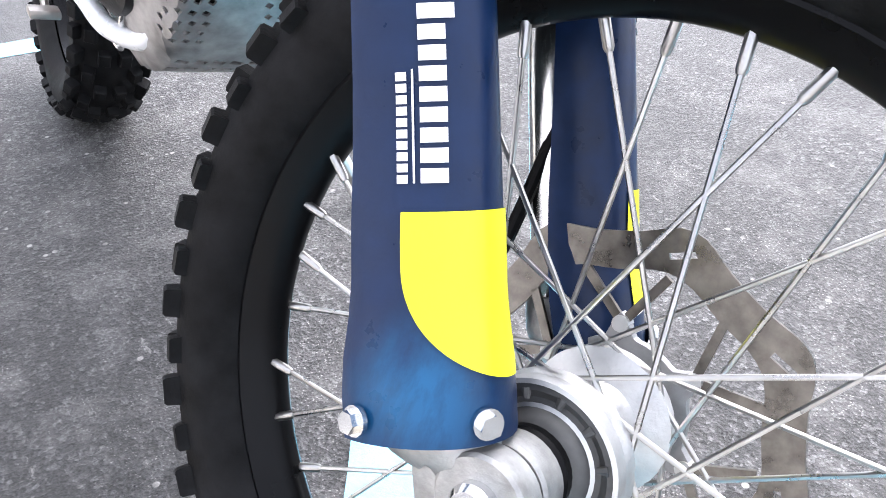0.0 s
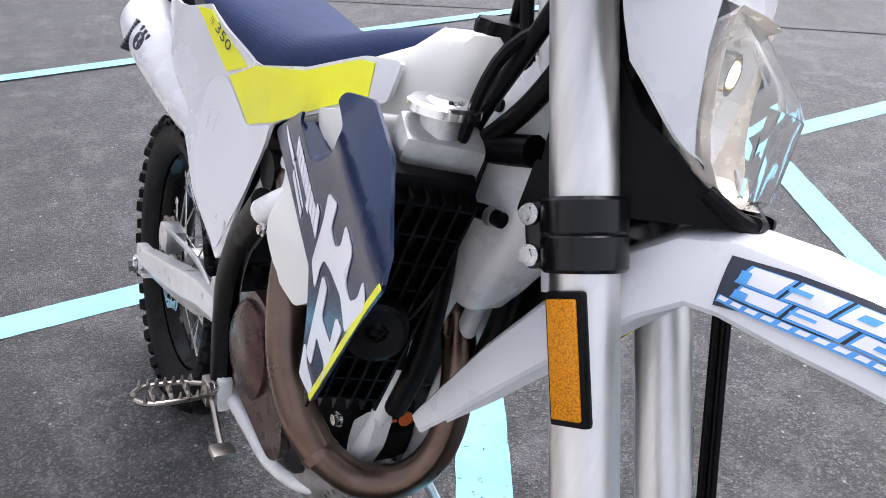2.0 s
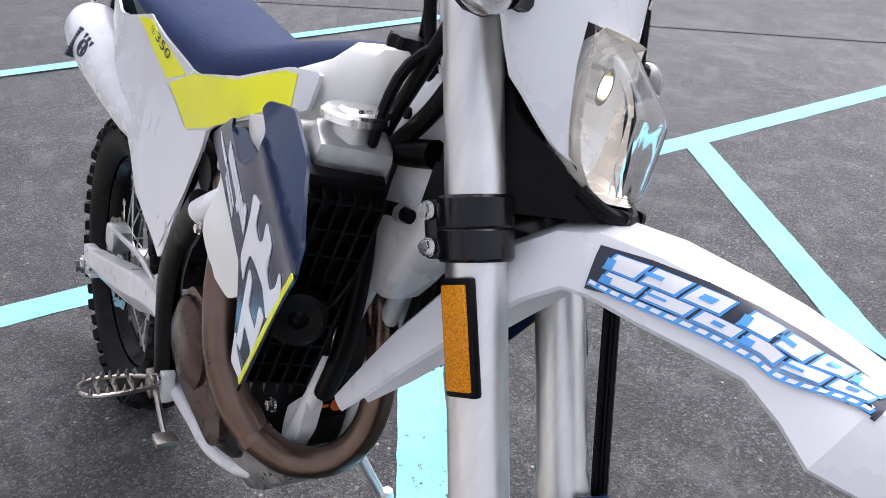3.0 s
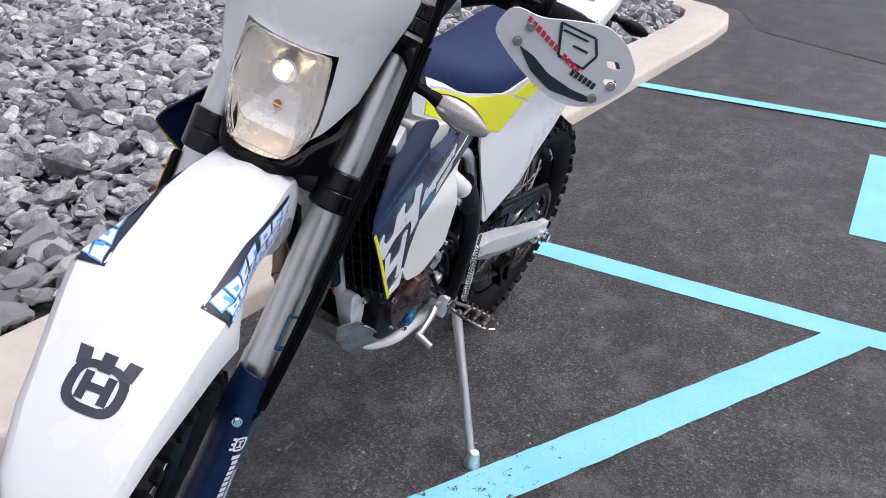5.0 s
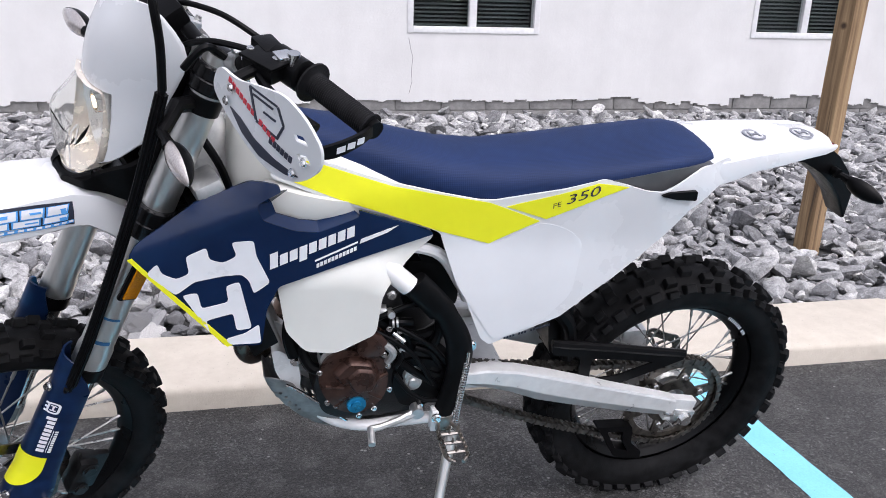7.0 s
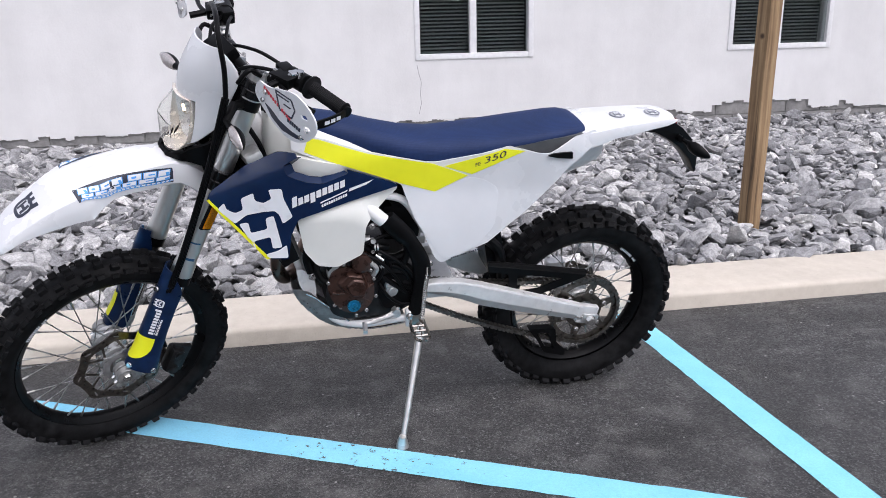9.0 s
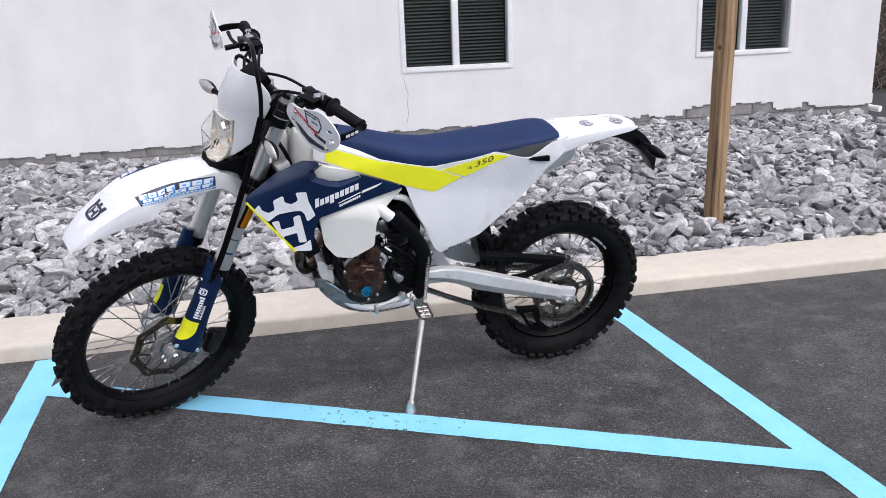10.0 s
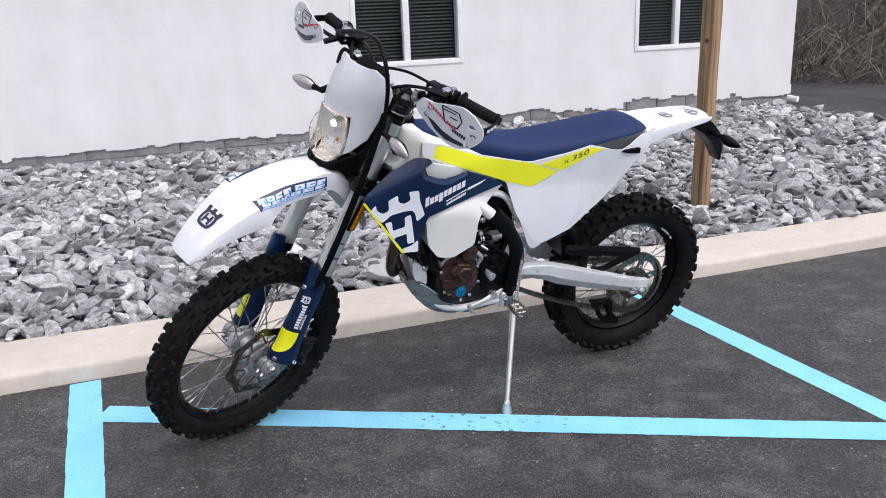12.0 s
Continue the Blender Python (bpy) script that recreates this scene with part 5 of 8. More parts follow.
# radiators with louvres and horn
for s in (-1, 1):
    bm = bmesh.new()
    m = Matrix.Translation((0.430, s * 0.098, 0.82)) @ Matrix.Rotation(radians(-20), 4, "Y") @ Matrix.Rotation(s * radians(-14), 4, "Z")
    y0, y1 = (-0.018, 0.064) if s > 0 else (-0.064, 0.018)
    box(bm, -0.014, 0.02, y0, y1, -0.17, 0.150, m, 0.004)
    rad = body("radiator", bm, BLACK, "black radiator behind a grille")
    bm = bmesh.new()
    for k in range(9):
        z = -0.155 + 0.0355 * k
        box(bm, -0.030, -0.012, y0, y1, z, z + 0.003, m @ Matrix.Translation((0, 0, 0)))
    for k in range(6):
        y = y0 + (y1 - y0 - 0.003) * k / 5
        box(bm, -0.032, -0.013, y, y + 0.003, -0.17, 0.14, m)
    part("grille", bm, BLACK, rad, "black plastic radiator grille", smooth=0)
    bm = bmesh.new()
    box(bm, 0.000, 0.050, y0 - 0.004, y1 - 0.004, 0.142, 0.178, m, 0.012)
    rt = part("radiator_tank", bm, CASTALU, rad, "cast aluminium radiator tank")
    if s > 0:
        at = Matrix.Translation(m @ Vector((0.026, 0.022, 0.171))) @ Matrix.Rotation(radians(90), 4, "X")
        bm = bmesh.new()
        lathe(bm, [(0.0, 0.020), (0.020, 0.020), (0.020, 0.0), (0.0, 0.0)], 28, at)
        part("filler_neck", bm, CASTALU, rt, "cast filler neck")
        bm = bmesh.new()
        lathe(bm, [(0.0, 0.034), (0.014, 0.034), (0.018, 0.031), (0.031, 0.031), (0.035, 0.028), (0.035, 0.021), (0.022, 0.018), (0.0, 0.018)], 32, at)
        part("radiator_cap", bm, CHROME, rt, "pressed bright radiator cap")
bm = bmesh.new()
m = Matrix.Translation((0.382, 0.150, 0.800)) @ Matrix.Rotation(radians(70), 4, "Z")
lathe(bm, [(0.0, 0.004), (0.005, 0.004), (0.007, 0.008), (0.011, 0.004), (0.020, 0.006), (0.026, 0.007), (0.031, 0.004), (0.033, -0.010), (0.026, -0.018), (0.0, -0.018)], 32, m)
tube(bm, [m @ Vector((0.0, 0.012, 0.0)), (0.388, 0.105, 0.815), (0.390, 0.078, 0.87), (0.398, 0.060, 0.95), (0.400, 0.05, 1.00)], 0.0022, 6)
body("horn", bm, BLACK, "round black horn")


# ---- tank, shrouds, side panels, seat, tail ----
def shroud_y(x, z):
    rise = z - (0.925 + 0.26 * (x - 0.335))
    fold = 0.4 * (rise + math.sqrt(rise * rise + 0.00012))
    return -(0.107 + 0.198 * (0.82 - x)) + fold * (1.0 if x < 0.50 else max(0.0, 1 - (x - 0.50) * 12))


def panel_y(x, z):
    base = lerp([(0.42, -0.118), (0.60, -0.124), (0.80, -0.114), (0.95, -0.110), (1.15, -0.119), (1.30, -0.137), (1.36, -0.129), (1.43, -0.1115), (1.47, -0.104)], x)
    low = max(0.0, 0.83 - z)
    up = max(0.0, z - 0.95)
    return base - 0.16 * low + 0.30 * low * low + 0.25 * up


def mirrored(fun, s, off=0.0):
    return lambda x, z: -s * (fun(x, z) - off) if s > 0 else fun(x, z) - off


SHROUD = [(0.279, 0.902), (0.334, 0.831), (0.423, 0.698), (0.488, 0.684), (0.498, 0.758), (0.520, 0.803), (0.677, 0.835), (0.818, 0.860), (0.805, 0.871), (0.662, 0.934), (0.667, 0.920), (0.592, 0.900), (0.548, 0.910), (0.494, 0.938), (0.484, 0.966), (0.526, 0.984), (0.522, 0.994), (0.474, 0.999), (0.386, 0.973), (0.343, 0.949), (0.292, 0.922)]
TANK = [(0.505, 0.86), (0.522, 0.772), (0.534, 0.690), (0.572, 0.640), (0.630, 0.630), (0.708, 0.668), (0.716, 0.758), (0.822, 0.855), (0.77, 0.89), (0.66, 0.94), (0.50, 0.98)]
TANK_SHORT = [(0.505, 0.86), (0.522, 0.80), (0.545, 0.745), (0.585, 0.718), (0.645, 0.722), (0.695, 0.752), (0.735, 0.800), (0.822, 0.855), (0.77, 0.89), (0.66, 0.94), (0.50, 0.98)]
PANEL = [(0.512, 0.988), (0.514, 1.030), (0.585, 1.019), (0.727, 0.971), (0.90, 0.930), (0.935, 0.928), (1.066, 0.948), (1.150, 0.968), (1.240, 0.946), (1.274, 0.945), (1.362, 0.989), (1.43, 1.000), (1.448, 0.964), (1.421, 0.952), (1.347, 0.901), (1.287, 0.838), (1.201, 0.750), (1.10, 0.666), (0.955, 0.605), (0.934, 0.622), (0.886, 0.730), (0.842, 0.835), (0.826, 0.866), (0.790, 0.884), (0.624, 0.945)]
for s in (-1, 1):
    bm = bmesh.new()
    sheet(bm, corners(TANK if s < 0 else TANK_SHORT, 0.014), mirrored(lambda x, z: -0.102 - 0.034 * max(0.0, 1 - ((x - 0.57) / 0.13) ** 2) * max(0.0, 1 - ((z - 0.945) / 0.075) ** 2) - 0.046 * min(1.0, 1.9 * max(0.0, 1 - ((x - 0.61) / 0.17) ** 2) * max(0.0, 1 - ((z - 0.705) / 0.15) ** 2)), s), 0.08, 0.03)
    body("tank_side", bm, TANKWHITE, "creamy white translucent fuel tank side", 40)
    bm = bmesh.new()
    sheet(bm, corners(SHROUD, 0.008, 3), mirrored(shroud_y, s), 0.004, 0.011)
    shroud = body("radiator_shroud", bm, NAVY, "glossy navy radiator shroud with white graphics", 25)
    # drawn-in lip round the shroud's opening
    edge = [(0.667, 0.920), (0.592, 0.900), (0.548, 0.910), (0.494, 0.938), (0.484, 0.966), (0.526, 0.984)]
    on = mirrored(shroud_y, s, -0.002)
    bm = bmesh.new()
    vo = [bm.verts.new((x, on(x, z), z)) for x, z in edge]
    vi = [bm.verts.new((x + (0.585 - x) * f, on(x, z) - s * 0.020, z + (0.945 - z) * f)) for (x, z), f in zip(edge, (0.12, 0.26, 0.28, 0.26, 0.26, 0.20))]
    for k in range(len(edge) - 1):
        bm.faces.new((vo[k], vo[k + 1], vi[k + 1], vi[k]))
    shell(bm, Vector((0, -s * 0.003, 0)))
    part("shroud_lip", bm, NAVY, shroud, smooth=20)
    on = mirrored(shroud_y, s, 0.0016)
    bm = bmesh.new()
    for shape in ([(0.305, 0.872), (0.323, 0.888), (0.328, 0.868), (0.350, 0.853), (0.371, 0.860), (0.367, 0.893), (0.401, 0.904), (0.404, 0.881), (0.426, 0.870), (0.449, 0.879), (0.441, 0.907), (0.478, 0.904), (0.482, 0.873), (0.505, 0.816), (0.476, 0.799), (0.468, 0.828), (0.456, 0.842), (0.425, 0.845), (0.379, 0.843), (0.347, 0.823)],
                  [(0.357, 0.820), (0.382, 0.820), (0.387, 0.787), (0.432, 0.791), (0.429, 0.824), (0.452, 0.828), (0.471, 0.727), (0.444, 0.728), (0.439, 0.766), (0.393, 0.761), (0.399, 0.733)],
                  [(0.424, 0.714), (0.459, 0.718), (0.484, 0.732), (0.487, 0.690), (0.432, 0.700)]):
        sheet(bm, corners(shape, 0.006, 2), on, 0.0012, 0.03)
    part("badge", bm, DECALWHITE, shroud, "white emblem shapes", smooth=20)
    # maker's lettering stands as plain bars
    x0, z0, dx, dz = 0.503, 0.842, 0.160, 0.043
    bars = []
    for k in range(9):
        a, b = 0.012 + k * 0.108, 0.012 + k * 0.108 + 0.086
        hgt = 0.030 if k == 0 else 0.021
        lowr = -0.008 if k == 3 else 0.0
        bars.append([(x0 + dx * a, z0 + dz * a + lowr), (x0 + dx * b, z0 + dz * b + lowr), (x0 + dx * b, z0 + dz * b + hgt), (x0 + dx * a, z0 + dz * a + hgt)])
    bars.append([(0.585, 0.843), (0.664, 0.868), (0.664, 0.8715), (0.585, 0.8465)])
    for k in range(11):
        u = 0.588 + 0.0069 * k
        w = (u - 0.588) * 0.316
        bars.append([(u, 0.830 + w), (u + 0.0052, 0.8316 + w), (u + 0.0052, 0.8396 + w), (u, 0.838 + w)])
    bars.append([(0.668, 0.866), (0.720, 0.880), (0.742, 0.892), (0.670, 0.875)])
    for shape in bars:
        bm = bmesh.new()
        sheet(bm, shape, on, 0.001, 0)
        part("print_bar", bm, DECALWHITE, shroud, smooth=0)
    bm = bmesh.new()
    sheet(bm, [(0.279, 0.9015), (0.286, 0.9035), (0.436, 0.698), (0.426, 0.697)], on, 0.0012, 0.03)
    part("yellow_edge", bm, YELLOW, shroud, "fluorescent yellow edge stripe", smooth=20)

    bm = bmesh.new()
    sheet(bm, corners(PANEL, 0.007, 3), mirrored(panel_y, s), 0.005, 0.03)
    panel = body("side_panel", bm, WHITE, "glossy white side panel with yellow stripe", 35)
    on = mirrored(panel_y, s, 0.0016)
    bm = bmesh.new()
    sheet(bm, [(0.548, 0.982), (0.560, 1.017), (0.590, 1.013), (0.727, 0.966), (0.920, 0.924), (1.028, 0.882), (0.929, 0.836), (0.820, 0.872)], on, 0.001, 0.03)
    sheet(bm, [(0.955, 0.914), (1.052, 0.937), (1.136, 0.960), (1.200, 0.953), (1.040, 0.886)], on, 0.001, 0.03)
    stripe_part = part("yellow_stripe", bm, YELLOW, panel, "fluorescent yellow stripe decal", smooth=20)
    bm = bmesh.new()
    sheet(bm, corners([(0.933, 0.832), (1.034, 0.880), (1.085, 0.866), (1.128, 0.836), (1.118, 0.72), (1.06, 0.655), (0.962, 0.615), (0.870, 0.752), (0.833, 0.848), (0.826, 0.866)], 0.02, 3), on, 0.0006, 0.03)
    part("grey_field", bm, simple("pale_grey_decal", (0.73, 0.742, 0.755), 0.34, var=0.015, scale=8) if s < 0 else bpy.data.materials["pale_grey_decal"], panel, "pale grey decal field", smooth=20)
    bm = bmesh.new()
    on2 = mirrored(panel_y, s, 0.003)
    ux, uz = (0.100, 0.032) if s < 0 else (-0.100, -0.032)
    ln = math.hypot(ux, uz)
    ux, uz = ux / ln, uz / ln
    ox, oz = (1.048, 0.909) if s < 0 else (1.130, 0.945)
    vx, vz = (-uz, ux) if s < 0 else (uz, -ux)
    put = lambda u, v: Vector((ox + ux * u + vx * v, on2(ox + ux * u + vx * v, oz + uz * u + vz * v), oz + uz * u + vz * v))
    lettering("FE", 0.015, lambda u, v: put(u * 1.25, v), bm, 0.2)
    lettering("350", 0.027, lambda u, v: put(u * 1.78 + 0.026, v), bm, 0.25)
    part("model_number", bm, PRINT, panel, "dark printed model number", smooth=0)
    bm = bmesh.new()
    for k in range(16):
        if k in (4, 8):
            continue
        u = 0.985 + k * 0.0062
        sheet(bm, [(u, 0.617 + (u - 0.985) * 0.30), (u + 0.0042, 0.618 + (u - 0.985) * 0.30), (u + 0.0042, 0.623 + (u - 0.985) * 0.30), (u, 0.622 + (u - 0.985) * 0.30)], on, 0.0006, 0)
    part("small_print", bm, PRINT, panel, "small dark printed bars", smooth=0)

    if s > 0:
        bm = bmesh.new()
        sheet(bm, corners([(0.968, 0.664), (0.979, 0.668), (0.958, 0.718), (0.948, 0.712)], 0.004, 2), on, 0.001, 0)
        part("panel_slot", bm, simple("grey_slot", (0.30, 0.31, 0.32), 0.5, var=0.05), panel, "grey slot in the panel", smooth=0)

# centre of the tank with cap, between the side panels
bm = bmesh.new()
secs = []
for x, zt, hw in ((0.440, 1.010, 0.050), (0.446, 1.056, 0.060), (0.460, 1.074, 0.068), (0.50, 1.072, 0.080), (0.54, 1.044, 0.088), (0.63, 1.010, 0.090), (0.75, 0.965, 0.088)):
    secs.append([(x, hw * a, (zt - 0.15 if b < 0 else zt - 0.045 * (1 - b))) for a, b in ((-1.15, -1), (-1.14, 0.0), (-1.02, 0.74), (-0.86, 0.96), (0, 1.0), (0.86, 0.96), (1.02, 0.74), (1.14, 0.0), (1.15, -1))])
loft(bm, secs)
tank = body("fuel_tank", bm, TANKWHITE, "creamy white plastic fuel tank", 40)
bm = bmesh.new()
cap_ring = [(0.036 + 0.004 * (k % 4 < 2)) for k in range(40)]
loft(bm, [[(0.482 + r * f * math.cos(2 * math.pi * k / 40), r * f * math.sin(2 * math.pi * k / 40), z) for k, r in enumerate(cap_ring)] for f, z in ((1.0, 1.066), (1.0, 1.080), (0.93, 1.086), (0.5, 1.088))])
part("filler_cap", bm, BLACK, tank, "black filler cap")
bm = bmesh.new()
tube(bm, [(0.480, 0, 1.084), (0.465, 0.01, 1.135), (0.44, 0.03, 1.15), (0.415, 0.035, 1.10), (0.392, 0.025, 1.02), (0.385, 0.02, 0.94)], 0.007, 8)
part("vent_hose", bm, BLACK, tank, "black vent hose")


def seat():
    bm = bmesh.new()
    secs = []
    for x, zt, zb, hw in ((0.508, 1.058, 1.044, 0.020), (0.520, 1.066, 1.036, 0.036), (0.56, 1.064, 1.018, 0.056), (0.63, 1.051, 0.996, 0.070), (0.70, 1.034, 0.976, 0.080), (0.76, 1.017, 0.960, 0.087), (0.85, 0.995, 0.938, 0.098), (0.935, 0.986, 0.928, 0.104), (1.03, 0.989, 0.938, 0.109), (1.13, 0.994, 0.954, 0.114), (1.23, 1.002, 0.970, 0.115), (1.33, 1.012, 0.984, 0.110), (1.37, 1.014, 0.988, 0.103), (1.40, 1.010, 0.989, 0.088), (1.415, 1.000, 0.990, 0.060)):
        h = zt - zb
        pr = [(-1.0, -0.1), (-1.0, 0.22), (-0.95, 0.50), (-0.82, 0.74), (-0.5, 0.92), (0, 1.0), (0.5, 0.92), (0.82, 0.74), (0.95, 0.50), (1.0, 0.22), (1.0, -0.1)]
        secs.append([(x, a * hw, zb + b * h) for a, b in pr])
    loft(bm, secs)
    return bm


body("seat", seat(), SEAT, "navy gripper seat cover with fine ribbing", 50)


def tail():
    bm = bmesh.new()
    secs = []
    for x, zt, hw, drop in ((1.30, 0.987, 0.095, 0.030), (1.37, 0.998, 0.112, 0.036), (1.42, 1.005, 0.111, 0.060), (1.46, 1.007, 0.1055, 0.053), (1.50, 1.009, 0.100, 0.043), (1.57, 1.012, 0.091, 0.038), (1.64, 1.013, 0.081, 0.029), (1.69, 1.013, 0.073, 0.024), (1.718, 1.008, 0.064, 0.014), (1.732, 1.002, 0.054, 0.006)):
        t = 0.004
        outer = [(-1.0, -drop), (-1.0, -drop * 0.55), (-0.95, -drop * 0.25), (-0.78, -0.009), (-0.35, 0.002), (0, 0.003), (0.35, 0.002), (0.78, -0.009), (0.95, -drop * 0.25), (1.0, -drop * 0.55), (1.0, -drop)]
        inner = [(a * 0.95, b - t if abs(a) < 0.9 else b) for a, b in reversed(outer)]
        secs.append([(x, a * hw, zt + b) for a, b in outer + inner])
    loft(bm, secs)
    return bm


tl = body("tail_fender", tail(), WHITE, "white rear fender", 40)
bm = bmesh.new()
sheet(bm, corners([(1.266, 0.940), (1.285, 0.947), (1.345, 0.949), (1.347, 0.928), (1.300, 0.932)], 0.004), lambda x, z: -0.1425, 0.007, 0)
part("strap_end", bm, BLACK, tl, "black strap end")
for cx, cz in ((1.535, 1.0142), (1.655, 1.0166)):
    # a ring with an upright letter-like bar inside, printed near the left edge of the crown
    bm = bmesh.new()
    at = Matrix.Translation((cx, -0.020, cz)) @ Matrix.Rotation(radians(1.0), 4, "Y")
    lathe(bm, [(0.020, 0.0), (0.0255, 0.0), (0.0255, 0.0012), (0.020, 0.0012)], 28, at @ Matrix.Rotation(radians(90), 4, "X") @ Matrix.Scale(-1, 4, (0, 1, 0)), closed=True)
    badge = part("tail_badge", bm, GREYPRINT, tl, "small dark printed emblem", smooth=0)
    bm = bmesh.new()
    for x0, x1, y0, y1 in ((-0.012, -0.007, -0.011, 0.011), (0.007, 0.012, -0.011, 0.011), (-0.0071, 0.0071, -0.003, 0.003)):
        box(bm, x0, x1, y0, y1, 0.0, 0.0012, at)
    part("badge_mark", bm, GREYPRINT, badge, smooth=0)
bm = bmesh.new()
sheet(bm, [(1.13, 0.955), (1.24, 0.936), (1.28, 0.936), (1.37, 0.982), (1.385, 0.993), (1.27, 0.980), (1.17, 0.964)], lambda x, z: -0.116 + 0.25 * max(0.0, z - 0.98), 0.22, 0)
body("side_infill", bm, simple("grey_plastic", (0.075, 0.078, 0.082), 0.36, var=0.08), "grey panel under the seat", 30)
bm = bmesh.new()
secs = []
for x, z0, z1, hw in ((1.46, 0.974, 0.989, 0.055), (1.58, 0.972, 0.998, 0.062), (1.66, 0.956, 0.999, 0.056), (1.72, 0.926, 0.993, 0.048), (1.765, 0.896, 0.966, 0.042), (1.81, 0.855, 0.925, 0.038), (1.845, 0.805, 0.868, 0.034)):
    secs.append([(x, -hw, z0 + 0.006), (x, -hw * 0.8, z0), (x, hw * 0.8, z0), (x, hw, z0 + 0.006), (x, hw * 0.9, z1), (x, -hw * 0.9, z1)])
loft(bm, secs)
rod(bm, (1.755, -0.06, 0.935), (1.755, 0.06, 0.935), 0.011, 12)
plate_holder = body("tail_bracket", bm, BLACK, "black plate bracket under the tail")
bm = bmesh.new()
box(bm, 1.728, 1.742, -0.040, 0.040, 0.970, 0.996, bev=0.004)
part("tail_light", bm, simple("red_lens", (0.16, 0.006, 0.006), 0.2, var=0.05), plate_holder, "red tail light")


def signal(bm_body, bm_lens, base, tip_dir, size, face):
    """A turn signal: rubber stalk, wedge-shaped housing and clear lens."""
    d = Vector(tip_dir).normalized()
    f = Vector(face).normalized()
    f = (f - d * f.dot(d)).normalized()
    w = d.cross(f)
    p = Vector(base)
    tube(bm_body, [p, p + d * 0.018, p + d * 0.036], [0.009, 0.0075, 0.011], 10, 0)
    secs_b, secs_l = [], []
    arc = [-math.pi / 2 + math.pi * j / 8 for j in range(9)]
    for t, a, h in ((0.28, 0.010, 0.010), (0.36, 0.017, 0.015), (0.46, 0.021, 0.0185), (0.58, 0.0225, 0.0205), (0.70, 0.021, 0.0195), (0.82, 0.016, 0.0155), (0.92, 0.010, 0.0105), (0.98, 0.005, 0.006), (1.0, 0.002, 0.003)):
        q = p + d * (size * t)
        secs_b.append([q - f * (a * 0.95 * math.cos(k)) + w * h * math.sin(k) for k in arc])
        secs_l.append([q + f * (a * 0.62 * math.cos(k)) + w * h * 0.96 * math.sin(k) for k in arc])
    loft(bm_body, secs_b)
    loft(bm_lens, secs_l)


for s in (-1, 1):
    b1, b2 = bmesh.new(), bmesh.new()
    signal(b1, b2, (1.758, s * 0.045, 0.935), (0.45, s * 0.86, -0.22), 0.120, (1, 0, 0.1))
    sg = body("rear_signal", b1, BLACK, "black rear turn signal")
    part("signal_lens", b2, SIGLENS, sg, "clear signal lens")

# side stand, footpegs, levers, rear brake, shock
FOOT = (bike.matrix_world @ FIT).inverted() @ Vector((0.792, -0.335, 0.012))
bm = bmesh.new()
top = Vector((0.893, -0.150, 0.392))
tube(bm, [top, top.lerp(FOOT, 0.5), FOOT], [0.013, 0.0105, 0.010], 12, 0)
tube(bm, [FOOT + Vector((0, 0, 0.03)), FOOT + Vector((0, 0, 0.012)), FOOT], [0.011, 0.017, 0.018], 14, 0)
stand = body("side_stand", bm, ALU, "polished aluminium side stand on the asphalt")
bm = bmesh.new()
rf = bike.matrix_world.inverted().to_3x3()
tube(bm, [FOOT + rf @ Vector((0, 0, 0.004)), FOOT - rf @ Vector((0, 0, 0.010))], [0.018, 0.021], 16, 0)
part("stand_foot", bm, CASTALU, stand, "round stand foot")
bm = bmesh.new()
pts = []
a, b = Vector((0.905, -0.150, 0.575)), Vector((0.892, -0.160, 0.430))
for k in range(22 * 8):
    t = k / (22 * 8)
    p = a.lerp(b, t)
    pts.append(p + Vector((math.cos(k * math.pi / 4), math.sin(k * math.pi / 4), 0)) * 0.0065)
tube(bm, pts, 0.0016, 5, 0)
tube(bm, [a + Vector((0, 0, 0.03)), a], 0.003, 6, 0)
body("stand_spring", bm, CHROME, "coiled stand spring", 60)
for s in (-1, 1):
    bm = bmesh.new()
    b0 = Vector((0.875, s * 0.135, 0.410))
    box(bm, -0.018, 0.018, -0.012, 0.020, -0.02, 0.022, Matrix.Translation(b0), 0.006)
    for e in (-1, 1):
        tube(bm, [b0 + Vector((e * 0.014, s * 0.01, 0.004)), b0 + Vector((e * 0.024, s * 0.05, 0.006)), b0 + Vector((e * 0.024, s * 0.105, 0.006)), b0 + Vector((e * 0.008, s * 0.125, 0.006))], 0.0045, 8, 3)
        for k in range(7):
            q = b0 + Vector((e * 0.023, s * (0.035 + 0.013 * k), 0.010))
            tube(bm, [q, q + Vector((0, 0, 0.010))], [0.004, 0.0015], 5, 0)
    for k in range(3):
        q = b0 + Vector((0, s * (0.045 + 0.026 * k), 0.006))
        rod(bm, q - Vector((0.022, 0, 0)), q + Vector((0.022, 0, 0)), 0.004, 6)
        tube(bm, [q, q + Vector((0, 0, 0.014))], [0.004, 0.0015], 5, 0)
    body("footpeg", bm, STEEL, "toothed cast steel footpeg", 40)
bm = bmesh.new()
tube(bm, [(0.815, -0.125, 0.438), (0.78, -0.135, 0.430), (0.735, -0.142, 0.421), (0.712, -0.145, 0.421)], [0.010, 0.008, 0.007, 0.007], 8)
rod(bm, (0.712, -0.143, 0.421), (0.708, -0.182, 0.412), 0.008, 12)
lathe(bm, [(0.0, -0.014), (0.014, -0.014), (0.014, 0.01), (0.0, 0.01)], 16, Matrix.Translation((0.815, -0.122, 0.438)))
body("shift_lever", bm, CASTALU, "forged gear shift lever")
bm = bmesh.new()
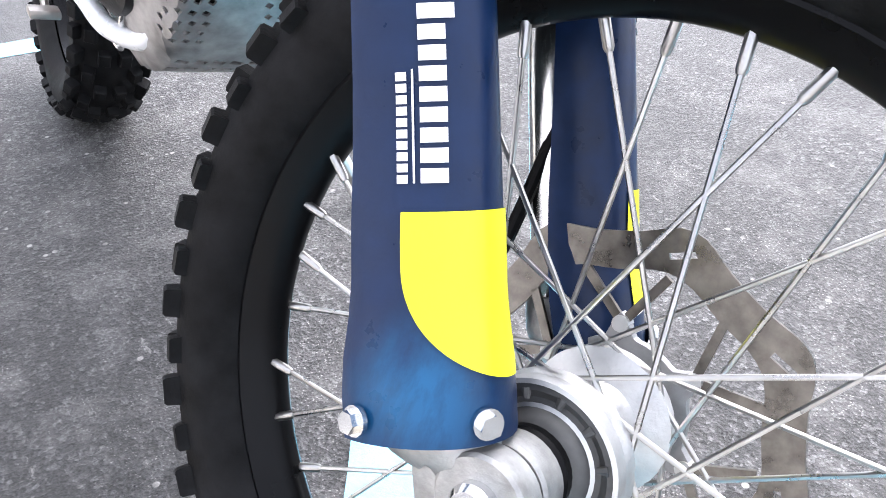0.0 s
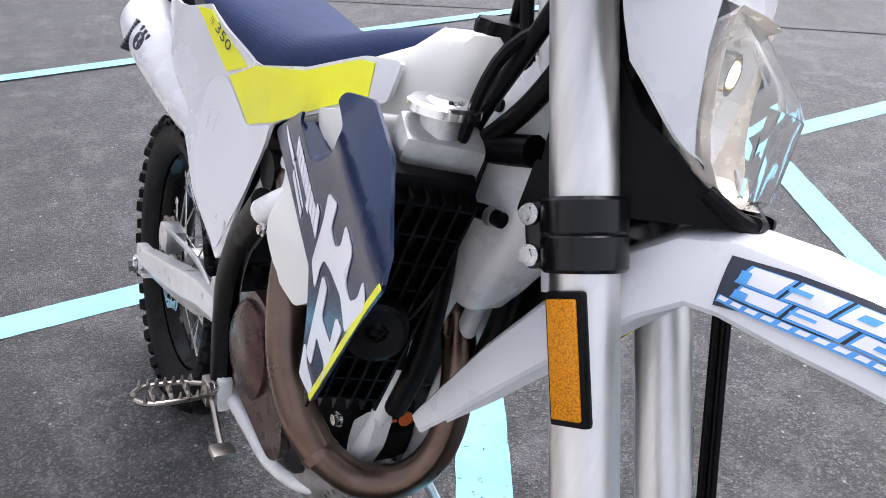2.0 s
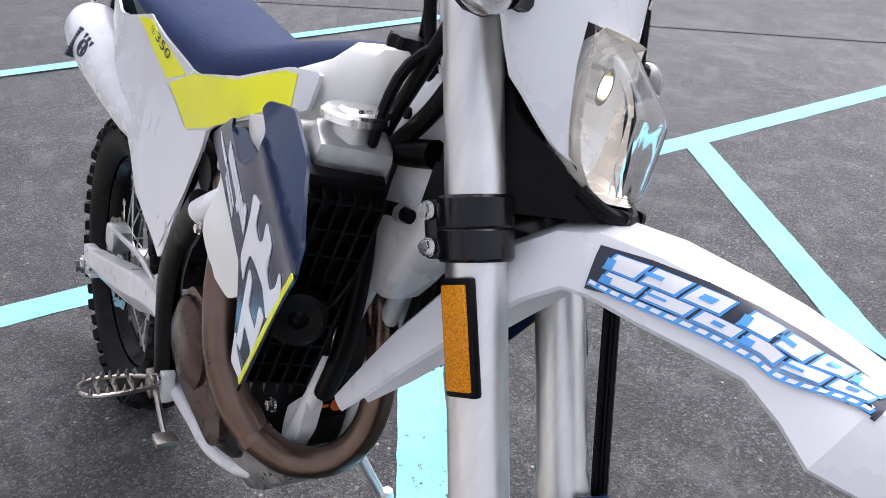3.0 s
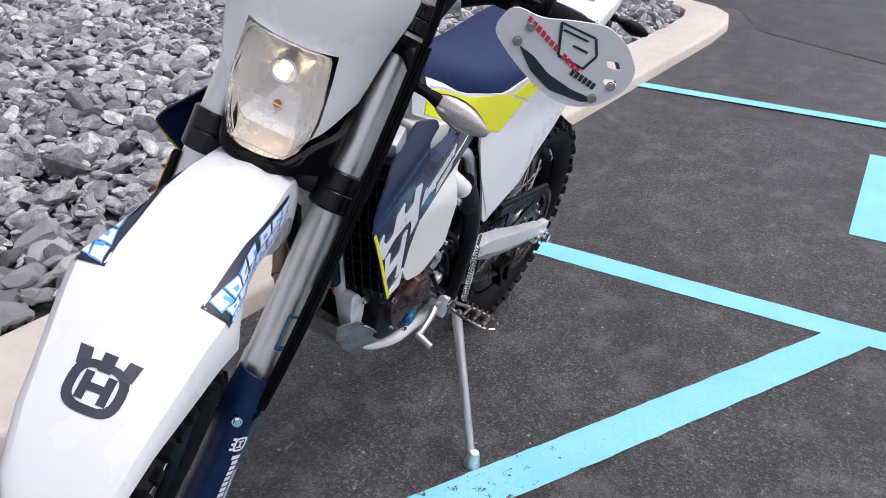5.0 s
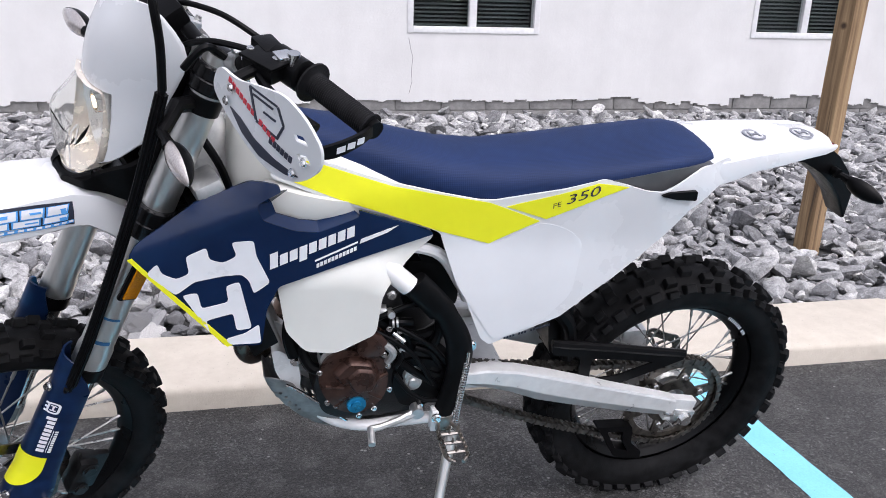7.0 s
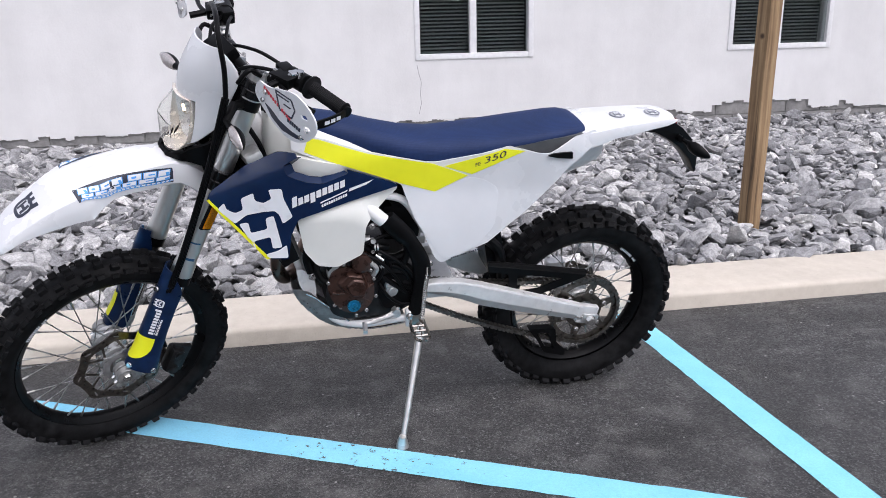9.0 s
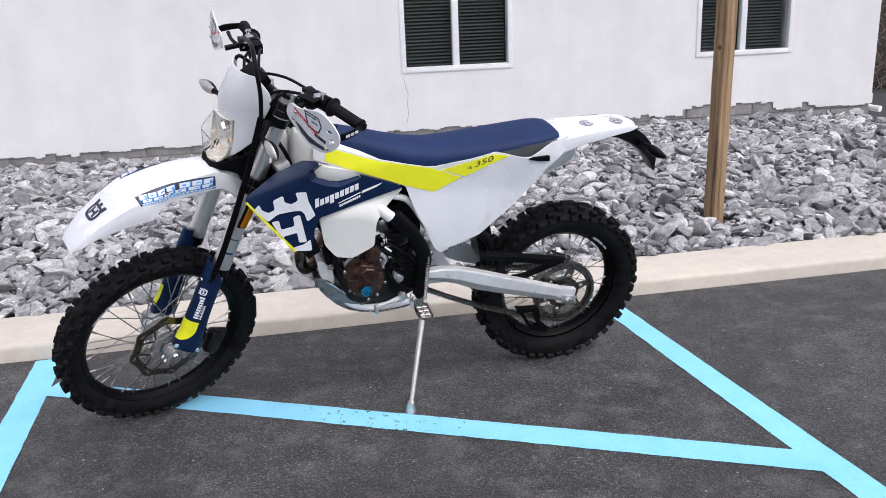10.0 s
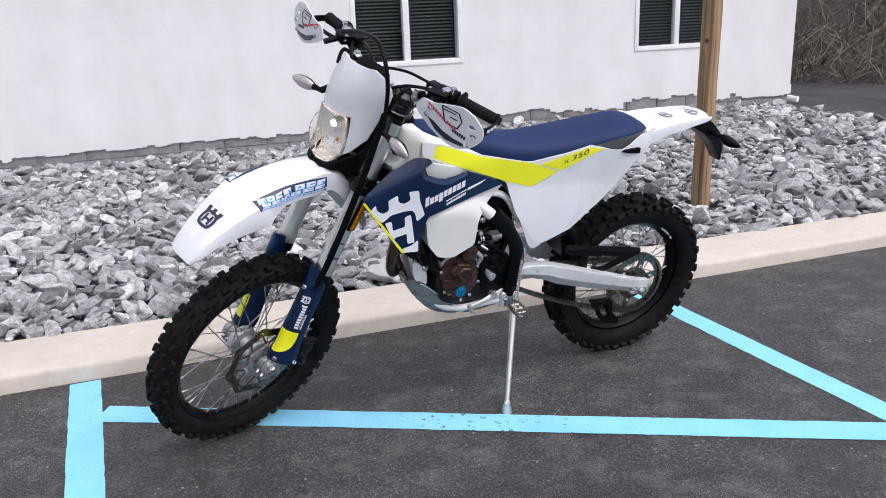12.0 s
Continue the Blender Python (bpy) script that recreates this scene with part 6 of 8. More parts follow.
tube(bm, [(0.86, 0.145, 0.41), (0.80, 0.152, 0.40), (0.765, 0.155, 0.392), (0.745, 0.156, 0.388)], 0.005, 8)
box(bm, 0.728, 0.758, 0.142, 0.176, 0.386, 0.397, bev=0.003)
body("brake_pedal", bm, STEEL, "rear brake pedal")
bm = bmesh.new()
box(bm, 1.40, 1.47, 0.055, 0.10, 0.40, 0.455, bev=0.012)
tube(bm, [(1.42, 0.095, 0.455), (1.30, 0.115, 0.50), (1.1, 0.115, 0.53), (0.95, 0.12, 0.52)], 0.005, 8)
rod(bm, (0.93, 0.115, 0.57), (0.93, 0.115, 0.68), 0.016, 14)
box(bm, 0.90, 0.96, 0.10, 0.135, 0.545, 0.575, bev=0.008)
body("rear_brake", bm, CASTALU, "rear brake caliper and hose")
bm = bmesh.new()
rod(bm, (1.00, 0.0, 0.86), (1.03, 0.0, 0.62), 0.026, 16)
pts = [Vector((0.995, 0, 0.86)).lerp(Vector((1.03, 0, 0.63)), k / 72) + Vector((math.cos(k * math.pi / 4) * 0.042, math.sin(k * math.pi / 4) * 0.042, 0)) for k in range(73)]
tube(bm, pts, 0.006, 6, 0)
rod(bm, (1.0, 0.07, 0.84), (1.0, 0.07, 0.72), 0.024, 14)
body("rear_shock", bm, BLACK, "black rear shock absorber")
bm = bmesh.new()
sheet(bm, corners([(1.06, 0.86), (1.11, 0.66), (1.14, 0.50), (1.20, 0.46), (1.19, 0.56), (1.16, 0.70), (1.18, 0.86)], 0.02), lambda x, z: -0.055, 0.11, 0)
box(bm, 0.98, 1.20, -0.06, 0.06, 0.80, 0.92, bev=0.02)
tube(bm, [(1.09, -0.06, 0.66), (1.16, -0.07, 0.60), (1.18, -0.07, 0.50)], 0.018, 10)
body("inner_mudguard", bm, BLACK, "black inner mudguard and airbox")


# ---- fork, guards, clamps ----
FY = 0.0985
for s in (-1, 1):
    y = s * FY
    bm = bmesh.new()
    tube(bm, [fork(0.338, 0, y), fork(0.340, 0, y), fork(0.373, 0, y), fork(0.383, 0, y), fork(0.63, 0, y)], [0.0255, 0.031, 0.031, 0.0285, 0.0285], 36, 0)
    tube(bm, [fork(0.63, 0, y), fork(0.96, 0, y)], [0.0285, 0.027], 36, 0)
    leg = front("fork_leg", bm, ALU, "brushed aluminium upper fork tube", 40)
    bm = bmesh.new()
    tube(bm, [fork(0.02, 0, y), fork(0.36, 0, y)], 0.024, 24, 0)
    part("slider", bm, CHROME, leg, "polished inner fork tube")
    bm = bmesh.new()
    tube(bm, [fork(0.310, 0, y), fork(0.312, 0, y), fork(0.337, 0, y), fork(0.339, 0, y)], [0.026, 0.0315, 0.0315, 0.027], 28, 0)
    part("dust_seal", bm, BLACK, leg, "black dust seal")
    bm = bmesh.new()
    tube(bm, [fork(0.955, 0, y), fork(0.965, 0, y), fork(0.972, 0, y)], [0.024, 0.024, 0.012], 20, 0)
    part("fork_cap", bm, GLOSSBLACK, leg, "black fork cap")
    # axle lug: leg foot, clamp boss with a slit and two pinch bolts
    bm = bmesh.new()
    foot = FW + Vector((0, y, 0))
    tube(bm, [fork(0.05, 0, y), fork(0.02, 0.002, y), foot + Vector((0.030, 0, 0.012)), foot + Vector((0.020, 0, -0.006))], [0.0265, 0.0285, 0.026, 0.016], 22, 4)
    for y0, y1 in ((-0.024, -0.002), (0.001, 0.022)):
        lathe(bm, [(0.014, y0), (0.0255, y0), (0.0275, y0 + 0.002), (0.0275, y1 - 0.002), (0.0255, y1), (0.014, y1)], 32, Matrix.Translation(foot), closed=True)
    box(bm, -0.010, 0.034, -0.018, 0.018, -0.022, 0.016, Matrix.Translation(foot + Vector((0.012, 0, 0.0))) @ Matrix.Rotation(RAKE, 4, "Y"), 0.007)
    box(bm, -0.018, 0.014, -0.020, -0.002, -0.040, -0.018, Matrix.Translation(foot) @ Matrix.Rotation(RAKE, 4, "Y"), 0.004)
    box(bm, -0.018, 0.014, 0.001, 0.019, -0.040, -0.018, Matrix.Translation(foot) @ Matrix.Rotation(RAKE, 4, "Y"), 0.004)
    lug = front("axle_lug", bm, LUGALU, "cast aluminium axle clamp")
    bolts(lug, [(foot + Vector((-0.026, dy, -0.012)), (-0.9, 0, -0.35), 0.0055, 0.010) for dy in (-0.012, 0.010)], name="pinch_bolt")
    bm = bmesh.new()
    lathe(bm, [(0.0, s * 0.032), (0.011, s * 0.032), (0.014, s * 0.028), (0.014, s * -0.02), (0.0, s * -0.02)], 6 if s < 0 else 28, Matrix.Translation(FW + Vector((0, y, 0))))
    part("axle_nut", bm, CHROME, lug, "bright axle end and pinch bolts")


def guard_ring(u, s, r_add=0.0):
    """One cross-section of the fork guard: wraps the front and the outer side of the leg."""
    w = lerp([(-0.035, 0.046), (0.04, 0.045), (0.10, 0.037), (0.20, 0.0335), (0.37, 0.034)], u) + r_add
    fwd = lerp([(-0.035, 0.064), (0.03, 0.062), (0.10, 0.057), (0.385, 0.054)], u) + r_add
    a0, a1 = lerp([(-0.035, -70), (0.10, -84), (0.31, -76), (0.367, -54)], u), lerp([(-0.035, 104), (0.06, 112), (0.13, 108), (0.18, 104), (0.30, 100), (0.345, 62), (0.367, 46)], u)
    return w, fwd, a0, a1


def guard_point(u, ang, s, add=0.0):
    w, fwd, a0, a1 = guard_ring(u + 0.02, s, add)
    # ang 0: straight ahead, 90: outwards
    a = radians(ang)
    c = math.cos(a)
    v = (fwd if c > 0 else w * 0.9) * c
    return fork(u + 0.012, v, s * (FY + w * math.sin(a)))


for s in (-1, 1):
    bm = bmesh.new()
    us = [-0.002, 0.004, 0.010, 0.015, 0.02, 0.04, 0.06, 0.08, 0.11, 0.14, 0.18, 0.22, 0.26, 0.28, 0.300, 0.322, 0.340, 0.352]
    rows_o, rows_i = [], []
    for u in us:
        _, _, a0, a1 = guard_ring(u + 0.02, s)
        ang = [a0 + (a1 - a0) * k / 18 for k in range(19)]
        cut = [u - (0.010 * (k / 18) ** 2 if u > 0.34 else 0.0) for k in range(19)]
        rows_o.append([bm.verts.new(guard_point(q, a, s)) for q, a in zip(cut, ang)])
        rows_i.append([bm.verts.new(guard_point(q, a, s, -0.0035)) for q, a in zip(cut, ang)])
    for rows, flip in ((rows_o, 0), (rows_i, 1)):
        for a, b in zip(rows, rows[1:]):
            for k in range(18):
                bm.faces.new((a[k], a[k + 1], b[k + 1], b[k]))
    for a, b in ((rows_o[0], rows_i[0]), (rows_o[-1], rows_i[-1])):
        for k in range(18):
            bm.faces.new((a[k], a[k + 1], b[k + 1], b[k]))
    for k in (0, 18):
        for i in range(len(us) - 1):
            bm.faces.new((rows_o[i][k], rows_o[i + 1][k], rows_i[i + 1][k], rows_i[i][k]))
    guard = front("fork_guard", bm, NAVYM if s < 0 else stressed_navy([guard_point(0.022, 62, 1), guard_point(0.316, 46, 1)]), "scuffed navy plastic fork guard", 50)

    def patch(bm, cells, add):
        """A thin decal on the guard; cells are rows of (u, first angle, last angle)."""
        rows = [[bm.verts.new(guard_point(u - 0.02, a0 + (a1 - a0) * k / 10, s, add)) for k in range(11)] for u, a0, a1 in cells]
        for a, b in zip(rows, rows[1:]):
            for k in range(10):
                bm.faces.new((a[k], a[k + 1], b[k + 1], b[k]))

    bm = bmesh.new()
    patch(bm, [(0.136, -16, 68), (0.120, -17, 68.5)] + [(0.106 - 0.0565 * math.sin(k * math.pi / 40), -18 + 0.3 * k, -12 + 80.5 * math.cos(k * math.pi / 40)) for k in range(20)], 0.0012)
    part("yellow_patch", bm, YELLOW, guard, "fluorescent yellow patch", smooth=50)
    marks = [[(0.150 + 0.0098 * (8 - k), 41 if k else 35, 57), (0.1572 + 0.0098 * (8 - k), 41 if k else 35, 57)] for k in range(9)]
    marks.append([(0.150, 60, 61.2), (0.205, 60, 61.2)])
    marks += [[(0.150 + 0.0055 * k, 64, 70), (0.1542 + 0.0055 * k, 64, 70)] for k in range(10)]
    for cells in marks:
        bm = bmesh.new()
        patch(bm, cells, 0.0012)
        part("print_bar", bm, DECALWHITE, guard, smooth=50)
    def printed(name, shape, hole, parent, label=""):
        """A flat print on the guard, drawn in (up, degrees round)."""
        bm = bmesh.new()
        flat_pt = lambda p: bm.verts.new(guard_point(p[0] - 0.02, p[1] / 0.0006, s, 0.0012))
        if hole:
            vo, vi = [flat_pt(p) for p in shape], [flat_pt(p) for p in hole]
            for k in range(len(vo)):
                bm.faces.new((vo[k], vo[(k + 1) % len(vo)], vi[(k + 1) % len(vo)], vi[k]))
        else:
            bm.faces.new([flat_pt(p) for p in shape])
        return part(name, bm, DECALWHITE, parent, label, smooth=50)

    c0, c1, c2 = 0.2555, 0.0246, 0.0006
    ring = lambda h, w, r: corners([(c0 - h, c1 - w), (c0 + h, c1 - w), (c0 + h, c1 + w), (c0 - h, c1 + w)], r, 5)
    emblem_ring = printed("emblem", ring(0.0125, 0.0090, 0.0070), ring(0.0090, 0.0058, 0.0042), guard, "white ring emblem")
    for u0, u1, w0, w1 in ((-0.0065, -0.0038, -0.0042, 0.0042), (0.0038, 0.0065, -0.0042, 0.0042), (-0.0040, 0.0040, -0.0014, 0.0014)):
        printed("emblem_mark", [(c0 + u0, c1 + w0), (c0 + u1, c1 + w0), (c0 + u1, c1 + w1), (c0 + u0, c1 + w1)], None, emblem_ring)
    for u0 in (-0.0110, -0.0022, 0.0066):
        printed("emblem_tooth", [(c0 + u0, c1 - 0.0130), (c0 + u0 + 0.0044, c1 - 0.0130), (c0 + u0 + 0.0044, c1 - 0.0080), (c0 + u0, c1 - 0.0080)], None, emblem_ring)
    spots = [(guard_point(0.010, 92, s, 0.001), (0.2, s, 0), 0.0062, 0.008), (guard_point(0.010, 22, s, 0.001), (-0.75, s * 0.6, 0.3), 0.0062, 0.008)]
    if s < 0:
        spots.append((guard_point(0.275, 8, s, 0.002), (-0.8, s * 0.3, 0.3), 0.006, 0.008))
    bolts(guard, spots, name="guard_bolt")
    if s > 0:
        bm = bmesh.new()
        rnd = random.Random(4)
        for k in range(160):
            u, a = rnd.uniform(0.304, 0.330), rnd.uniform(4, 48)
            patch(bm, [(u, a, a + rnd.uniform(1.5, 4)), (u + rnd.uniform(0.001, 0.003), a, a + rnd.uniform(1.5, 4))], 0.0008)
        part("scuff", bm, simple("scraped_plastic", (0.05, 0.09, 0.14), 0.7, var=0.3, scale=300), guard, "rough scraped spot", smooth=0)

# clamps with their bolts
for name, u0, u1, v0 in (("lower_triple_clamp", 0.626, 0.686, 0.0), ("upper_triple_clamp", 0.900, 0.945, 0.0)):
    bm = bmesh.new()
    for s in (-1, 1):
        y = s * FY
        tube(bm, [fork(u0, 0, y), fork(u0 + 0.003, 0, y), fork((u0 + u1) / 2 - 0.002, 0, y), fork((u0 + u1) / 2, 0, y), fork((u0 + u1) / 2 + 0.002, 0, y), fork(u1 - 0.003, 0, y), fork(u1, 0, y)], [0.033, 0.0355, 0.0355, 0.034, 0.0355, 0.0355, 0.033], 32, 0)
        m = Matrix.Translation(fork((u0 + u1) / 2, -0.036, y)) @ Matrix.Rotation(RAKE, 4, "Y")
        box(bm, -0.014, 0.010, -0.016, 0.016, -(u1 - u0) * 0.46, (u1 - u0) * 0.46, m, 0.004)
    m = Matrix.Translation(fork((u0 + u1) / 2, -0.012, 0)) @ Matrix.Rotation(RAKE, 4, "Y")
    box(bm, -0.026, 0.040, -0.09, 0.09, -(u1 - u0) * 0.36, (u1 - u0) * 0.36, m, 0.008)
    cl = front(name, bm, GLOSSBLACK, "black anodised fork clamp")
    bolts(cl, [(fork(u0 + (u1 - u0) * t, -0.040, s * (FY + 0.016)), (0.15, s, 0), 0.0068, 0.009) for s in (-1, 1) for t in (0.22, 0.78)], name="clamp_bolt")

# amber reflectors on the upper tubes
for s in (-1, 1):
    m = Matrix.Translation(fork(0.560, 0.0, s * (FY + 0.030))) @ Matrix.Rotation(RAKE, 4, "Y") @ Matrix.Rotation(s * radians(-12), 4, "Z")
    bm = bmesh.new()
    box(bm, -0.018, 0.018, -0.005, 0.005, -0.053, 0.053, m, 0.004)
    rf_ = front("fork_reflector", bm, BLACK, "amber reflector in a black holder")
    bm = bmesh.new()
    box(bm, -0.0135, 0.0135, s * 0.006 - 0.0025, s * 0.006 + 0.0025, -0.047, 0.047, m, 0.002)
    part("reflector_lens", bm, AMBER, rf_, "amber prismatic reflector")

# sticker on the left leg
bm = bmesh.new()
for u0, u1, a0, a1 in ((0.40, 0.408, 20, 100), (0.455, 0.460, 20, 100), (0.408, 0.455, 20, 26)):
    rows = [[bm.verts.new(fork(u, 0.0295 * math.cos(radians(a0 + (a1 - a0) * k / 8)), -(FY + 0.0295 * math.sin(radians(a0 + (a1 - a0) * k / 8))))) for k in range(9)] for u in (u0, u1)]
    for k in range(8):
        bm.faces.new((rows[0][k], rows[0][k + 1], rows[1][k + 1], rows[1][k]))
front("fork_sticker", bm, simple("blue_sticker", (0.03, 0.12, 0.25), 0.4), "blue outlined sticker on the fork", 40)


# ---- front fender ----
FEND = [(-0.280, 0.836, 0.046, 0.008), (-0.264, 0.855, 0.060, 0.012), (-0.215, 0.893, 0.073, 0.026), (-0.162, 0.928, 0.085, 0.047), (-0.110, 0.954, 0.096, 0.064), (-0.068, 0.971, 0.105, 0.075), (-0.030, 0.981, 0.091, 0.066), (0.012, 0.990, 0.079, 0.059), (0.06, 0.996, 0.075, 0.064), (0.12, 1.000, 0.072, 0.069), (0.18, 0.996, 0.066, 0.066), (0.225, 0.979, 0.068, 0.06), (0.27, 0.940, 0.070, 0.060), (0.31, 0.878, 0.069, 0.054), (0.355, 0.800, 0.060, 0.044), (0.385, 0.738, 0.046, 0.032), (0.410, 0.688, 0.026, 0.020)]
FPROF = [(-1.0, -1.0), (-0.965, -0.72), (-0.915, -0.44), (-0.82, -0.19), (-0.57, -0.07), (-0.30, -0.035), (0.0, 0.02), (0.30, -0.035), (0.57, -0.07), (0.82, -0.19), (0.915, -0.44), (0.965, -0.72), (1.0, -1.0)]


def fender_frame(q):
    k = min(int(q), len(FEND) - 2)
    t = q - k
    a, b = FEND[k], FEND[k + 1]
    return [a[j] + (b[j] - a[j]) * t for j in range(4)]


def fender_point(q, a, b, lift=0.0):
    """A spot of the fender: q along it, a across, b down its side."""
    x, z, hw, drop = fender_frame(q)
    x2, z2, _, _ = fender_frame(min(q + 0.5, len(FEND) - 1.001))
    x1, z1, _, _ = fender_frame(max(q - 0.5, 0))
    d = Vector((x2 - x1, 0, z2 - z1)).normalized()
    n = Vector((-d.z, 0, d.x))
    mid = lerp([(-0.28, 0.006), (-0.187, 0.016), (-0.07, 0.023), (0.01, 0.021), (0.2, 0.011)], x)
    return Vector((x, mid + a * (hw + lift), z)) + n * (b * drop + lift * 0.6)


bm = bmesh.new()
secs = []
for q in range(len(FEND)):
    q = min(q, len(FEND) - 1.001)
    outer = [fender_point(q, a, b) for a, b in FPROF]
    inner = [fender_point(q, a * 0.95, b) - (fender_point(q, 0, 0.0) - fender_point(q, 0, -0.05)).normalized() * 0.004 for a, b in reversed(FPROF)]
    secs.append(outer + inner)
loft(bm, secs)
fender = front("front_fender", bm, WHITE, "glossy white front fender with stickers", 26)


def profile_b(a):
    return lerp([(p[0], p[1]) for p in FPROF if p[0] >= 0], abs(a))


def fender_decal(bm, quads, side, lift):
    """Flat sticker shapes; each quad is four corners (q, t): along the fender and across its flank."""
    for quad in quads:
        grid = []
        for i in range(7):
            row = []
            for j in range(5):
                u, v = i / 6, j / 4
                q = (quad[0][0] * (1 - u) + quad[1][0] * u) * (1 - v) + (quad[3][0] * (1 - u) + quad[2][0] * u) * v
                t = (quad[0][1] * (1 - u) + quad[1][1] * u) * (1 - v) + (quad[3][1] * (1 - u) + quad[2][1] * u) * v
                # t 0: lower rim of the flank, 1: shoulder of the top
                k = (1 - t) * 6
                ps = [p for p in FPROF if p[0] >= 0][::-1]
                kk = min(int(t * (len(ps) - 1)), len(ps) - 2)
                f = t * (len(ps) - 1) - kk
                a = ps[kk][0] + (ps[kk + 1][0] - ps[kk][0]) * f
                b = ps[kk][1] + (ps[kk + 1][1] - ps[kk][1]) * f
                row.append(bm.verts.new(fender_point(q, side * a, b, lift)))
            grid.append(row)
        for i in range(6):
            for j in range(4):
                bm.faces.new((grid[i][j], grid[i + 1][j], grid[i + 1][j + 1], grid[i][j + 1]))


def on_sticker(u, v):
    """Sticker place (0 to 1 along from the nose side, 0 to 1 up) to fender place."""
    low = lerp([(0.0, 0.43), (0.40, 0.10), (1.0, 0.04)], u)
    high = lerp([(0.0, 0.70), (0.40, 0.52), (1.0, 0.40)], u)
    return (4.85 + 5.30 * u) * (1 - v) + (4.85 + 5.15 * u) * v, low * (1 - v) + high * v


def sticker_quad(u0, u1, v0, v1, skew=0.0):
    return [on_sticker(u0, v0), on_sticker(u1, v0), on_sticker(u1 + skew, v1), on_sticker(u0 + skew, v1)]


for side in (-1, 1):
    bm = bmesh.new()
    fender_decal(bm, [sticker_quad(0, 1, 0, 1)], side, 0.0012)
    part("dealer_sticker", bm, PRINT, fender, "dark dealer sticker with blue and white bars", smooth=45)
    bm = bmesh.new()
    fender_decal(bm, [sticker_quad(0.012, 0.988, 0.05, 0.95)], side, 0.0017)
    part("sticker_field", bm, PRINT, fender, "dark sticker field", smooth=45)
    # names stand as bars: tall top line, second line, thin bottom line
    cells, at_u = [], 0.035
    for k in range(7):
        cells.append((at_u, at_u + 0.108, 0.56, 0.92))
        at_u += 0.108 + (0.062 if k == 3 else 0.020)
    cells += [(0.055 + 0.152 * k, 0.055 + 0.152 * k + 0.130, 0.27, 0.50) for k in range(6)]
    cells += [(0.030 + 0.046 * k, 0.030 + 0.046 * k + 0.036, 0.10, 0.19) for k in range(21)]
    for k, (u0, u1, v0, v1) in enumerate(cells):
        tall = v1 - v0 > 0.15
        lean = -0.02 * side * (v1 - v0) / 0.34
        bm = bmesh.new()
        fender_decal(bm, [sticker_quad(u0 - 0.006, u1 + 0.006, v0 - 0.030, v1 + 0.020, lean)], side, 0.0022)
        part("sticker_edge", bm, BLUEPRINT, fender, smooth=45)
        bm = bmesh.new()
        fender_decal(bm, [sticker_quad(u0 + 0.003, u1 - 0.003, v0 + 0.01, v1, lean)], side, 0.0027)
        part("sticker_bar", bm, DECALWHITE, fender, smooth=45)
        if tall:
            c, h = (u0 + u1) / 2, v1 - v0
            bm = bmesh.new()
            if k % 3 == 1:
                quad = sticker_quad(c - 0.020, c + 0.020, v0 + 0.32 * h, v1 - 0.32 * h, lean * 0.4)
            elif k % 3 == 0:
                quad = sticker_quad(c + 0.024, u1, v0, v0 + 0.62 * h, 0)
            else:
                quad = sticker_quad(c - 0.002, u1, v0 + 0.40 * h, v1 - 0.36 * h, 0)
            fender_decal(bm, [quad], side, 0.0032)
            part("sticker_notch", bm, BLUEPRINT, fender, smooth=45)

# dark emblem on the fender's top: a rounded ring, a crown of three teeth and a letter-like mark
def on_fender(x, y):
    x = -0.182 + (x + 0.166) * 0.86
    k = 0
    while k < len(FEND) - 2 and FEND[k + 1][0] < x:
        k += 1
    q = k + (x - FEND[k][0]) / (FEND[k + 1][0] - FEND[k][0])
    hw = fender_frame(q)[2]
    a = max(-0.8, min(0.8, (y + 0.004) / hw))
    return fender_point(q, a, profile_b(a), 0.0014)


bm = bmesh.new()
ring_o = corners([(-0.192, -0.030), (-0.192, 0.030), (-0.140, 0.030), (-0.140, -0.030)], 0.024, 6)
ring_i = corners([(-0.183, -0.020), (-0.183, 0.020), (-0.148, 0.020), (-0.148, -0.020)], 0.014, 6)
vo, vi = [bm.verts.new(on_fender(*p)) for p in ring_o], [bm.verts.new(on_fender(*p)) for p in ring_i]
for k in range(len(vo)):
    bm.faces.new((vo[k], vo[(k + 1) % len(vo)], vi[(k + 1) % len(vi)], vi[k]))
emblem = part("fender_emblem", bm, PRINT, fender, "dark ring emblem", smooth=45)
for name, shapes in (("emblem_mark", [[(-0.180, -0.016), (-0.180, -0.007), (-0.170, -0.007), (-0.170, 0.007), (-0.180, 0.007), (-0.180, 0.016), (-0.152, 0.016), (-0.152, 0.007), (-0.162, 0.007), (-0.162, -0.007), (-0.152, -0.007), (-0.152, -0.016)]]),
                     ("emblem_tooth", [[(-0.150, y0), (-0.150, y1), (-0.130, y1 + e), (-0.130, y0 + e)] for y0, y1, e in ((-0.029, -0.015, -0.004), (-0.007, 0.007, 0.0), (0.015, 0.029, 0.004))])):
    for shape in shapes:
        bm = bmesh.new()
        bm.faces.new([bm.verts.new(on_fender(*p)) for p in shape])
        part(name, bm, PRINT, emblem, smooth=45)


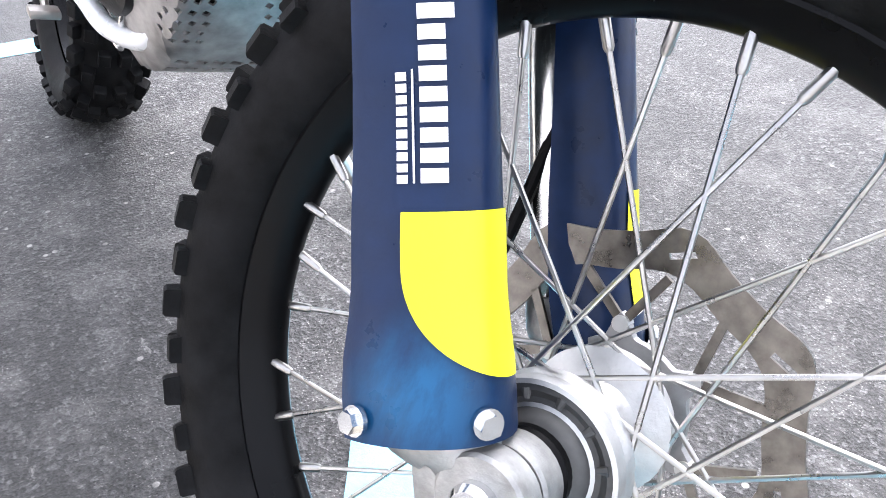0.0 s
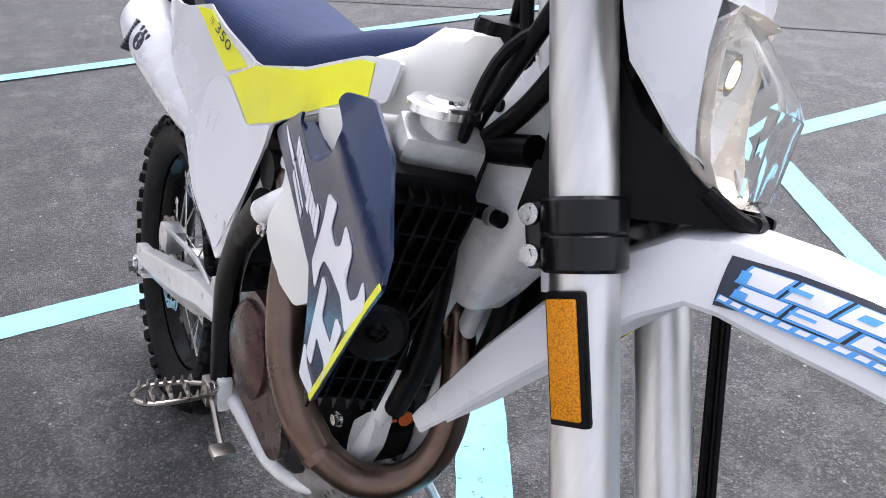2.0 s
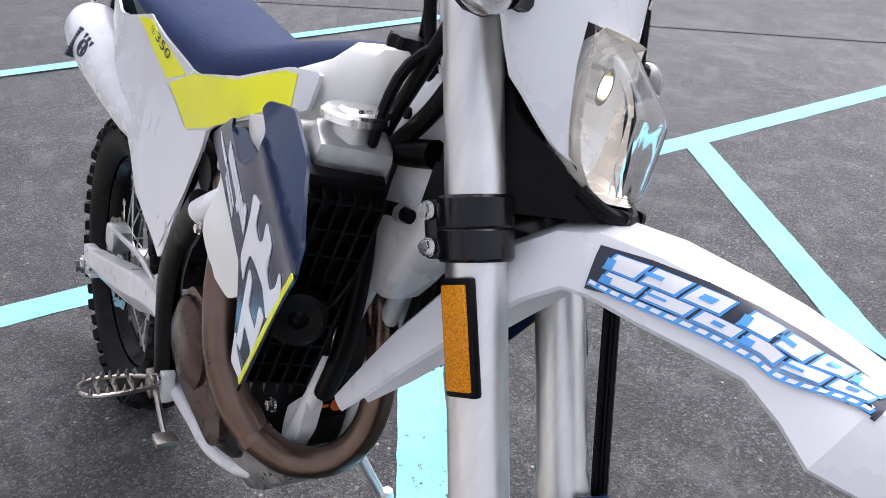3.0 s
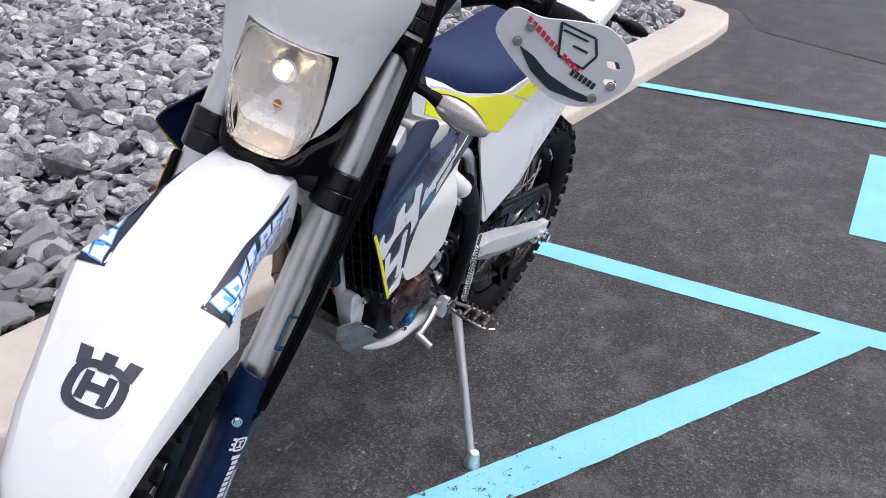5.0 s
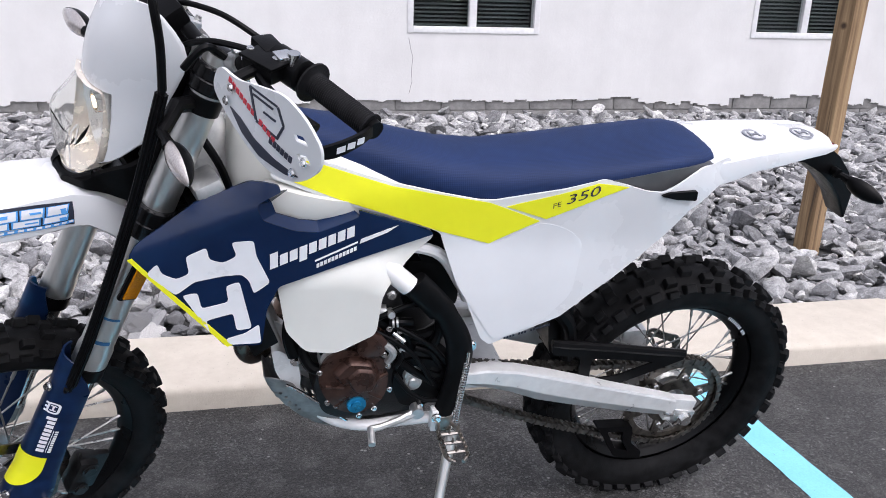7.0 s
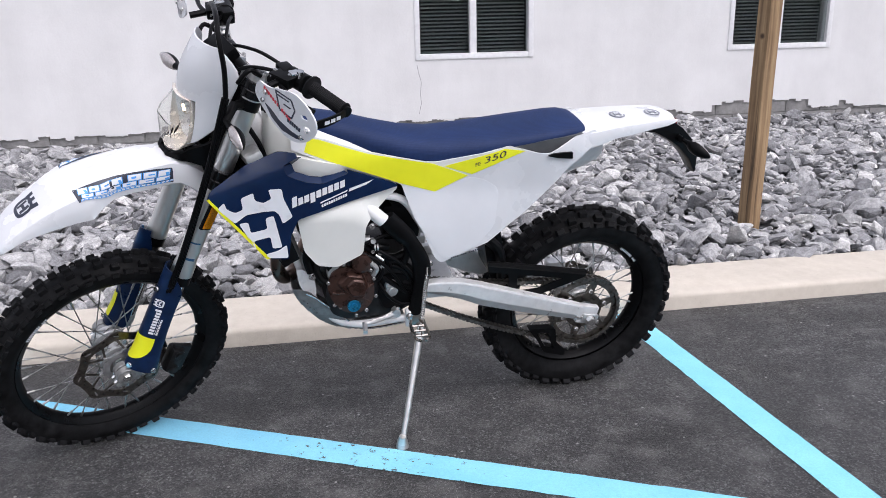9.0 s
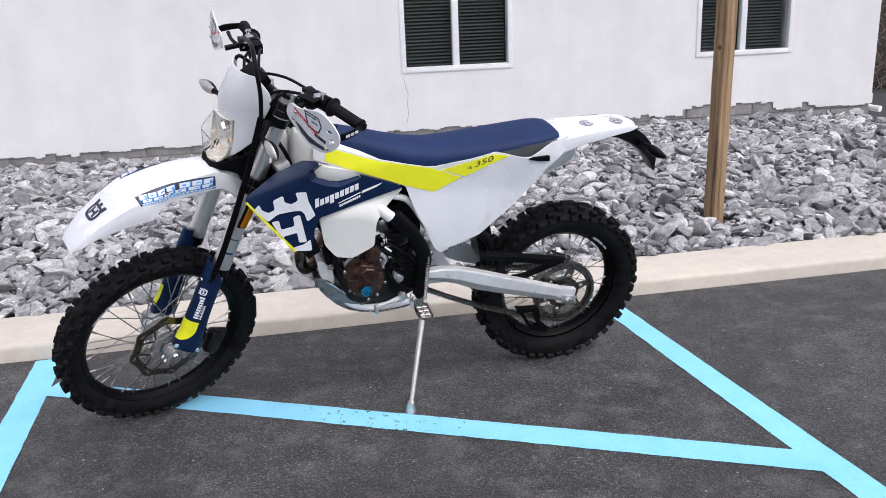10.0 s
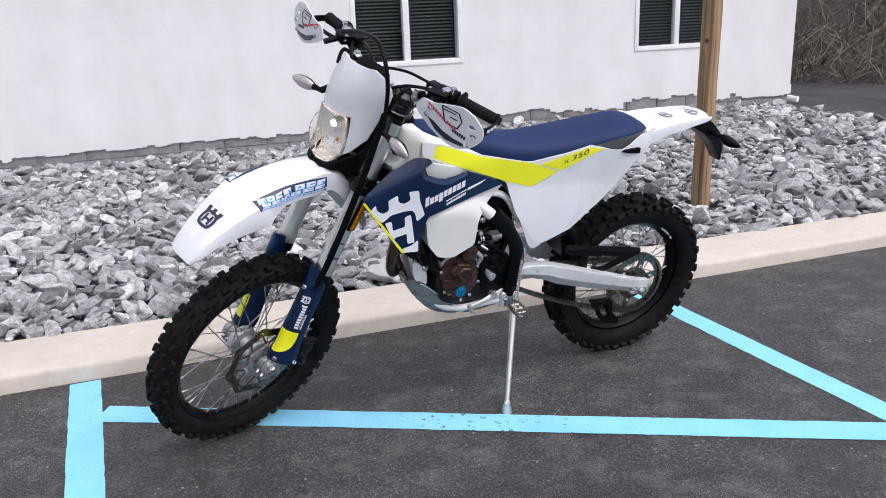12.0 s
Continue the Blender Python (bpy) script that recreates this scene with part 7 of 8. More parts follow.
# ---- headlight and mask ----
MASK = [(1.292, 0.290, 0.066, 0.312), (1.278, 0.281, 0.084, 0.324), (1.262, 0.272, 0.098, 0.334), (1.245, 0.263, 0.110, 0.342), (1.225, 0.255, 0.119, 0.345), (1.20, 0.247, 0.1215, 0.338), (1.17, 0.240, 0.118, 0.326), (1.147, 0.236, 0.114, 0.316), (1.11, 0.228, 0.107, 0.300), (1.08, 0.219, 0.100, 0.287), (1.055, 0.209, 0.092, 0.276), (1.032, 0.200, 0.083, 0.266), (1.016, 0.195, 0.078, 0.260), (1.004, 0.192, 0.072, 0.255)]


def lens_half(z):
    return lerp([(1.004, 0.038), (1.016, 0.052), (1.032, 0.060), (1.055, 0.064), (1.10, 0.0655), (1.142, 0.0625), (1.20, 0.058), (1.335, 0.028)], z)


def askew(z):
    """The lamp unit sits a little crooked in its rubber mounts."""
    return lerp([(1.0, 0.016), (1.15, 0.026), (1.292, 0.012)], z)


def mask_x(y, z):
    zs = [r[0] for r in MASK]
    z = min(max(z, zs[-1]), zs[0])
    k = next(i for i in range(len(MASK) - 1) if MASK[i + 1][0] <= z)
    t = (MASK[k][0] - z) / (MASK[k][0] - MASK[k + 1][0])
    xf, hw, xb = (MASK[k][j] + (MASK[k + 1][j] - MASK[k][j]) * t for j in (1, 2, 3))
    return xf + (xb - xf) * min(1.0, abs(y / hw)) ** 2.4


bm = bmesh.new()
cols = 25
grid = []
for z, xf, hw, xb in MASK:
    row = []
    lw = lens_half(z)
    for k in range(cols):
        t = -1 + 2 * k / (cols - 1)
        y = lw * t / 0.5 if abs(t) <= 0.5 else math.copysign(lw + (hw - lw) * math.sin((abs(t) - 0.5) * math.pi), t)
        zz = max(z, lerp([(0.0, 1.004), (0.030, 1.004), (0.056, 1.032), (0.12, 1.098)], abs(y)))
        row.append(bm.verts.new((mask_x(y, zz), y + askew(zz), zz)))
    grid.append(row)
for i in range(len(MASK) - 1):
    for k in range(cols - 1):
        if MASK[i][0] < 1.15 and 6 <= k <= cols - 8:
            continue
        q = [grid[i][k], grid[i][k + 1], grid[i + 1][k + 1], grid[i + 1][k]]
        if abs(q[0].co.z - q[3].co.z) + abs(q[1].co.z - q[2].co.z) > 1e-4:
            bm.faces.new(q)
bmesh.ops.remove_doubles(bm, verts=bm.verts, dist=0.0004)
bmesh.ops.delete(bm, geom=[v for v in bm.verts if not v.link_faces], context="VERTS")
shell(bm, Vector((0.004, 0, 0)))
mask = front("headlight_mask", bm, WHITE, "glossy white headlight mask", 50)

LENS = [(1.1485, 0.248, 0.058), (1.142, 0.240, 0.0615), (1.125, 0.222, 0.0635), (1.10, 0.193, 0.0655), (1.085, 0.184, 0.0660), (1.055, 0.183, 0.0645), (1.034, 0.182, 0.0605), (1.016, 0.182, 0.0520), (1.006, 0.188, 0.0400)]
bm = bmesh.new()
lo, li = [], []
for z, xf, hw in LENS:
    ro, ri = [], []
    for k in range(19):
        t = -1 + 2 * k / 18
        x = xf + (mask_x(hw, z) + 0.004 - xf) * abs(t) ** 7
        ro.append(bm.verts.new((x, hw * t + askew(z), z)))
        ri.append(bm.verts.new((x + 0.003, hw * t * 0.975 + askew(z), z)))
    lo.append(ro)
    li.append(ri)
n = len(LENS) - 1
for i in range(n):
    for k in range(18):
        bm.faces.new((lo[i][k], lo[i][k + 1], lo[i + 1][k + 1], lo[i + 1][k]))
        bm.faces.new((li[i][k], li[i + 1][k], li[i + 1][k + 1], li[i][k + 1]))
    for k in (0, 18):
        bm.faces.new((lo[i][k], lo[i + 1][k], li[i + 1][k], li[i][k]))
for k in range(18):
    for i in (0, n):
        bm.faces.new((lo[i][k], lo[i][k + 1], li[i][k + 1], li[i][k]))
lens = part("headlight_lens", bm, CLEAR, mask, "clear headlight lens", smooth=22)
lens.visible_shadow = False
# reflector: a skirt inside the lens, the bulb's warm reflection painted into its colour, and a faceted bowl behind it
rim_pts = [(hw * 0.97, z) for z, _, hw in LENS] + [(-hw * 0.97, z) for z, _, hw in LENS[::-1]]
ring_pts = []
for (ya, za), (yb, zb) in zip(rim_pts, rim_pts[1:] + rim_pts[:1]):
    cuts = 4 if math.hypot(yb - ya, zb - za) > 0.045 else 2
    ring_pts += [(ya + (yb - ya) * k / cuts, za + (zb - za) * k / cuts) for k in range(cuts)]


def bowl_ring(bm, f, x_of):
    return [bm.verts.new((x_of(y, z), y * f + askew(z), 1.082 + (z - 1.082) * f)) for y, z in ring_pts]


bm = bmesh.new()
a = bowl_ring(bm, 0.985, lambda y, z: mask_x(y, z) - 0.010)
b = bowl_ring(bm, 0.93, lambda y, z: 0.246)
for k in range(len(a)):
    bm.faces.new((a[k], a[(k + 1) % len(a)], b[(k + 1) % len(a)], b[k]))
part("lamp_skirt", bm, simple("bulb_tinted_skirt", (0.95, 0.86, 0.77), 0.24, 0.35, var=0.05, scale=60), mask, "lamp skirt with the bulb's warm reflection in its colour", smooth=20)
bm = bmesh.new()
prev = None
for f, x in ((0.93, 0.246), (0.80, 0.259), (0.64, 0.271), (0.46, 0.280), (0.30, 0.286), (0.16, 0.289)):
    ring = bowl_ring(bm, f, lambda y, z: x + 0.0012 * math.sin(y * 420) * (z > 1.09))
    if prev:
        for k in range(len(ring)):
            bm.faces.new((prev[k], prev[(k + 1) % len(ring)], ring[(k + 1) % len(ring)], ring[k]))
    prev = ring
bm.faces.new(prev)
part("headlight_bowl", bm, MIRROR, mask, "faceted bright headlight reflector", smooth=6)
lamp_at = Matrix.Translation((0.266, askew(1.10), 1.102)) @ Matrix.Rotation(radians(90), 4, "Z")
bm = bmesh.new()
lathe(bm, [(0.013, -0.010), (0.017, -0.010), (0.018, 0.022), (0.014, 0.022)], 24, lamp_at, closed=True)
part("bulb_ring", bm, CHROME, mask, "bright bulb holder ring")
bm = bmesh.new()
lathe(bm, [(0.0, -0.016), (0.006, -0.014), (0.009, -0.004), (0.009, 0.02), (0.0, 0.02)], 16, lamp_at)
part("headlight_bulb", bm, BULB, mask, "warm white bulb")
bm = bmesh.new()
bmesh.ops.create_icosphere(bm, subdivisions=2, radius=0.006, matrix=Matrix.Translation((0.260, 0.020, 1.044)))
part("side_lamp", bm, AMBER, mask, "small amber lamp")
bm = bmesh.new()
tube(bm, [(0.214, 0.066, 1.010), (0.190, 0.056, 1.000), (0.179, 0.036, 0.996), (0.177, 0.016, 0.995), (0.181, -0.006, 0.996), (0.194, -0.026, 1.001), (0.214, -0.038, 1.010)], 0.0075, 10)
part("lens_lip", bm, BLACK, mask, "black lip under the lens")
arm = corners([(0.345, 1.120), (0.322, 1.090), (0.285, 1.052), (0.246, 1.032), (0.214, 1.012), (0.196, 1.004), (0.172, 1.006), (0.170, 0.994), (0.195, 0.988), (0.250, 0.972), (0.30, 0.962), (0.345, 0.975), (0.352, 1.03), (0.372, 1.10)], 0.006)
for s in (-1, 1):
    bm = bmesh.new()
    sheet(bm, arm, (lambda x, z: lerp([(0.16, -0.010), (0.21, -0.046), (0.27, -0.080)], x)) if s < 0 else (lambda x, z: lerp([(0.16, 0.034), (0.21, 0.064), (0.27, 0.088)], x)), 0.010, 0.02)
    part("lens_cradle", bm, BLACK, mask, "black cradle under the lens")
bm = bmesh.new()
box(bm, 0.28, 0.355, -0.085, 0.085, 0.935, 0.985, bev=0.006)
box(bm, 0.30, 0.36, -0.075, 0.075, 1.0, 1.16, bev=0.02)
for s in (-1, 1):
    sheet(bm, corners([(0.325, 1.19), (0.365, 1.20), (0.378, 1.10), (0.350, 1.02), (0.305, 0.96), (0.285, 0.95), (0.290, 1.0), (0.32, 1.06)], 0.012), (lambda x, z: -0.080) if s < 0 else (lambda x, z: 0.080), 0.008, 0)
part("mask_bracket", bm, BLACK, mask, "black mask bracket")

# front turn signals
for s in (-1, 1):
    b1, b2 = bmesh.new(), bmesh.new()
    signal(b1, b2, (0.290, s * 0.142, 1.142), (-0.05, s * 0.97, -0.16) if s < 0 else (-0.10, 0.97, -0.08), 0.115 if s < 0 else 0.132, (-1, 0, 0.1))
    tube(b1, [fork(0.878, 0.0, s * FY), fork(0.872, 0.05, s * (FY + 0.020)), (0.290, s * 0.146, 1.141)], [0.014, 0.013, 0.010], 10, 0)
    tube(b1, [fork(0.866, 0, s * FY), fork(0.894, 0, s * FY)], 0.0305, 24, 0)
    sg = front("front_signal", b1, BLACK, "black front turn signal")
    part("signal_lens", b2, SIGLENS, sg, "clear signal lens")

# brake hose from the bar over the mask down the left leg, in a ribbed sleeve
bm = bmesh.new()
tube(bm, [(0.40, 0.20, 1.290), (0.36, 0.08, 1.345), (0.32, -0.04, 1.372), (0.30, -0.100, 1.340), (0.300, -0.124, 1.270), (0.298, -0.130, 1.200)], 0.0065, 10)
tube(bm, [(0.298, -0.130, 1.200), (0.240, -0.134, 1.0), (0.158, -0.132, 0.76), (0.108, -0.124, 0.625)], 0.0055, 10)
tube(bm, [fork(0.30, 0.035, -0.125), fork(0.20, 0.015, -0.085), fork(0.10, -0.03, -0.075), fork(0.05, -0.06, -0.072)], 0.0055, 10)
hose = front("brake_hose", bm, BLACK, "black front brake hose")
bm = bmesh.new()
rings = tube(bm, [(0.297, -0.130, 1.195), (0.240, -0.134, 1.0), (0.158, -0.132, 0.76), (0.113, -0.125, 0.640)], 0.0098, 34)
for ring in rings:
    mid = sum((v.co for v in ring), Vector()) / len(ring)
    for k, v in enumerate(ring):
        if k % 3 == 0:
            v.co = mid + (v.co - mid) * 0.80
part("hose_sleeve", bm, BLACK, hose, "ribbed black hose sleeve")
bm = bmesh.new()
m = Matrix.Translation(fork(0.012, -0.098, -0.078)) @ Matrix.Rotation(RAKE, 4, "Y")
box(bm, -0.024, 0.018, -0.024, 0.024, -0.046, 0.040, m, 0.012)
box(bm, -0.020, 0.04, -0.008, 0.008, -0.05, 0.05, m, 0.006)
for z in (-0.03, 0.025):
    bolt(bm, m @ Vector((0.0, -0.026, z)), (0, -1, 0), 0.012, 0.006)
front("front_caliper", bm, DARKALU, "dark cast front brake caliper")

# ---- handlebar, grips, levers, hand guards ----
bm = bmesh.new()
tube(bm, [(0.49, -0.368, 1.248), (0.465, -0.27, 1.258), (0.425, -0.19, 1.255), (0.405, -0.11, 1.215), (0.400, -0.05, 1.203), (0.400, 0.05, 1.203), (0.405, 0.11, 1.215), (0.425, 0.19, 1.255), (0.465, 0.27, 1.258), (0.49, 0.368, 1.248)], [0.0111, 0.0111, 0.0115, 0.014, 0.0143, 0.0143, 0.014, 0.0115, 0.0111, 0.0111], 14)
bar = front("handlebar", bm, BLACK, "black tapered handlebar")
bm = bmesh.new()
for s in (-1, 1):
    m = Matrix.Translation((0.400, s * 0.045, 1.195)) @ Matrix.Rotation(RAKE, 4, "Y")
    box(bm, -0.022, 0.022, -0.014, 0.014, -0.05, 0.022, m, 0.006)
    for e in (-1, 1):
        bolt(bm, m @ Vector((e * 0.016, 0, 0.022)), m.to_3x3() @ Vector((0, 0, 1)), 0.005, 0.008)
part("bar_clamp", bm, CASTALU, bar, "silver bar clamps")
for s in (-1, 1):
    bm = bmesh.new()
    a, b = Vector((0.463, s * 0.258, 1.258)), Vector((0.492, s * 0.374, 1.2475))
    ts = [0.0, 0.02, 0.05, 0.07] + [0.08 + 0.88 * k / 60 for k in range(61)] + [0.975, 1.0]
    rr = [0.022, 0.030, 0.030, 0.019] + [0.0164 if k % 2 else 0.0176 for k in range(61)] + [0.0195, 0.0195]
    tube(bm, [a.lerp(b, t) for t in ts], rr, 20, 0)
    part("grip", bm, GRIP, bar, "black rubber grip")
    bm = bmesh.new()
    sw = Vector((0.449, s * 0.222, 1.262))
    tube(bm, [sw + Vector((-0.008, -s * 0.030, 0)), sw + Vector((-0.007, -s * 0.027, 0)), sw + Vector((0.007, s * 0.027, -0.001)), sw + Vector((0.008, s * 0.030, -0.001))], [0.018, 0.024, 0.024, 0.019], 18, 0)
    box(bm, -0.016, 0.018, -0.024, 0.024, -0.016, 0.02, Matrix.Translation((0.435, s * 0.178, 1.262)), 0.006)
    box(bm, -0.034, 0.014, -0.032, 0.026, -0.010, 0.012, Matrix.Translation((0.428, s * 0.205, 1.262)) @ Matrix.Rotation(s * radians(-20), 4, "Z"), 0.006)
    box(bm, -0.036, 0.016, -0.034, 0.028, 0.013, 0.018, Matrix.Translation((0.428, s * 0.205, 1.262)) @ Matrix.Rotation(s * radians(-20), 4, "Z"), 0.002)
    tube(bm, [(0.415, s * 0.20, 1.262), (0.40, s * 0.23, 1.256), (0.405, s * 0.29, 1.250), (0.422, s * 0.350, 1.246)], [0.010, 0.007, 0.006, 0.007], 8)
    tube(bm, [(0.42, s * 0.17, 1.265), (0.37, s * 0.12, 1.262), (0.345, s * 0.07, 1.22), (0.35, s * 0.05, 1.12)], 0.005, 8)
    tube(bm, [(0.44, s * 0.15, 1.27), (0.40, s * 0.08, 1.285), (0.36, 0.0, 1.26), (0.37, -s * 0.03, 1.15)], 0.0045, 8)
    part("switch_and_lever", bm, BLACK, bar, "black switchgear and lever")
    bolts(bar, [((0.405, s * 0.186, 1.280), (0, 0, 1), 0.004, 0.003), ((0.428, s * 0.222, 1.280), (0, 0, 1), 0.005, 0.003), ((0.400, s * 0.188, 1.268), (-0.6, 0, 0.8), 0.007, 0.006)], name="lever_bolt")
    bm = bmesh.new()
    rod(bm, (0.442, s * 0.240, 1.270), (0.443, s * 0.241, 1.291), 0.007, 14)
    rod(bm, (0.443, s * 0.241, 1.291), (0.443, s * 0.241, 1.296), 0.009, 14)
    box(bm, 0.425, 0.450, s * 0.222 - 0.012, s * 0.222 + 0.012, 1.276, 1.286, bev=0.003)
    part("adjuster", bm, CHROME, bar, "bright cable adjuster")
    bm = bmesh.new()
    tube(bm, [(0.4085, s * 0.128, 1.224), (0.4125, s * 0.146, 1.2325)], 0.0185, 18, 0)
    box(bm, -0.008, 0.008, -0.008, 0.008, 0.012, 0.024, Matrix.Translation((0.4105, s * 0.137, 1.228)), 0.002)
    part("bar_collar", bm, CASTALU, bar, "silver clamp collar")
bm = bmesh.new()
for s in (-1, 1):
    tube(bm, [(0.405, s * 0.12, 1.225), (0.36, s * 0.14, 1.265), (0.33, s * 0.13, 1.23)], 0.006, 8)
box(bm, -0.025, 0.03, -0.055, 0.055, -0.012, 0.020, Matrix.Translation((0.345, 0, 1.255)) @ Matrix.Rotation(radians(-30), 4, "Y"), 0.008)
box(bm, 0.315, 0.39, -0.05, 0.05, 1.05, 1.17, bev=0.02)
box(bm, 0.335, 0.40, 0.02, 0.085, 1.165, 1.22, bev=0.015)
tube(bm, [(0.36, -0.05, 1.10), (0.40, -0.09, 1.02), (0.43, -0.09, 0.93), (0.46, -0.07, 0.86)], 0.007, 8)
tube(bm, [(0.36, 0.05, 1.12), (0.41, 0.095, 1.06), (0.43, 0.085, 0.96), (0.45, 0.06, 0.88)], 0.006, 8)
part("instrument", bm, BLACK, bar, "black instrument and cables")

GUARD = [(0.212, 1.280), (0.255, 1.277), (0.287, 1.288), (0.342, 1.301), (0.380, 1.286), (0.411, 1.257), (0.413, 1.227), (0.388, 1.193), (0.354, 1.177), (0.318, 1.178), (0.285, 1.190), (0.240, 1.213), (0.200, 1.240)]


def hand_guard(s):
    """A curved shield in front of the grip: (sideways, up) outline bent backwards towards its outer end."""
    wide, high = (0.022, 0.022) if s > 0 else (0.0, 0.0)
    bend = lambda a: 0.344 + 0.16 * (a - 0.217) + 0.5 * max(0.0, a - 0.217) ** 2

    def lay(bm, pts, off, thick, cell, inner=None):
        b2 = bmesh.new()
        sheet(b2, pts, lambda x, z: 1.0, thick, cell, inner)
        b2.verts.ensure_lookup_table()
        vm = {}
        for v in b2.verts:
            a, z = v.co.x, v.co.z
            if off:
                a, z = a - 0.012, 1.240 + (z - 1.216) * 0.92 + 0.15 * (a - 0.30)
            lean = 0.05 * (z - 1.22)
            vm[v] = bm.verts.new((bend(a) + lean + (1.0 - v.co.y) - off, s * a + wide, z + high))
        for f in b2.faces:
            bm.faces.new([vm[v] for v in f.verts])
        b2.free()
    bm = bmesh.new()
    holes = [corners([(0.385, 1.228), (0.402, 1.232), (0.412, 1.222), (0.392, 1.220)], 0.003, 2), corners([(0.395, 1.203), (0.412, 1.207), (0.420, 1.197), (0.400, 1.195)], 0.003, 2)]
    lay(bm, corners(GUARD, 0.016, 4), 0.0, 0.004, 0.02, [[(a - 0.022, z + 0.028) for a, z in h] for h in holes])
    g = front("hand_guard", bm, WHITE, "white plastic hand guard with red and black print", 40)
    bm = bmesh.new()
    lay(bm, corners([(0.255, 1.216), (0.285, 1.182), (0.322, 1.158), (0.372, 1.149), (0.395, 1.155), (0.350, 1.166), (0.310, 1.183), (0.280, 1.205)], 0.004, 2), 0.0012, 0.001, 0.02)
    part("black_swoosh", bm, PRINT, g, "black printed swoosh", smooth=40)
    bm = bmesh.new()
    for k in range(13):
        a = 0.247 + 0.0082 * k
        if k in (7, 12):
            continue
        a, z = a + 0.003, 1.254 - 0.0053 * k
        lay(bm, [(a, z), (a + 0.006, z - 0.003), (a + 0.0067, z + 0.005), (a + 0.0007, z + 0.008)], 0.0012, 0.001, 0)
    part("red_print", bm, REDPRINT, g, "red printed bars", smooth=40)
    bm = bmesh.new()
    for k in range(6):
        a = 0.337 + 0.0072 * k
        z = 1.189 - 0.0030 * k
        lay(bm, [(a, z), (a + 0.0055, z - 0.002), (a + 0.0065, z + 0.008), (a + 0.001, z + 0.010)], 0.0012, 0.001, 0)
    for quad in ([(0.292, 1.262), (0.345, 1.250), (0.346, 1.253), (0.293, 1.265)], [(0.300, 1.252), (0.338, 1.243), (0.339, 1.246), (0.301, 1.255)], [(0.345, 1.250), (0.358, 1.225), (0.361, 1.226), (0.348, 1.252)], [(0.292, 1.262), (0.296, 1.262), (0.312, 1.215), (0.308, 1.215)], [(0.310, 1.212), (0.352, 1.200), (0.353, 1.203), (0.311, 1.216)], [(0.322, 1.232), (0.345, 1.226), (0.346, 1.229), (0.323, 1.235)], [(0.352, 1.200), (0.361, 1.224), (0.358, 1.226), (0.349, 1.203)]):
        lay(bm, quad, 0.0012, 0.001, 0)
    part("outline_print", bm, PRINT, g, "black printed outline shapes", smooth=40)
    bolts(g, [((bend(a) + 0.05 * (z - 1.22) - 0.002, s * a + wide, z + high), (-1, 0, 0.1), 0.005, 0.004) for a, z in ((0.246, 1.262), (0.238, 1.238), (0.388, 1.225), (0.372, 1.200))], name="guard_screw")
    bm = bmesh.new()
    tube(bm, [(0.352, s * 0.225, 1.255), (0.395, s * 0.215, 1.262), (0.43, s * 0.21, 1.262)], 0.009, 10)
    part("guard_bracket", bm, BLACK, g, "black guard bracket")
    bm = bmesh.new()
    secs = []
    for k, p in enumerate(smooth_path([(0.392, s * 0.392, 1.238), (0.425, s * 0.398, 1.242), (0.462, s * 0.392, 1.245), (0.494, s * 0.379, 1.247)], 4)):
        h = lerp([(0, 0.008), (4, 0.011), (12, 0.009)], k)
        secs.append([p + Vector((dx, s * dy, dz)) for dx, dy, dz in ((0, -0.0025, -h), (0, 0.0025, -h), (0, 0.0025, h), (0, -0.0025, h))])
    loft(bm, secs)
    tube(bm, [(0.492, s * 0.366, 1.2475), (0.494, s * 0.383, 1.2465)], 0.0135, 16, 0)
    strut = part("guard_strut", bm, BLACK, g, "thin black guard strut to the bar end")
    for k in range(3):
        bm = bmesh.new()
        p = Vector((0.424 + 0.016 * k, s * (0.4012 - 0.0015 * k - 0.0007 * k * k), 1.2425 + 0.001 * k))
        vs = [bm.verts.new(p + Vector((dx, 0, dz))) for dx, dz in ((0, -0.005), (0.013, -0.004), (0.013, 0.006), (0, 0.005))]
        bm.faces.new(vs)
        part("print_bar", bm, DECALWHITE, strut, smooth=0)


for s in (-1, 1):
    hand_guard(s)


# ---- dry brush on a bank behind the building's corner ----
bm = bmesh.new()
rows = []
for i in range(25):
    t = i / 24
    x, y = 8.2 + 8.25 * t, 13.4 - 14.6 * t
    rows.append([bm.verts.new((x + 0.87 * d + noise.noise((i, d, 0)) * 0.3, y + 0.49 * d, -0.02 + h + noise.noise((i * 0.7, d, 3)) * 0.25 * (d > 0.5))) for d, h in ((0, 0), (1.0, 0.5), (2.2, 1.2), (4, 2.4), (8, 5.0))])
for a, b in zip(rows, rows[1:]):
    for k in range(4):
        bm.faces.new((a[k], b[k], b[k + 1], a[k + 1]))
thing("bank", bm, BANK, "brown leaf-covered bank beyond the driveway", "bank", kind="structure")
rnd = random.Random(11)
vs, fs = [], []
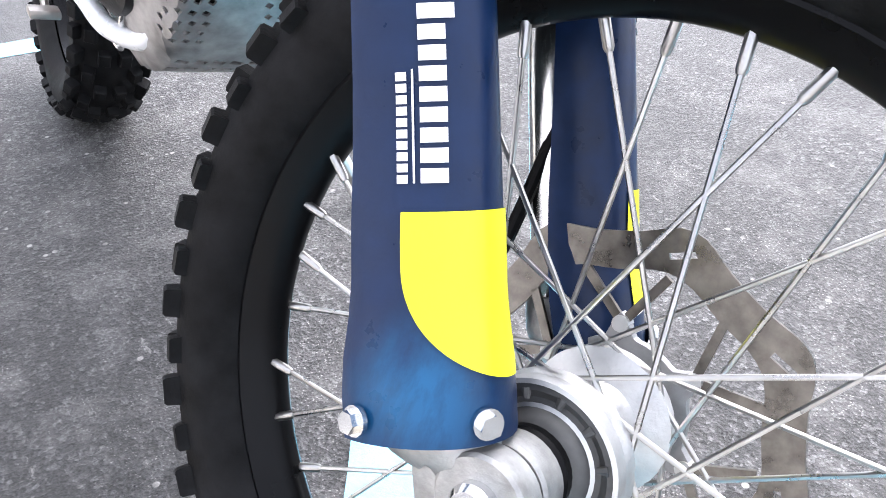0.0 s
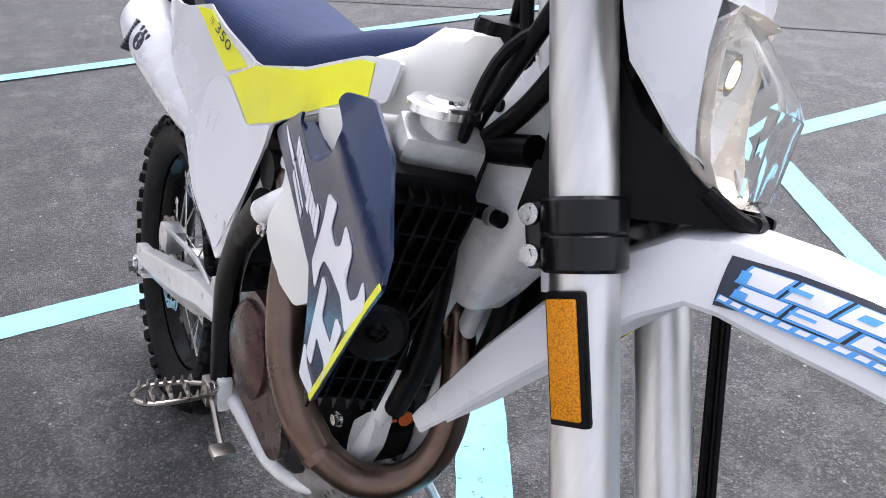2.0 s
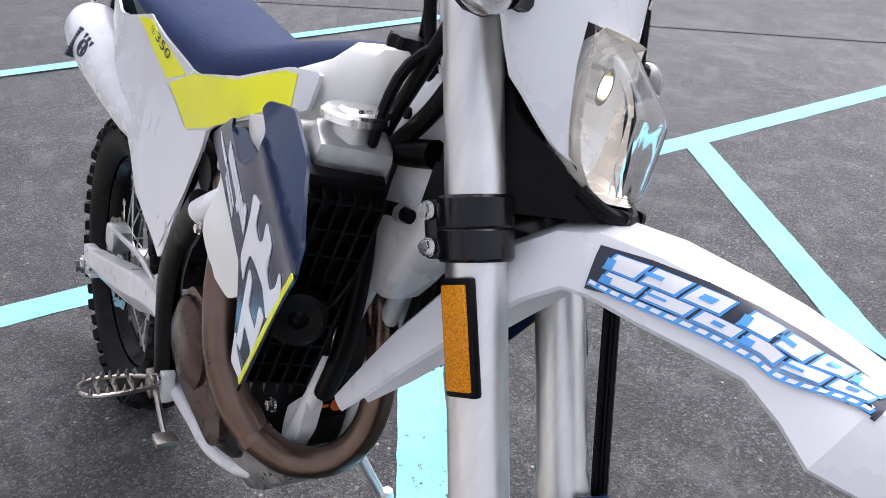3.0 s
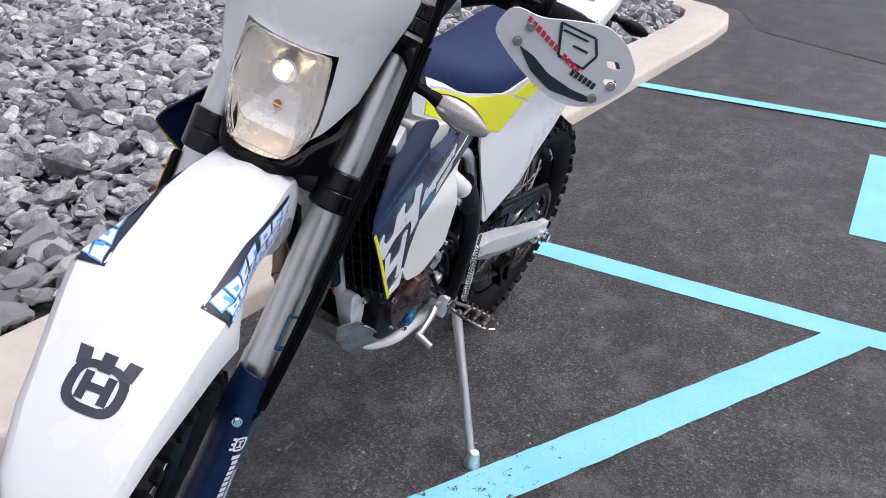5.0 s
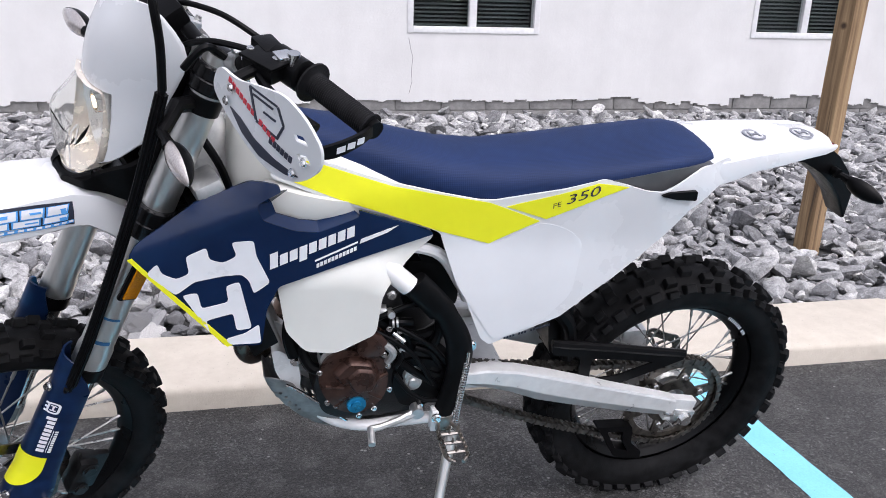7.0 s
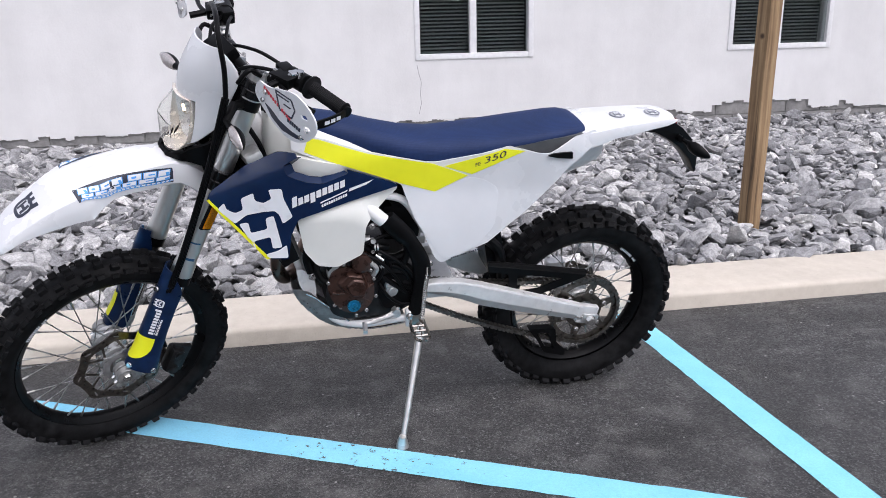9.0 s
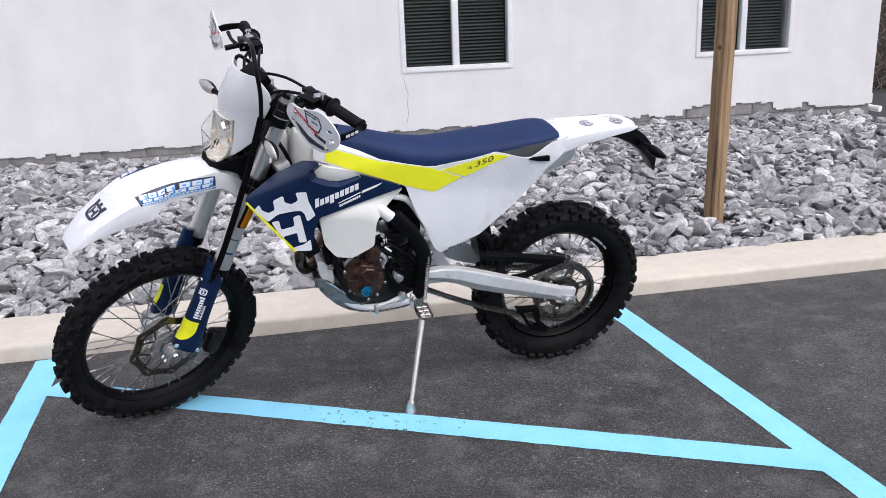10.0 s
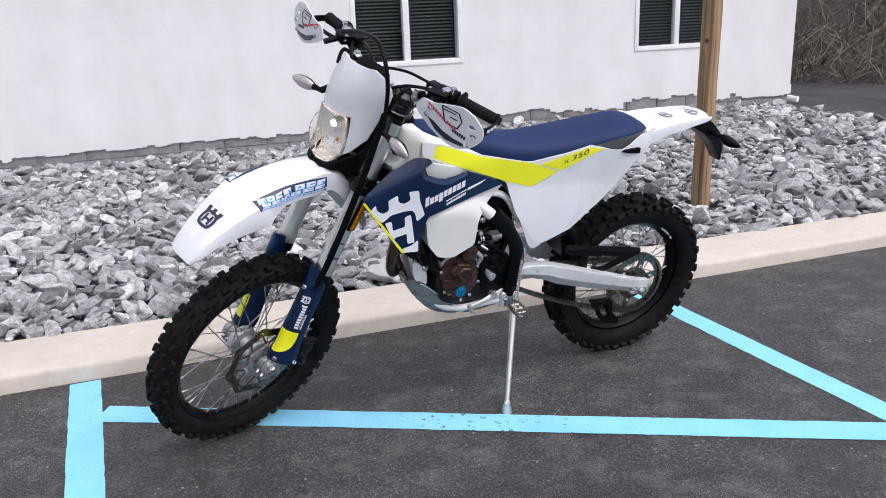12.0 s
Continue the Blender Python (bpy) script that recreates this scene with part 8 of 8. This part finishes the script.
for i in range(9500):
    t, d = rnd.random(), rnd.random() ** 1.3 * 4
    x, y = 8.2 + 8.25 * t + 0.87 * d, 13.4 - 14.6 * t + 0.49 * d
    z = d * 0.55 - 0.1
    h = rnd.uniform(0.3, 1.3)
    lean = Vector((rnd.gauss(0, 1.2), rnd.gauss(0, 1.2), 1)).normalized()
    bendv = Vector((rnd.gauss(0, 0.35), rnd.gauss(0, 0.35), -0.25))
    r = rnd.uniform(0.005, 0.017)
    p = Vector((x, y, z))
    base = len(vs)
    for k in range(4):
        q = p + lean * (h * k / 3) + bendv * (h * (k / 3) ** 2)
        rr = r * (1 - 0.8 * k / 3)
        for a in (0, 2.09, 4.19):
            vs.append((q.x + rr * math.cos(a), q.y + rr * math.sin(a), q.z))
    for k in range(3):
        for j in range(3):
            fs.append((base + 3 * k + j, base + 3 * k + (j + 1) % 3, base + 3 * k + 3 + (j + 1) % 3, base + 3 * k + 3 + j))
me = bpy.data.meshes.new("dry_brush")
me.from_pydata(vs, [], fs)
me.materials.append(straw_mat())
tagged(new("dry_brush", me), "tangled dry brown brush on the bank", "brush", kind="stuff")

# ---- pieces: base blocks of the building ----
rnd = random.Random(21)
block_meshes = []
for k in range(5):
    bm = bmesh.new()
    box(bm, -0.196, 0.196, -0.012, 0.10, -0.096, 0.096, bev=0.006)
    for v in bm.verts:
        v.co.y += 0.004 * noise.noise(v.co * 25 + Vector((k * 7, 0, 0)))
    block_meshes.append(finish("block", bm, BLOCK, 40))
for row, z in enumerate((BASE - 0.045, BASE - 0.245)):
    x = -11.0 + 0.2 * row
    while x < CORNER - 0.42:
        ob = new("block", rnd.choice(block_meshes))
        ob.parent = house
        ob.location = (x + 0.2, 0.02 + rnd.uniform(-0.002, 0.002), z)
        x += 0.404
bm = bmesh.new()
box(bm, -11.0, CORNER - 0.01, 0.022, 0.20, -0.2, BASE - 0.002)
part("mortar_core", bm, BLOCK, house, smooth=0)
# ragged lower edge of the white coat over the blocks
bm = bmesh.new()
x = -6.0
while x < CORNER - 0.02:
    w = rnd.uniform(0.03, 0.14)
    d = lerp([(1.6, 0.066), (2.0, 0.02), (2.25, 0.09), (3.0, 0.105), (3.12, 0.015), (3.5, 0.02), (3.62, 0.055), (3.75, 0.012), (4.1, 0.015), (4.22, 0.115), (4.5, 0.12), (4.58, 0.04), (4.68, 0.125)], x)
    d = max(0.002, min(d + rnd.gauss(0, 0.010), 0.14))
    n = 5
    lowv = [(x + w * k / n, BASE + 0.002 - d * (0.86 + 0.14 * rnd.random())) for k in range(n + 1)]
    y = -0.0125
    for (xa, za), (xb, zb) in zip(lowv, lowv[1:]):
        q = [bm.verts.new(p) for p in ((xa, y, za), (xb, y, zb), (xb, y, BASE + 0.004), (xa, y, BASE + 0.004))]
        bm.faces.new(q)
        q2 = [bm.verts.new(p) for p in ((xa, y, za), (xb, y, zb), (xb, 0.01, zb), (xa, 0.01, za))]
        bm.faces.new(q2)
    x += w
part("flaking_coat", bm, STUCCO, house, "flaking white coat over the blocks", smooth=0)


# ---- pieces: the rocks ----
def rock_shape(seed, flatten):
    """An angular broken stone: a ball cut by random planes."""
    r = random.Random(seed)
    bm = bmesh.new()
    bmesh.ops.create_icosphere(bm, subdivisions=2, radius=1.0)
    for _ in range(11):
        n = Vector((r.gauss(0, 1), r.gauss(0, 1), r.gauss(0, 1))).normalized()
        d = r.uniform(0.34, 0.70)
        for v in bm.verts:
            e = v.co.dot(n) - d
            if e > 0:
                v.co -= n * e
    bmesh.ops.remove_doubles(bm, verts=bm.verts, dist=0.2)
    for v in bm.verts:
        v.co.x *= 1.45
        v.co.z *= flatten
    return bm


shapes = []
for k in range(14):
    bm = rock_shape(100 + k, 0.55 + 0.03 * (k % 6))
    shapes.append(finish("rock", bm, ROCK, 0))
data = []
for me in shapes:
    co = np.zeros(len(me.vertices) * 3)
    me.vertices.foreach_get("co", co)
    data.append((co.reshape(-1, 3), [tuple(p.vertices) for p in me.polygons]))
rnd = random.Random(31)
spots = []
for layer in range(2):
    x = -5.0
    while x < 7.3:
        y0 = kerb_y(x) + 0.43 + (max(0.0, x - 6.2) ** 2) * 0.42
        y1 = 5.06 - 0.0755 * (x - 2.16)
        y = y0
        while y < y1:
            px, py = x + rnd.uniform(-0.05, 0.05), y + rnd.uniform(-0.045, 0.045)
            size = min(0.092, max(0.018, rnd.lognormvariate(math.log(0.035), 0.42)))
            if abs(px - 3.287) > 0.09 + size or abs(py - 1.445) > 0.10 + size:
                spots.append((px, py, size, layer))
            y += rnd.uniform(0.045, 0.074)
        x += 0.056
spots.sort(key=lambda q: math.hypot(q[0] - 0.6, (q[1] - 0.9) * 1.6))
all_v, all_f, count = [], [], 0
for i, (x, y, size, layer) in enumerate(spots):
    k = rnd.randrange(len(shapes))
    m = Matrix.LocRotScale((x, y, bed_z(x, y) + size * (0.16 + 0.42 * layer) + rnd.uniform(-0.01, 0.012)), Euler((rnd.gauss(0, 0.4), rnd.gauss(0, 0.4), rnd.uniform(0, 6.28))), (size, size * rnd.uniform(0.75, 1.0), size * rnd.uniform(0.8, 1.1)))
    if i < 300:
        ob = new("rock", shapes[k])
        ob.parent = rock_bed
        ob.matrix_basis = m
    else:
        mm = np.array(m)
        co = data[k][0] @ mm[:3, :3].T + mm[:3, 3]
        all_v.append(co)
        all_f += [tuple(a + count for a in f) for f in data[k][1]]
        count += len(co)
me = bpy.data.meshes.new("crushed_rocks")
me.from_pydata(np.concatenate(all_v).tolist(), [], all_f)
me.materials.append(ROCK)
ob = new("crushed_rocks", me)
ob.parent = rock_bed
tagged(ob, "grey crushed stones", kind="stuff")
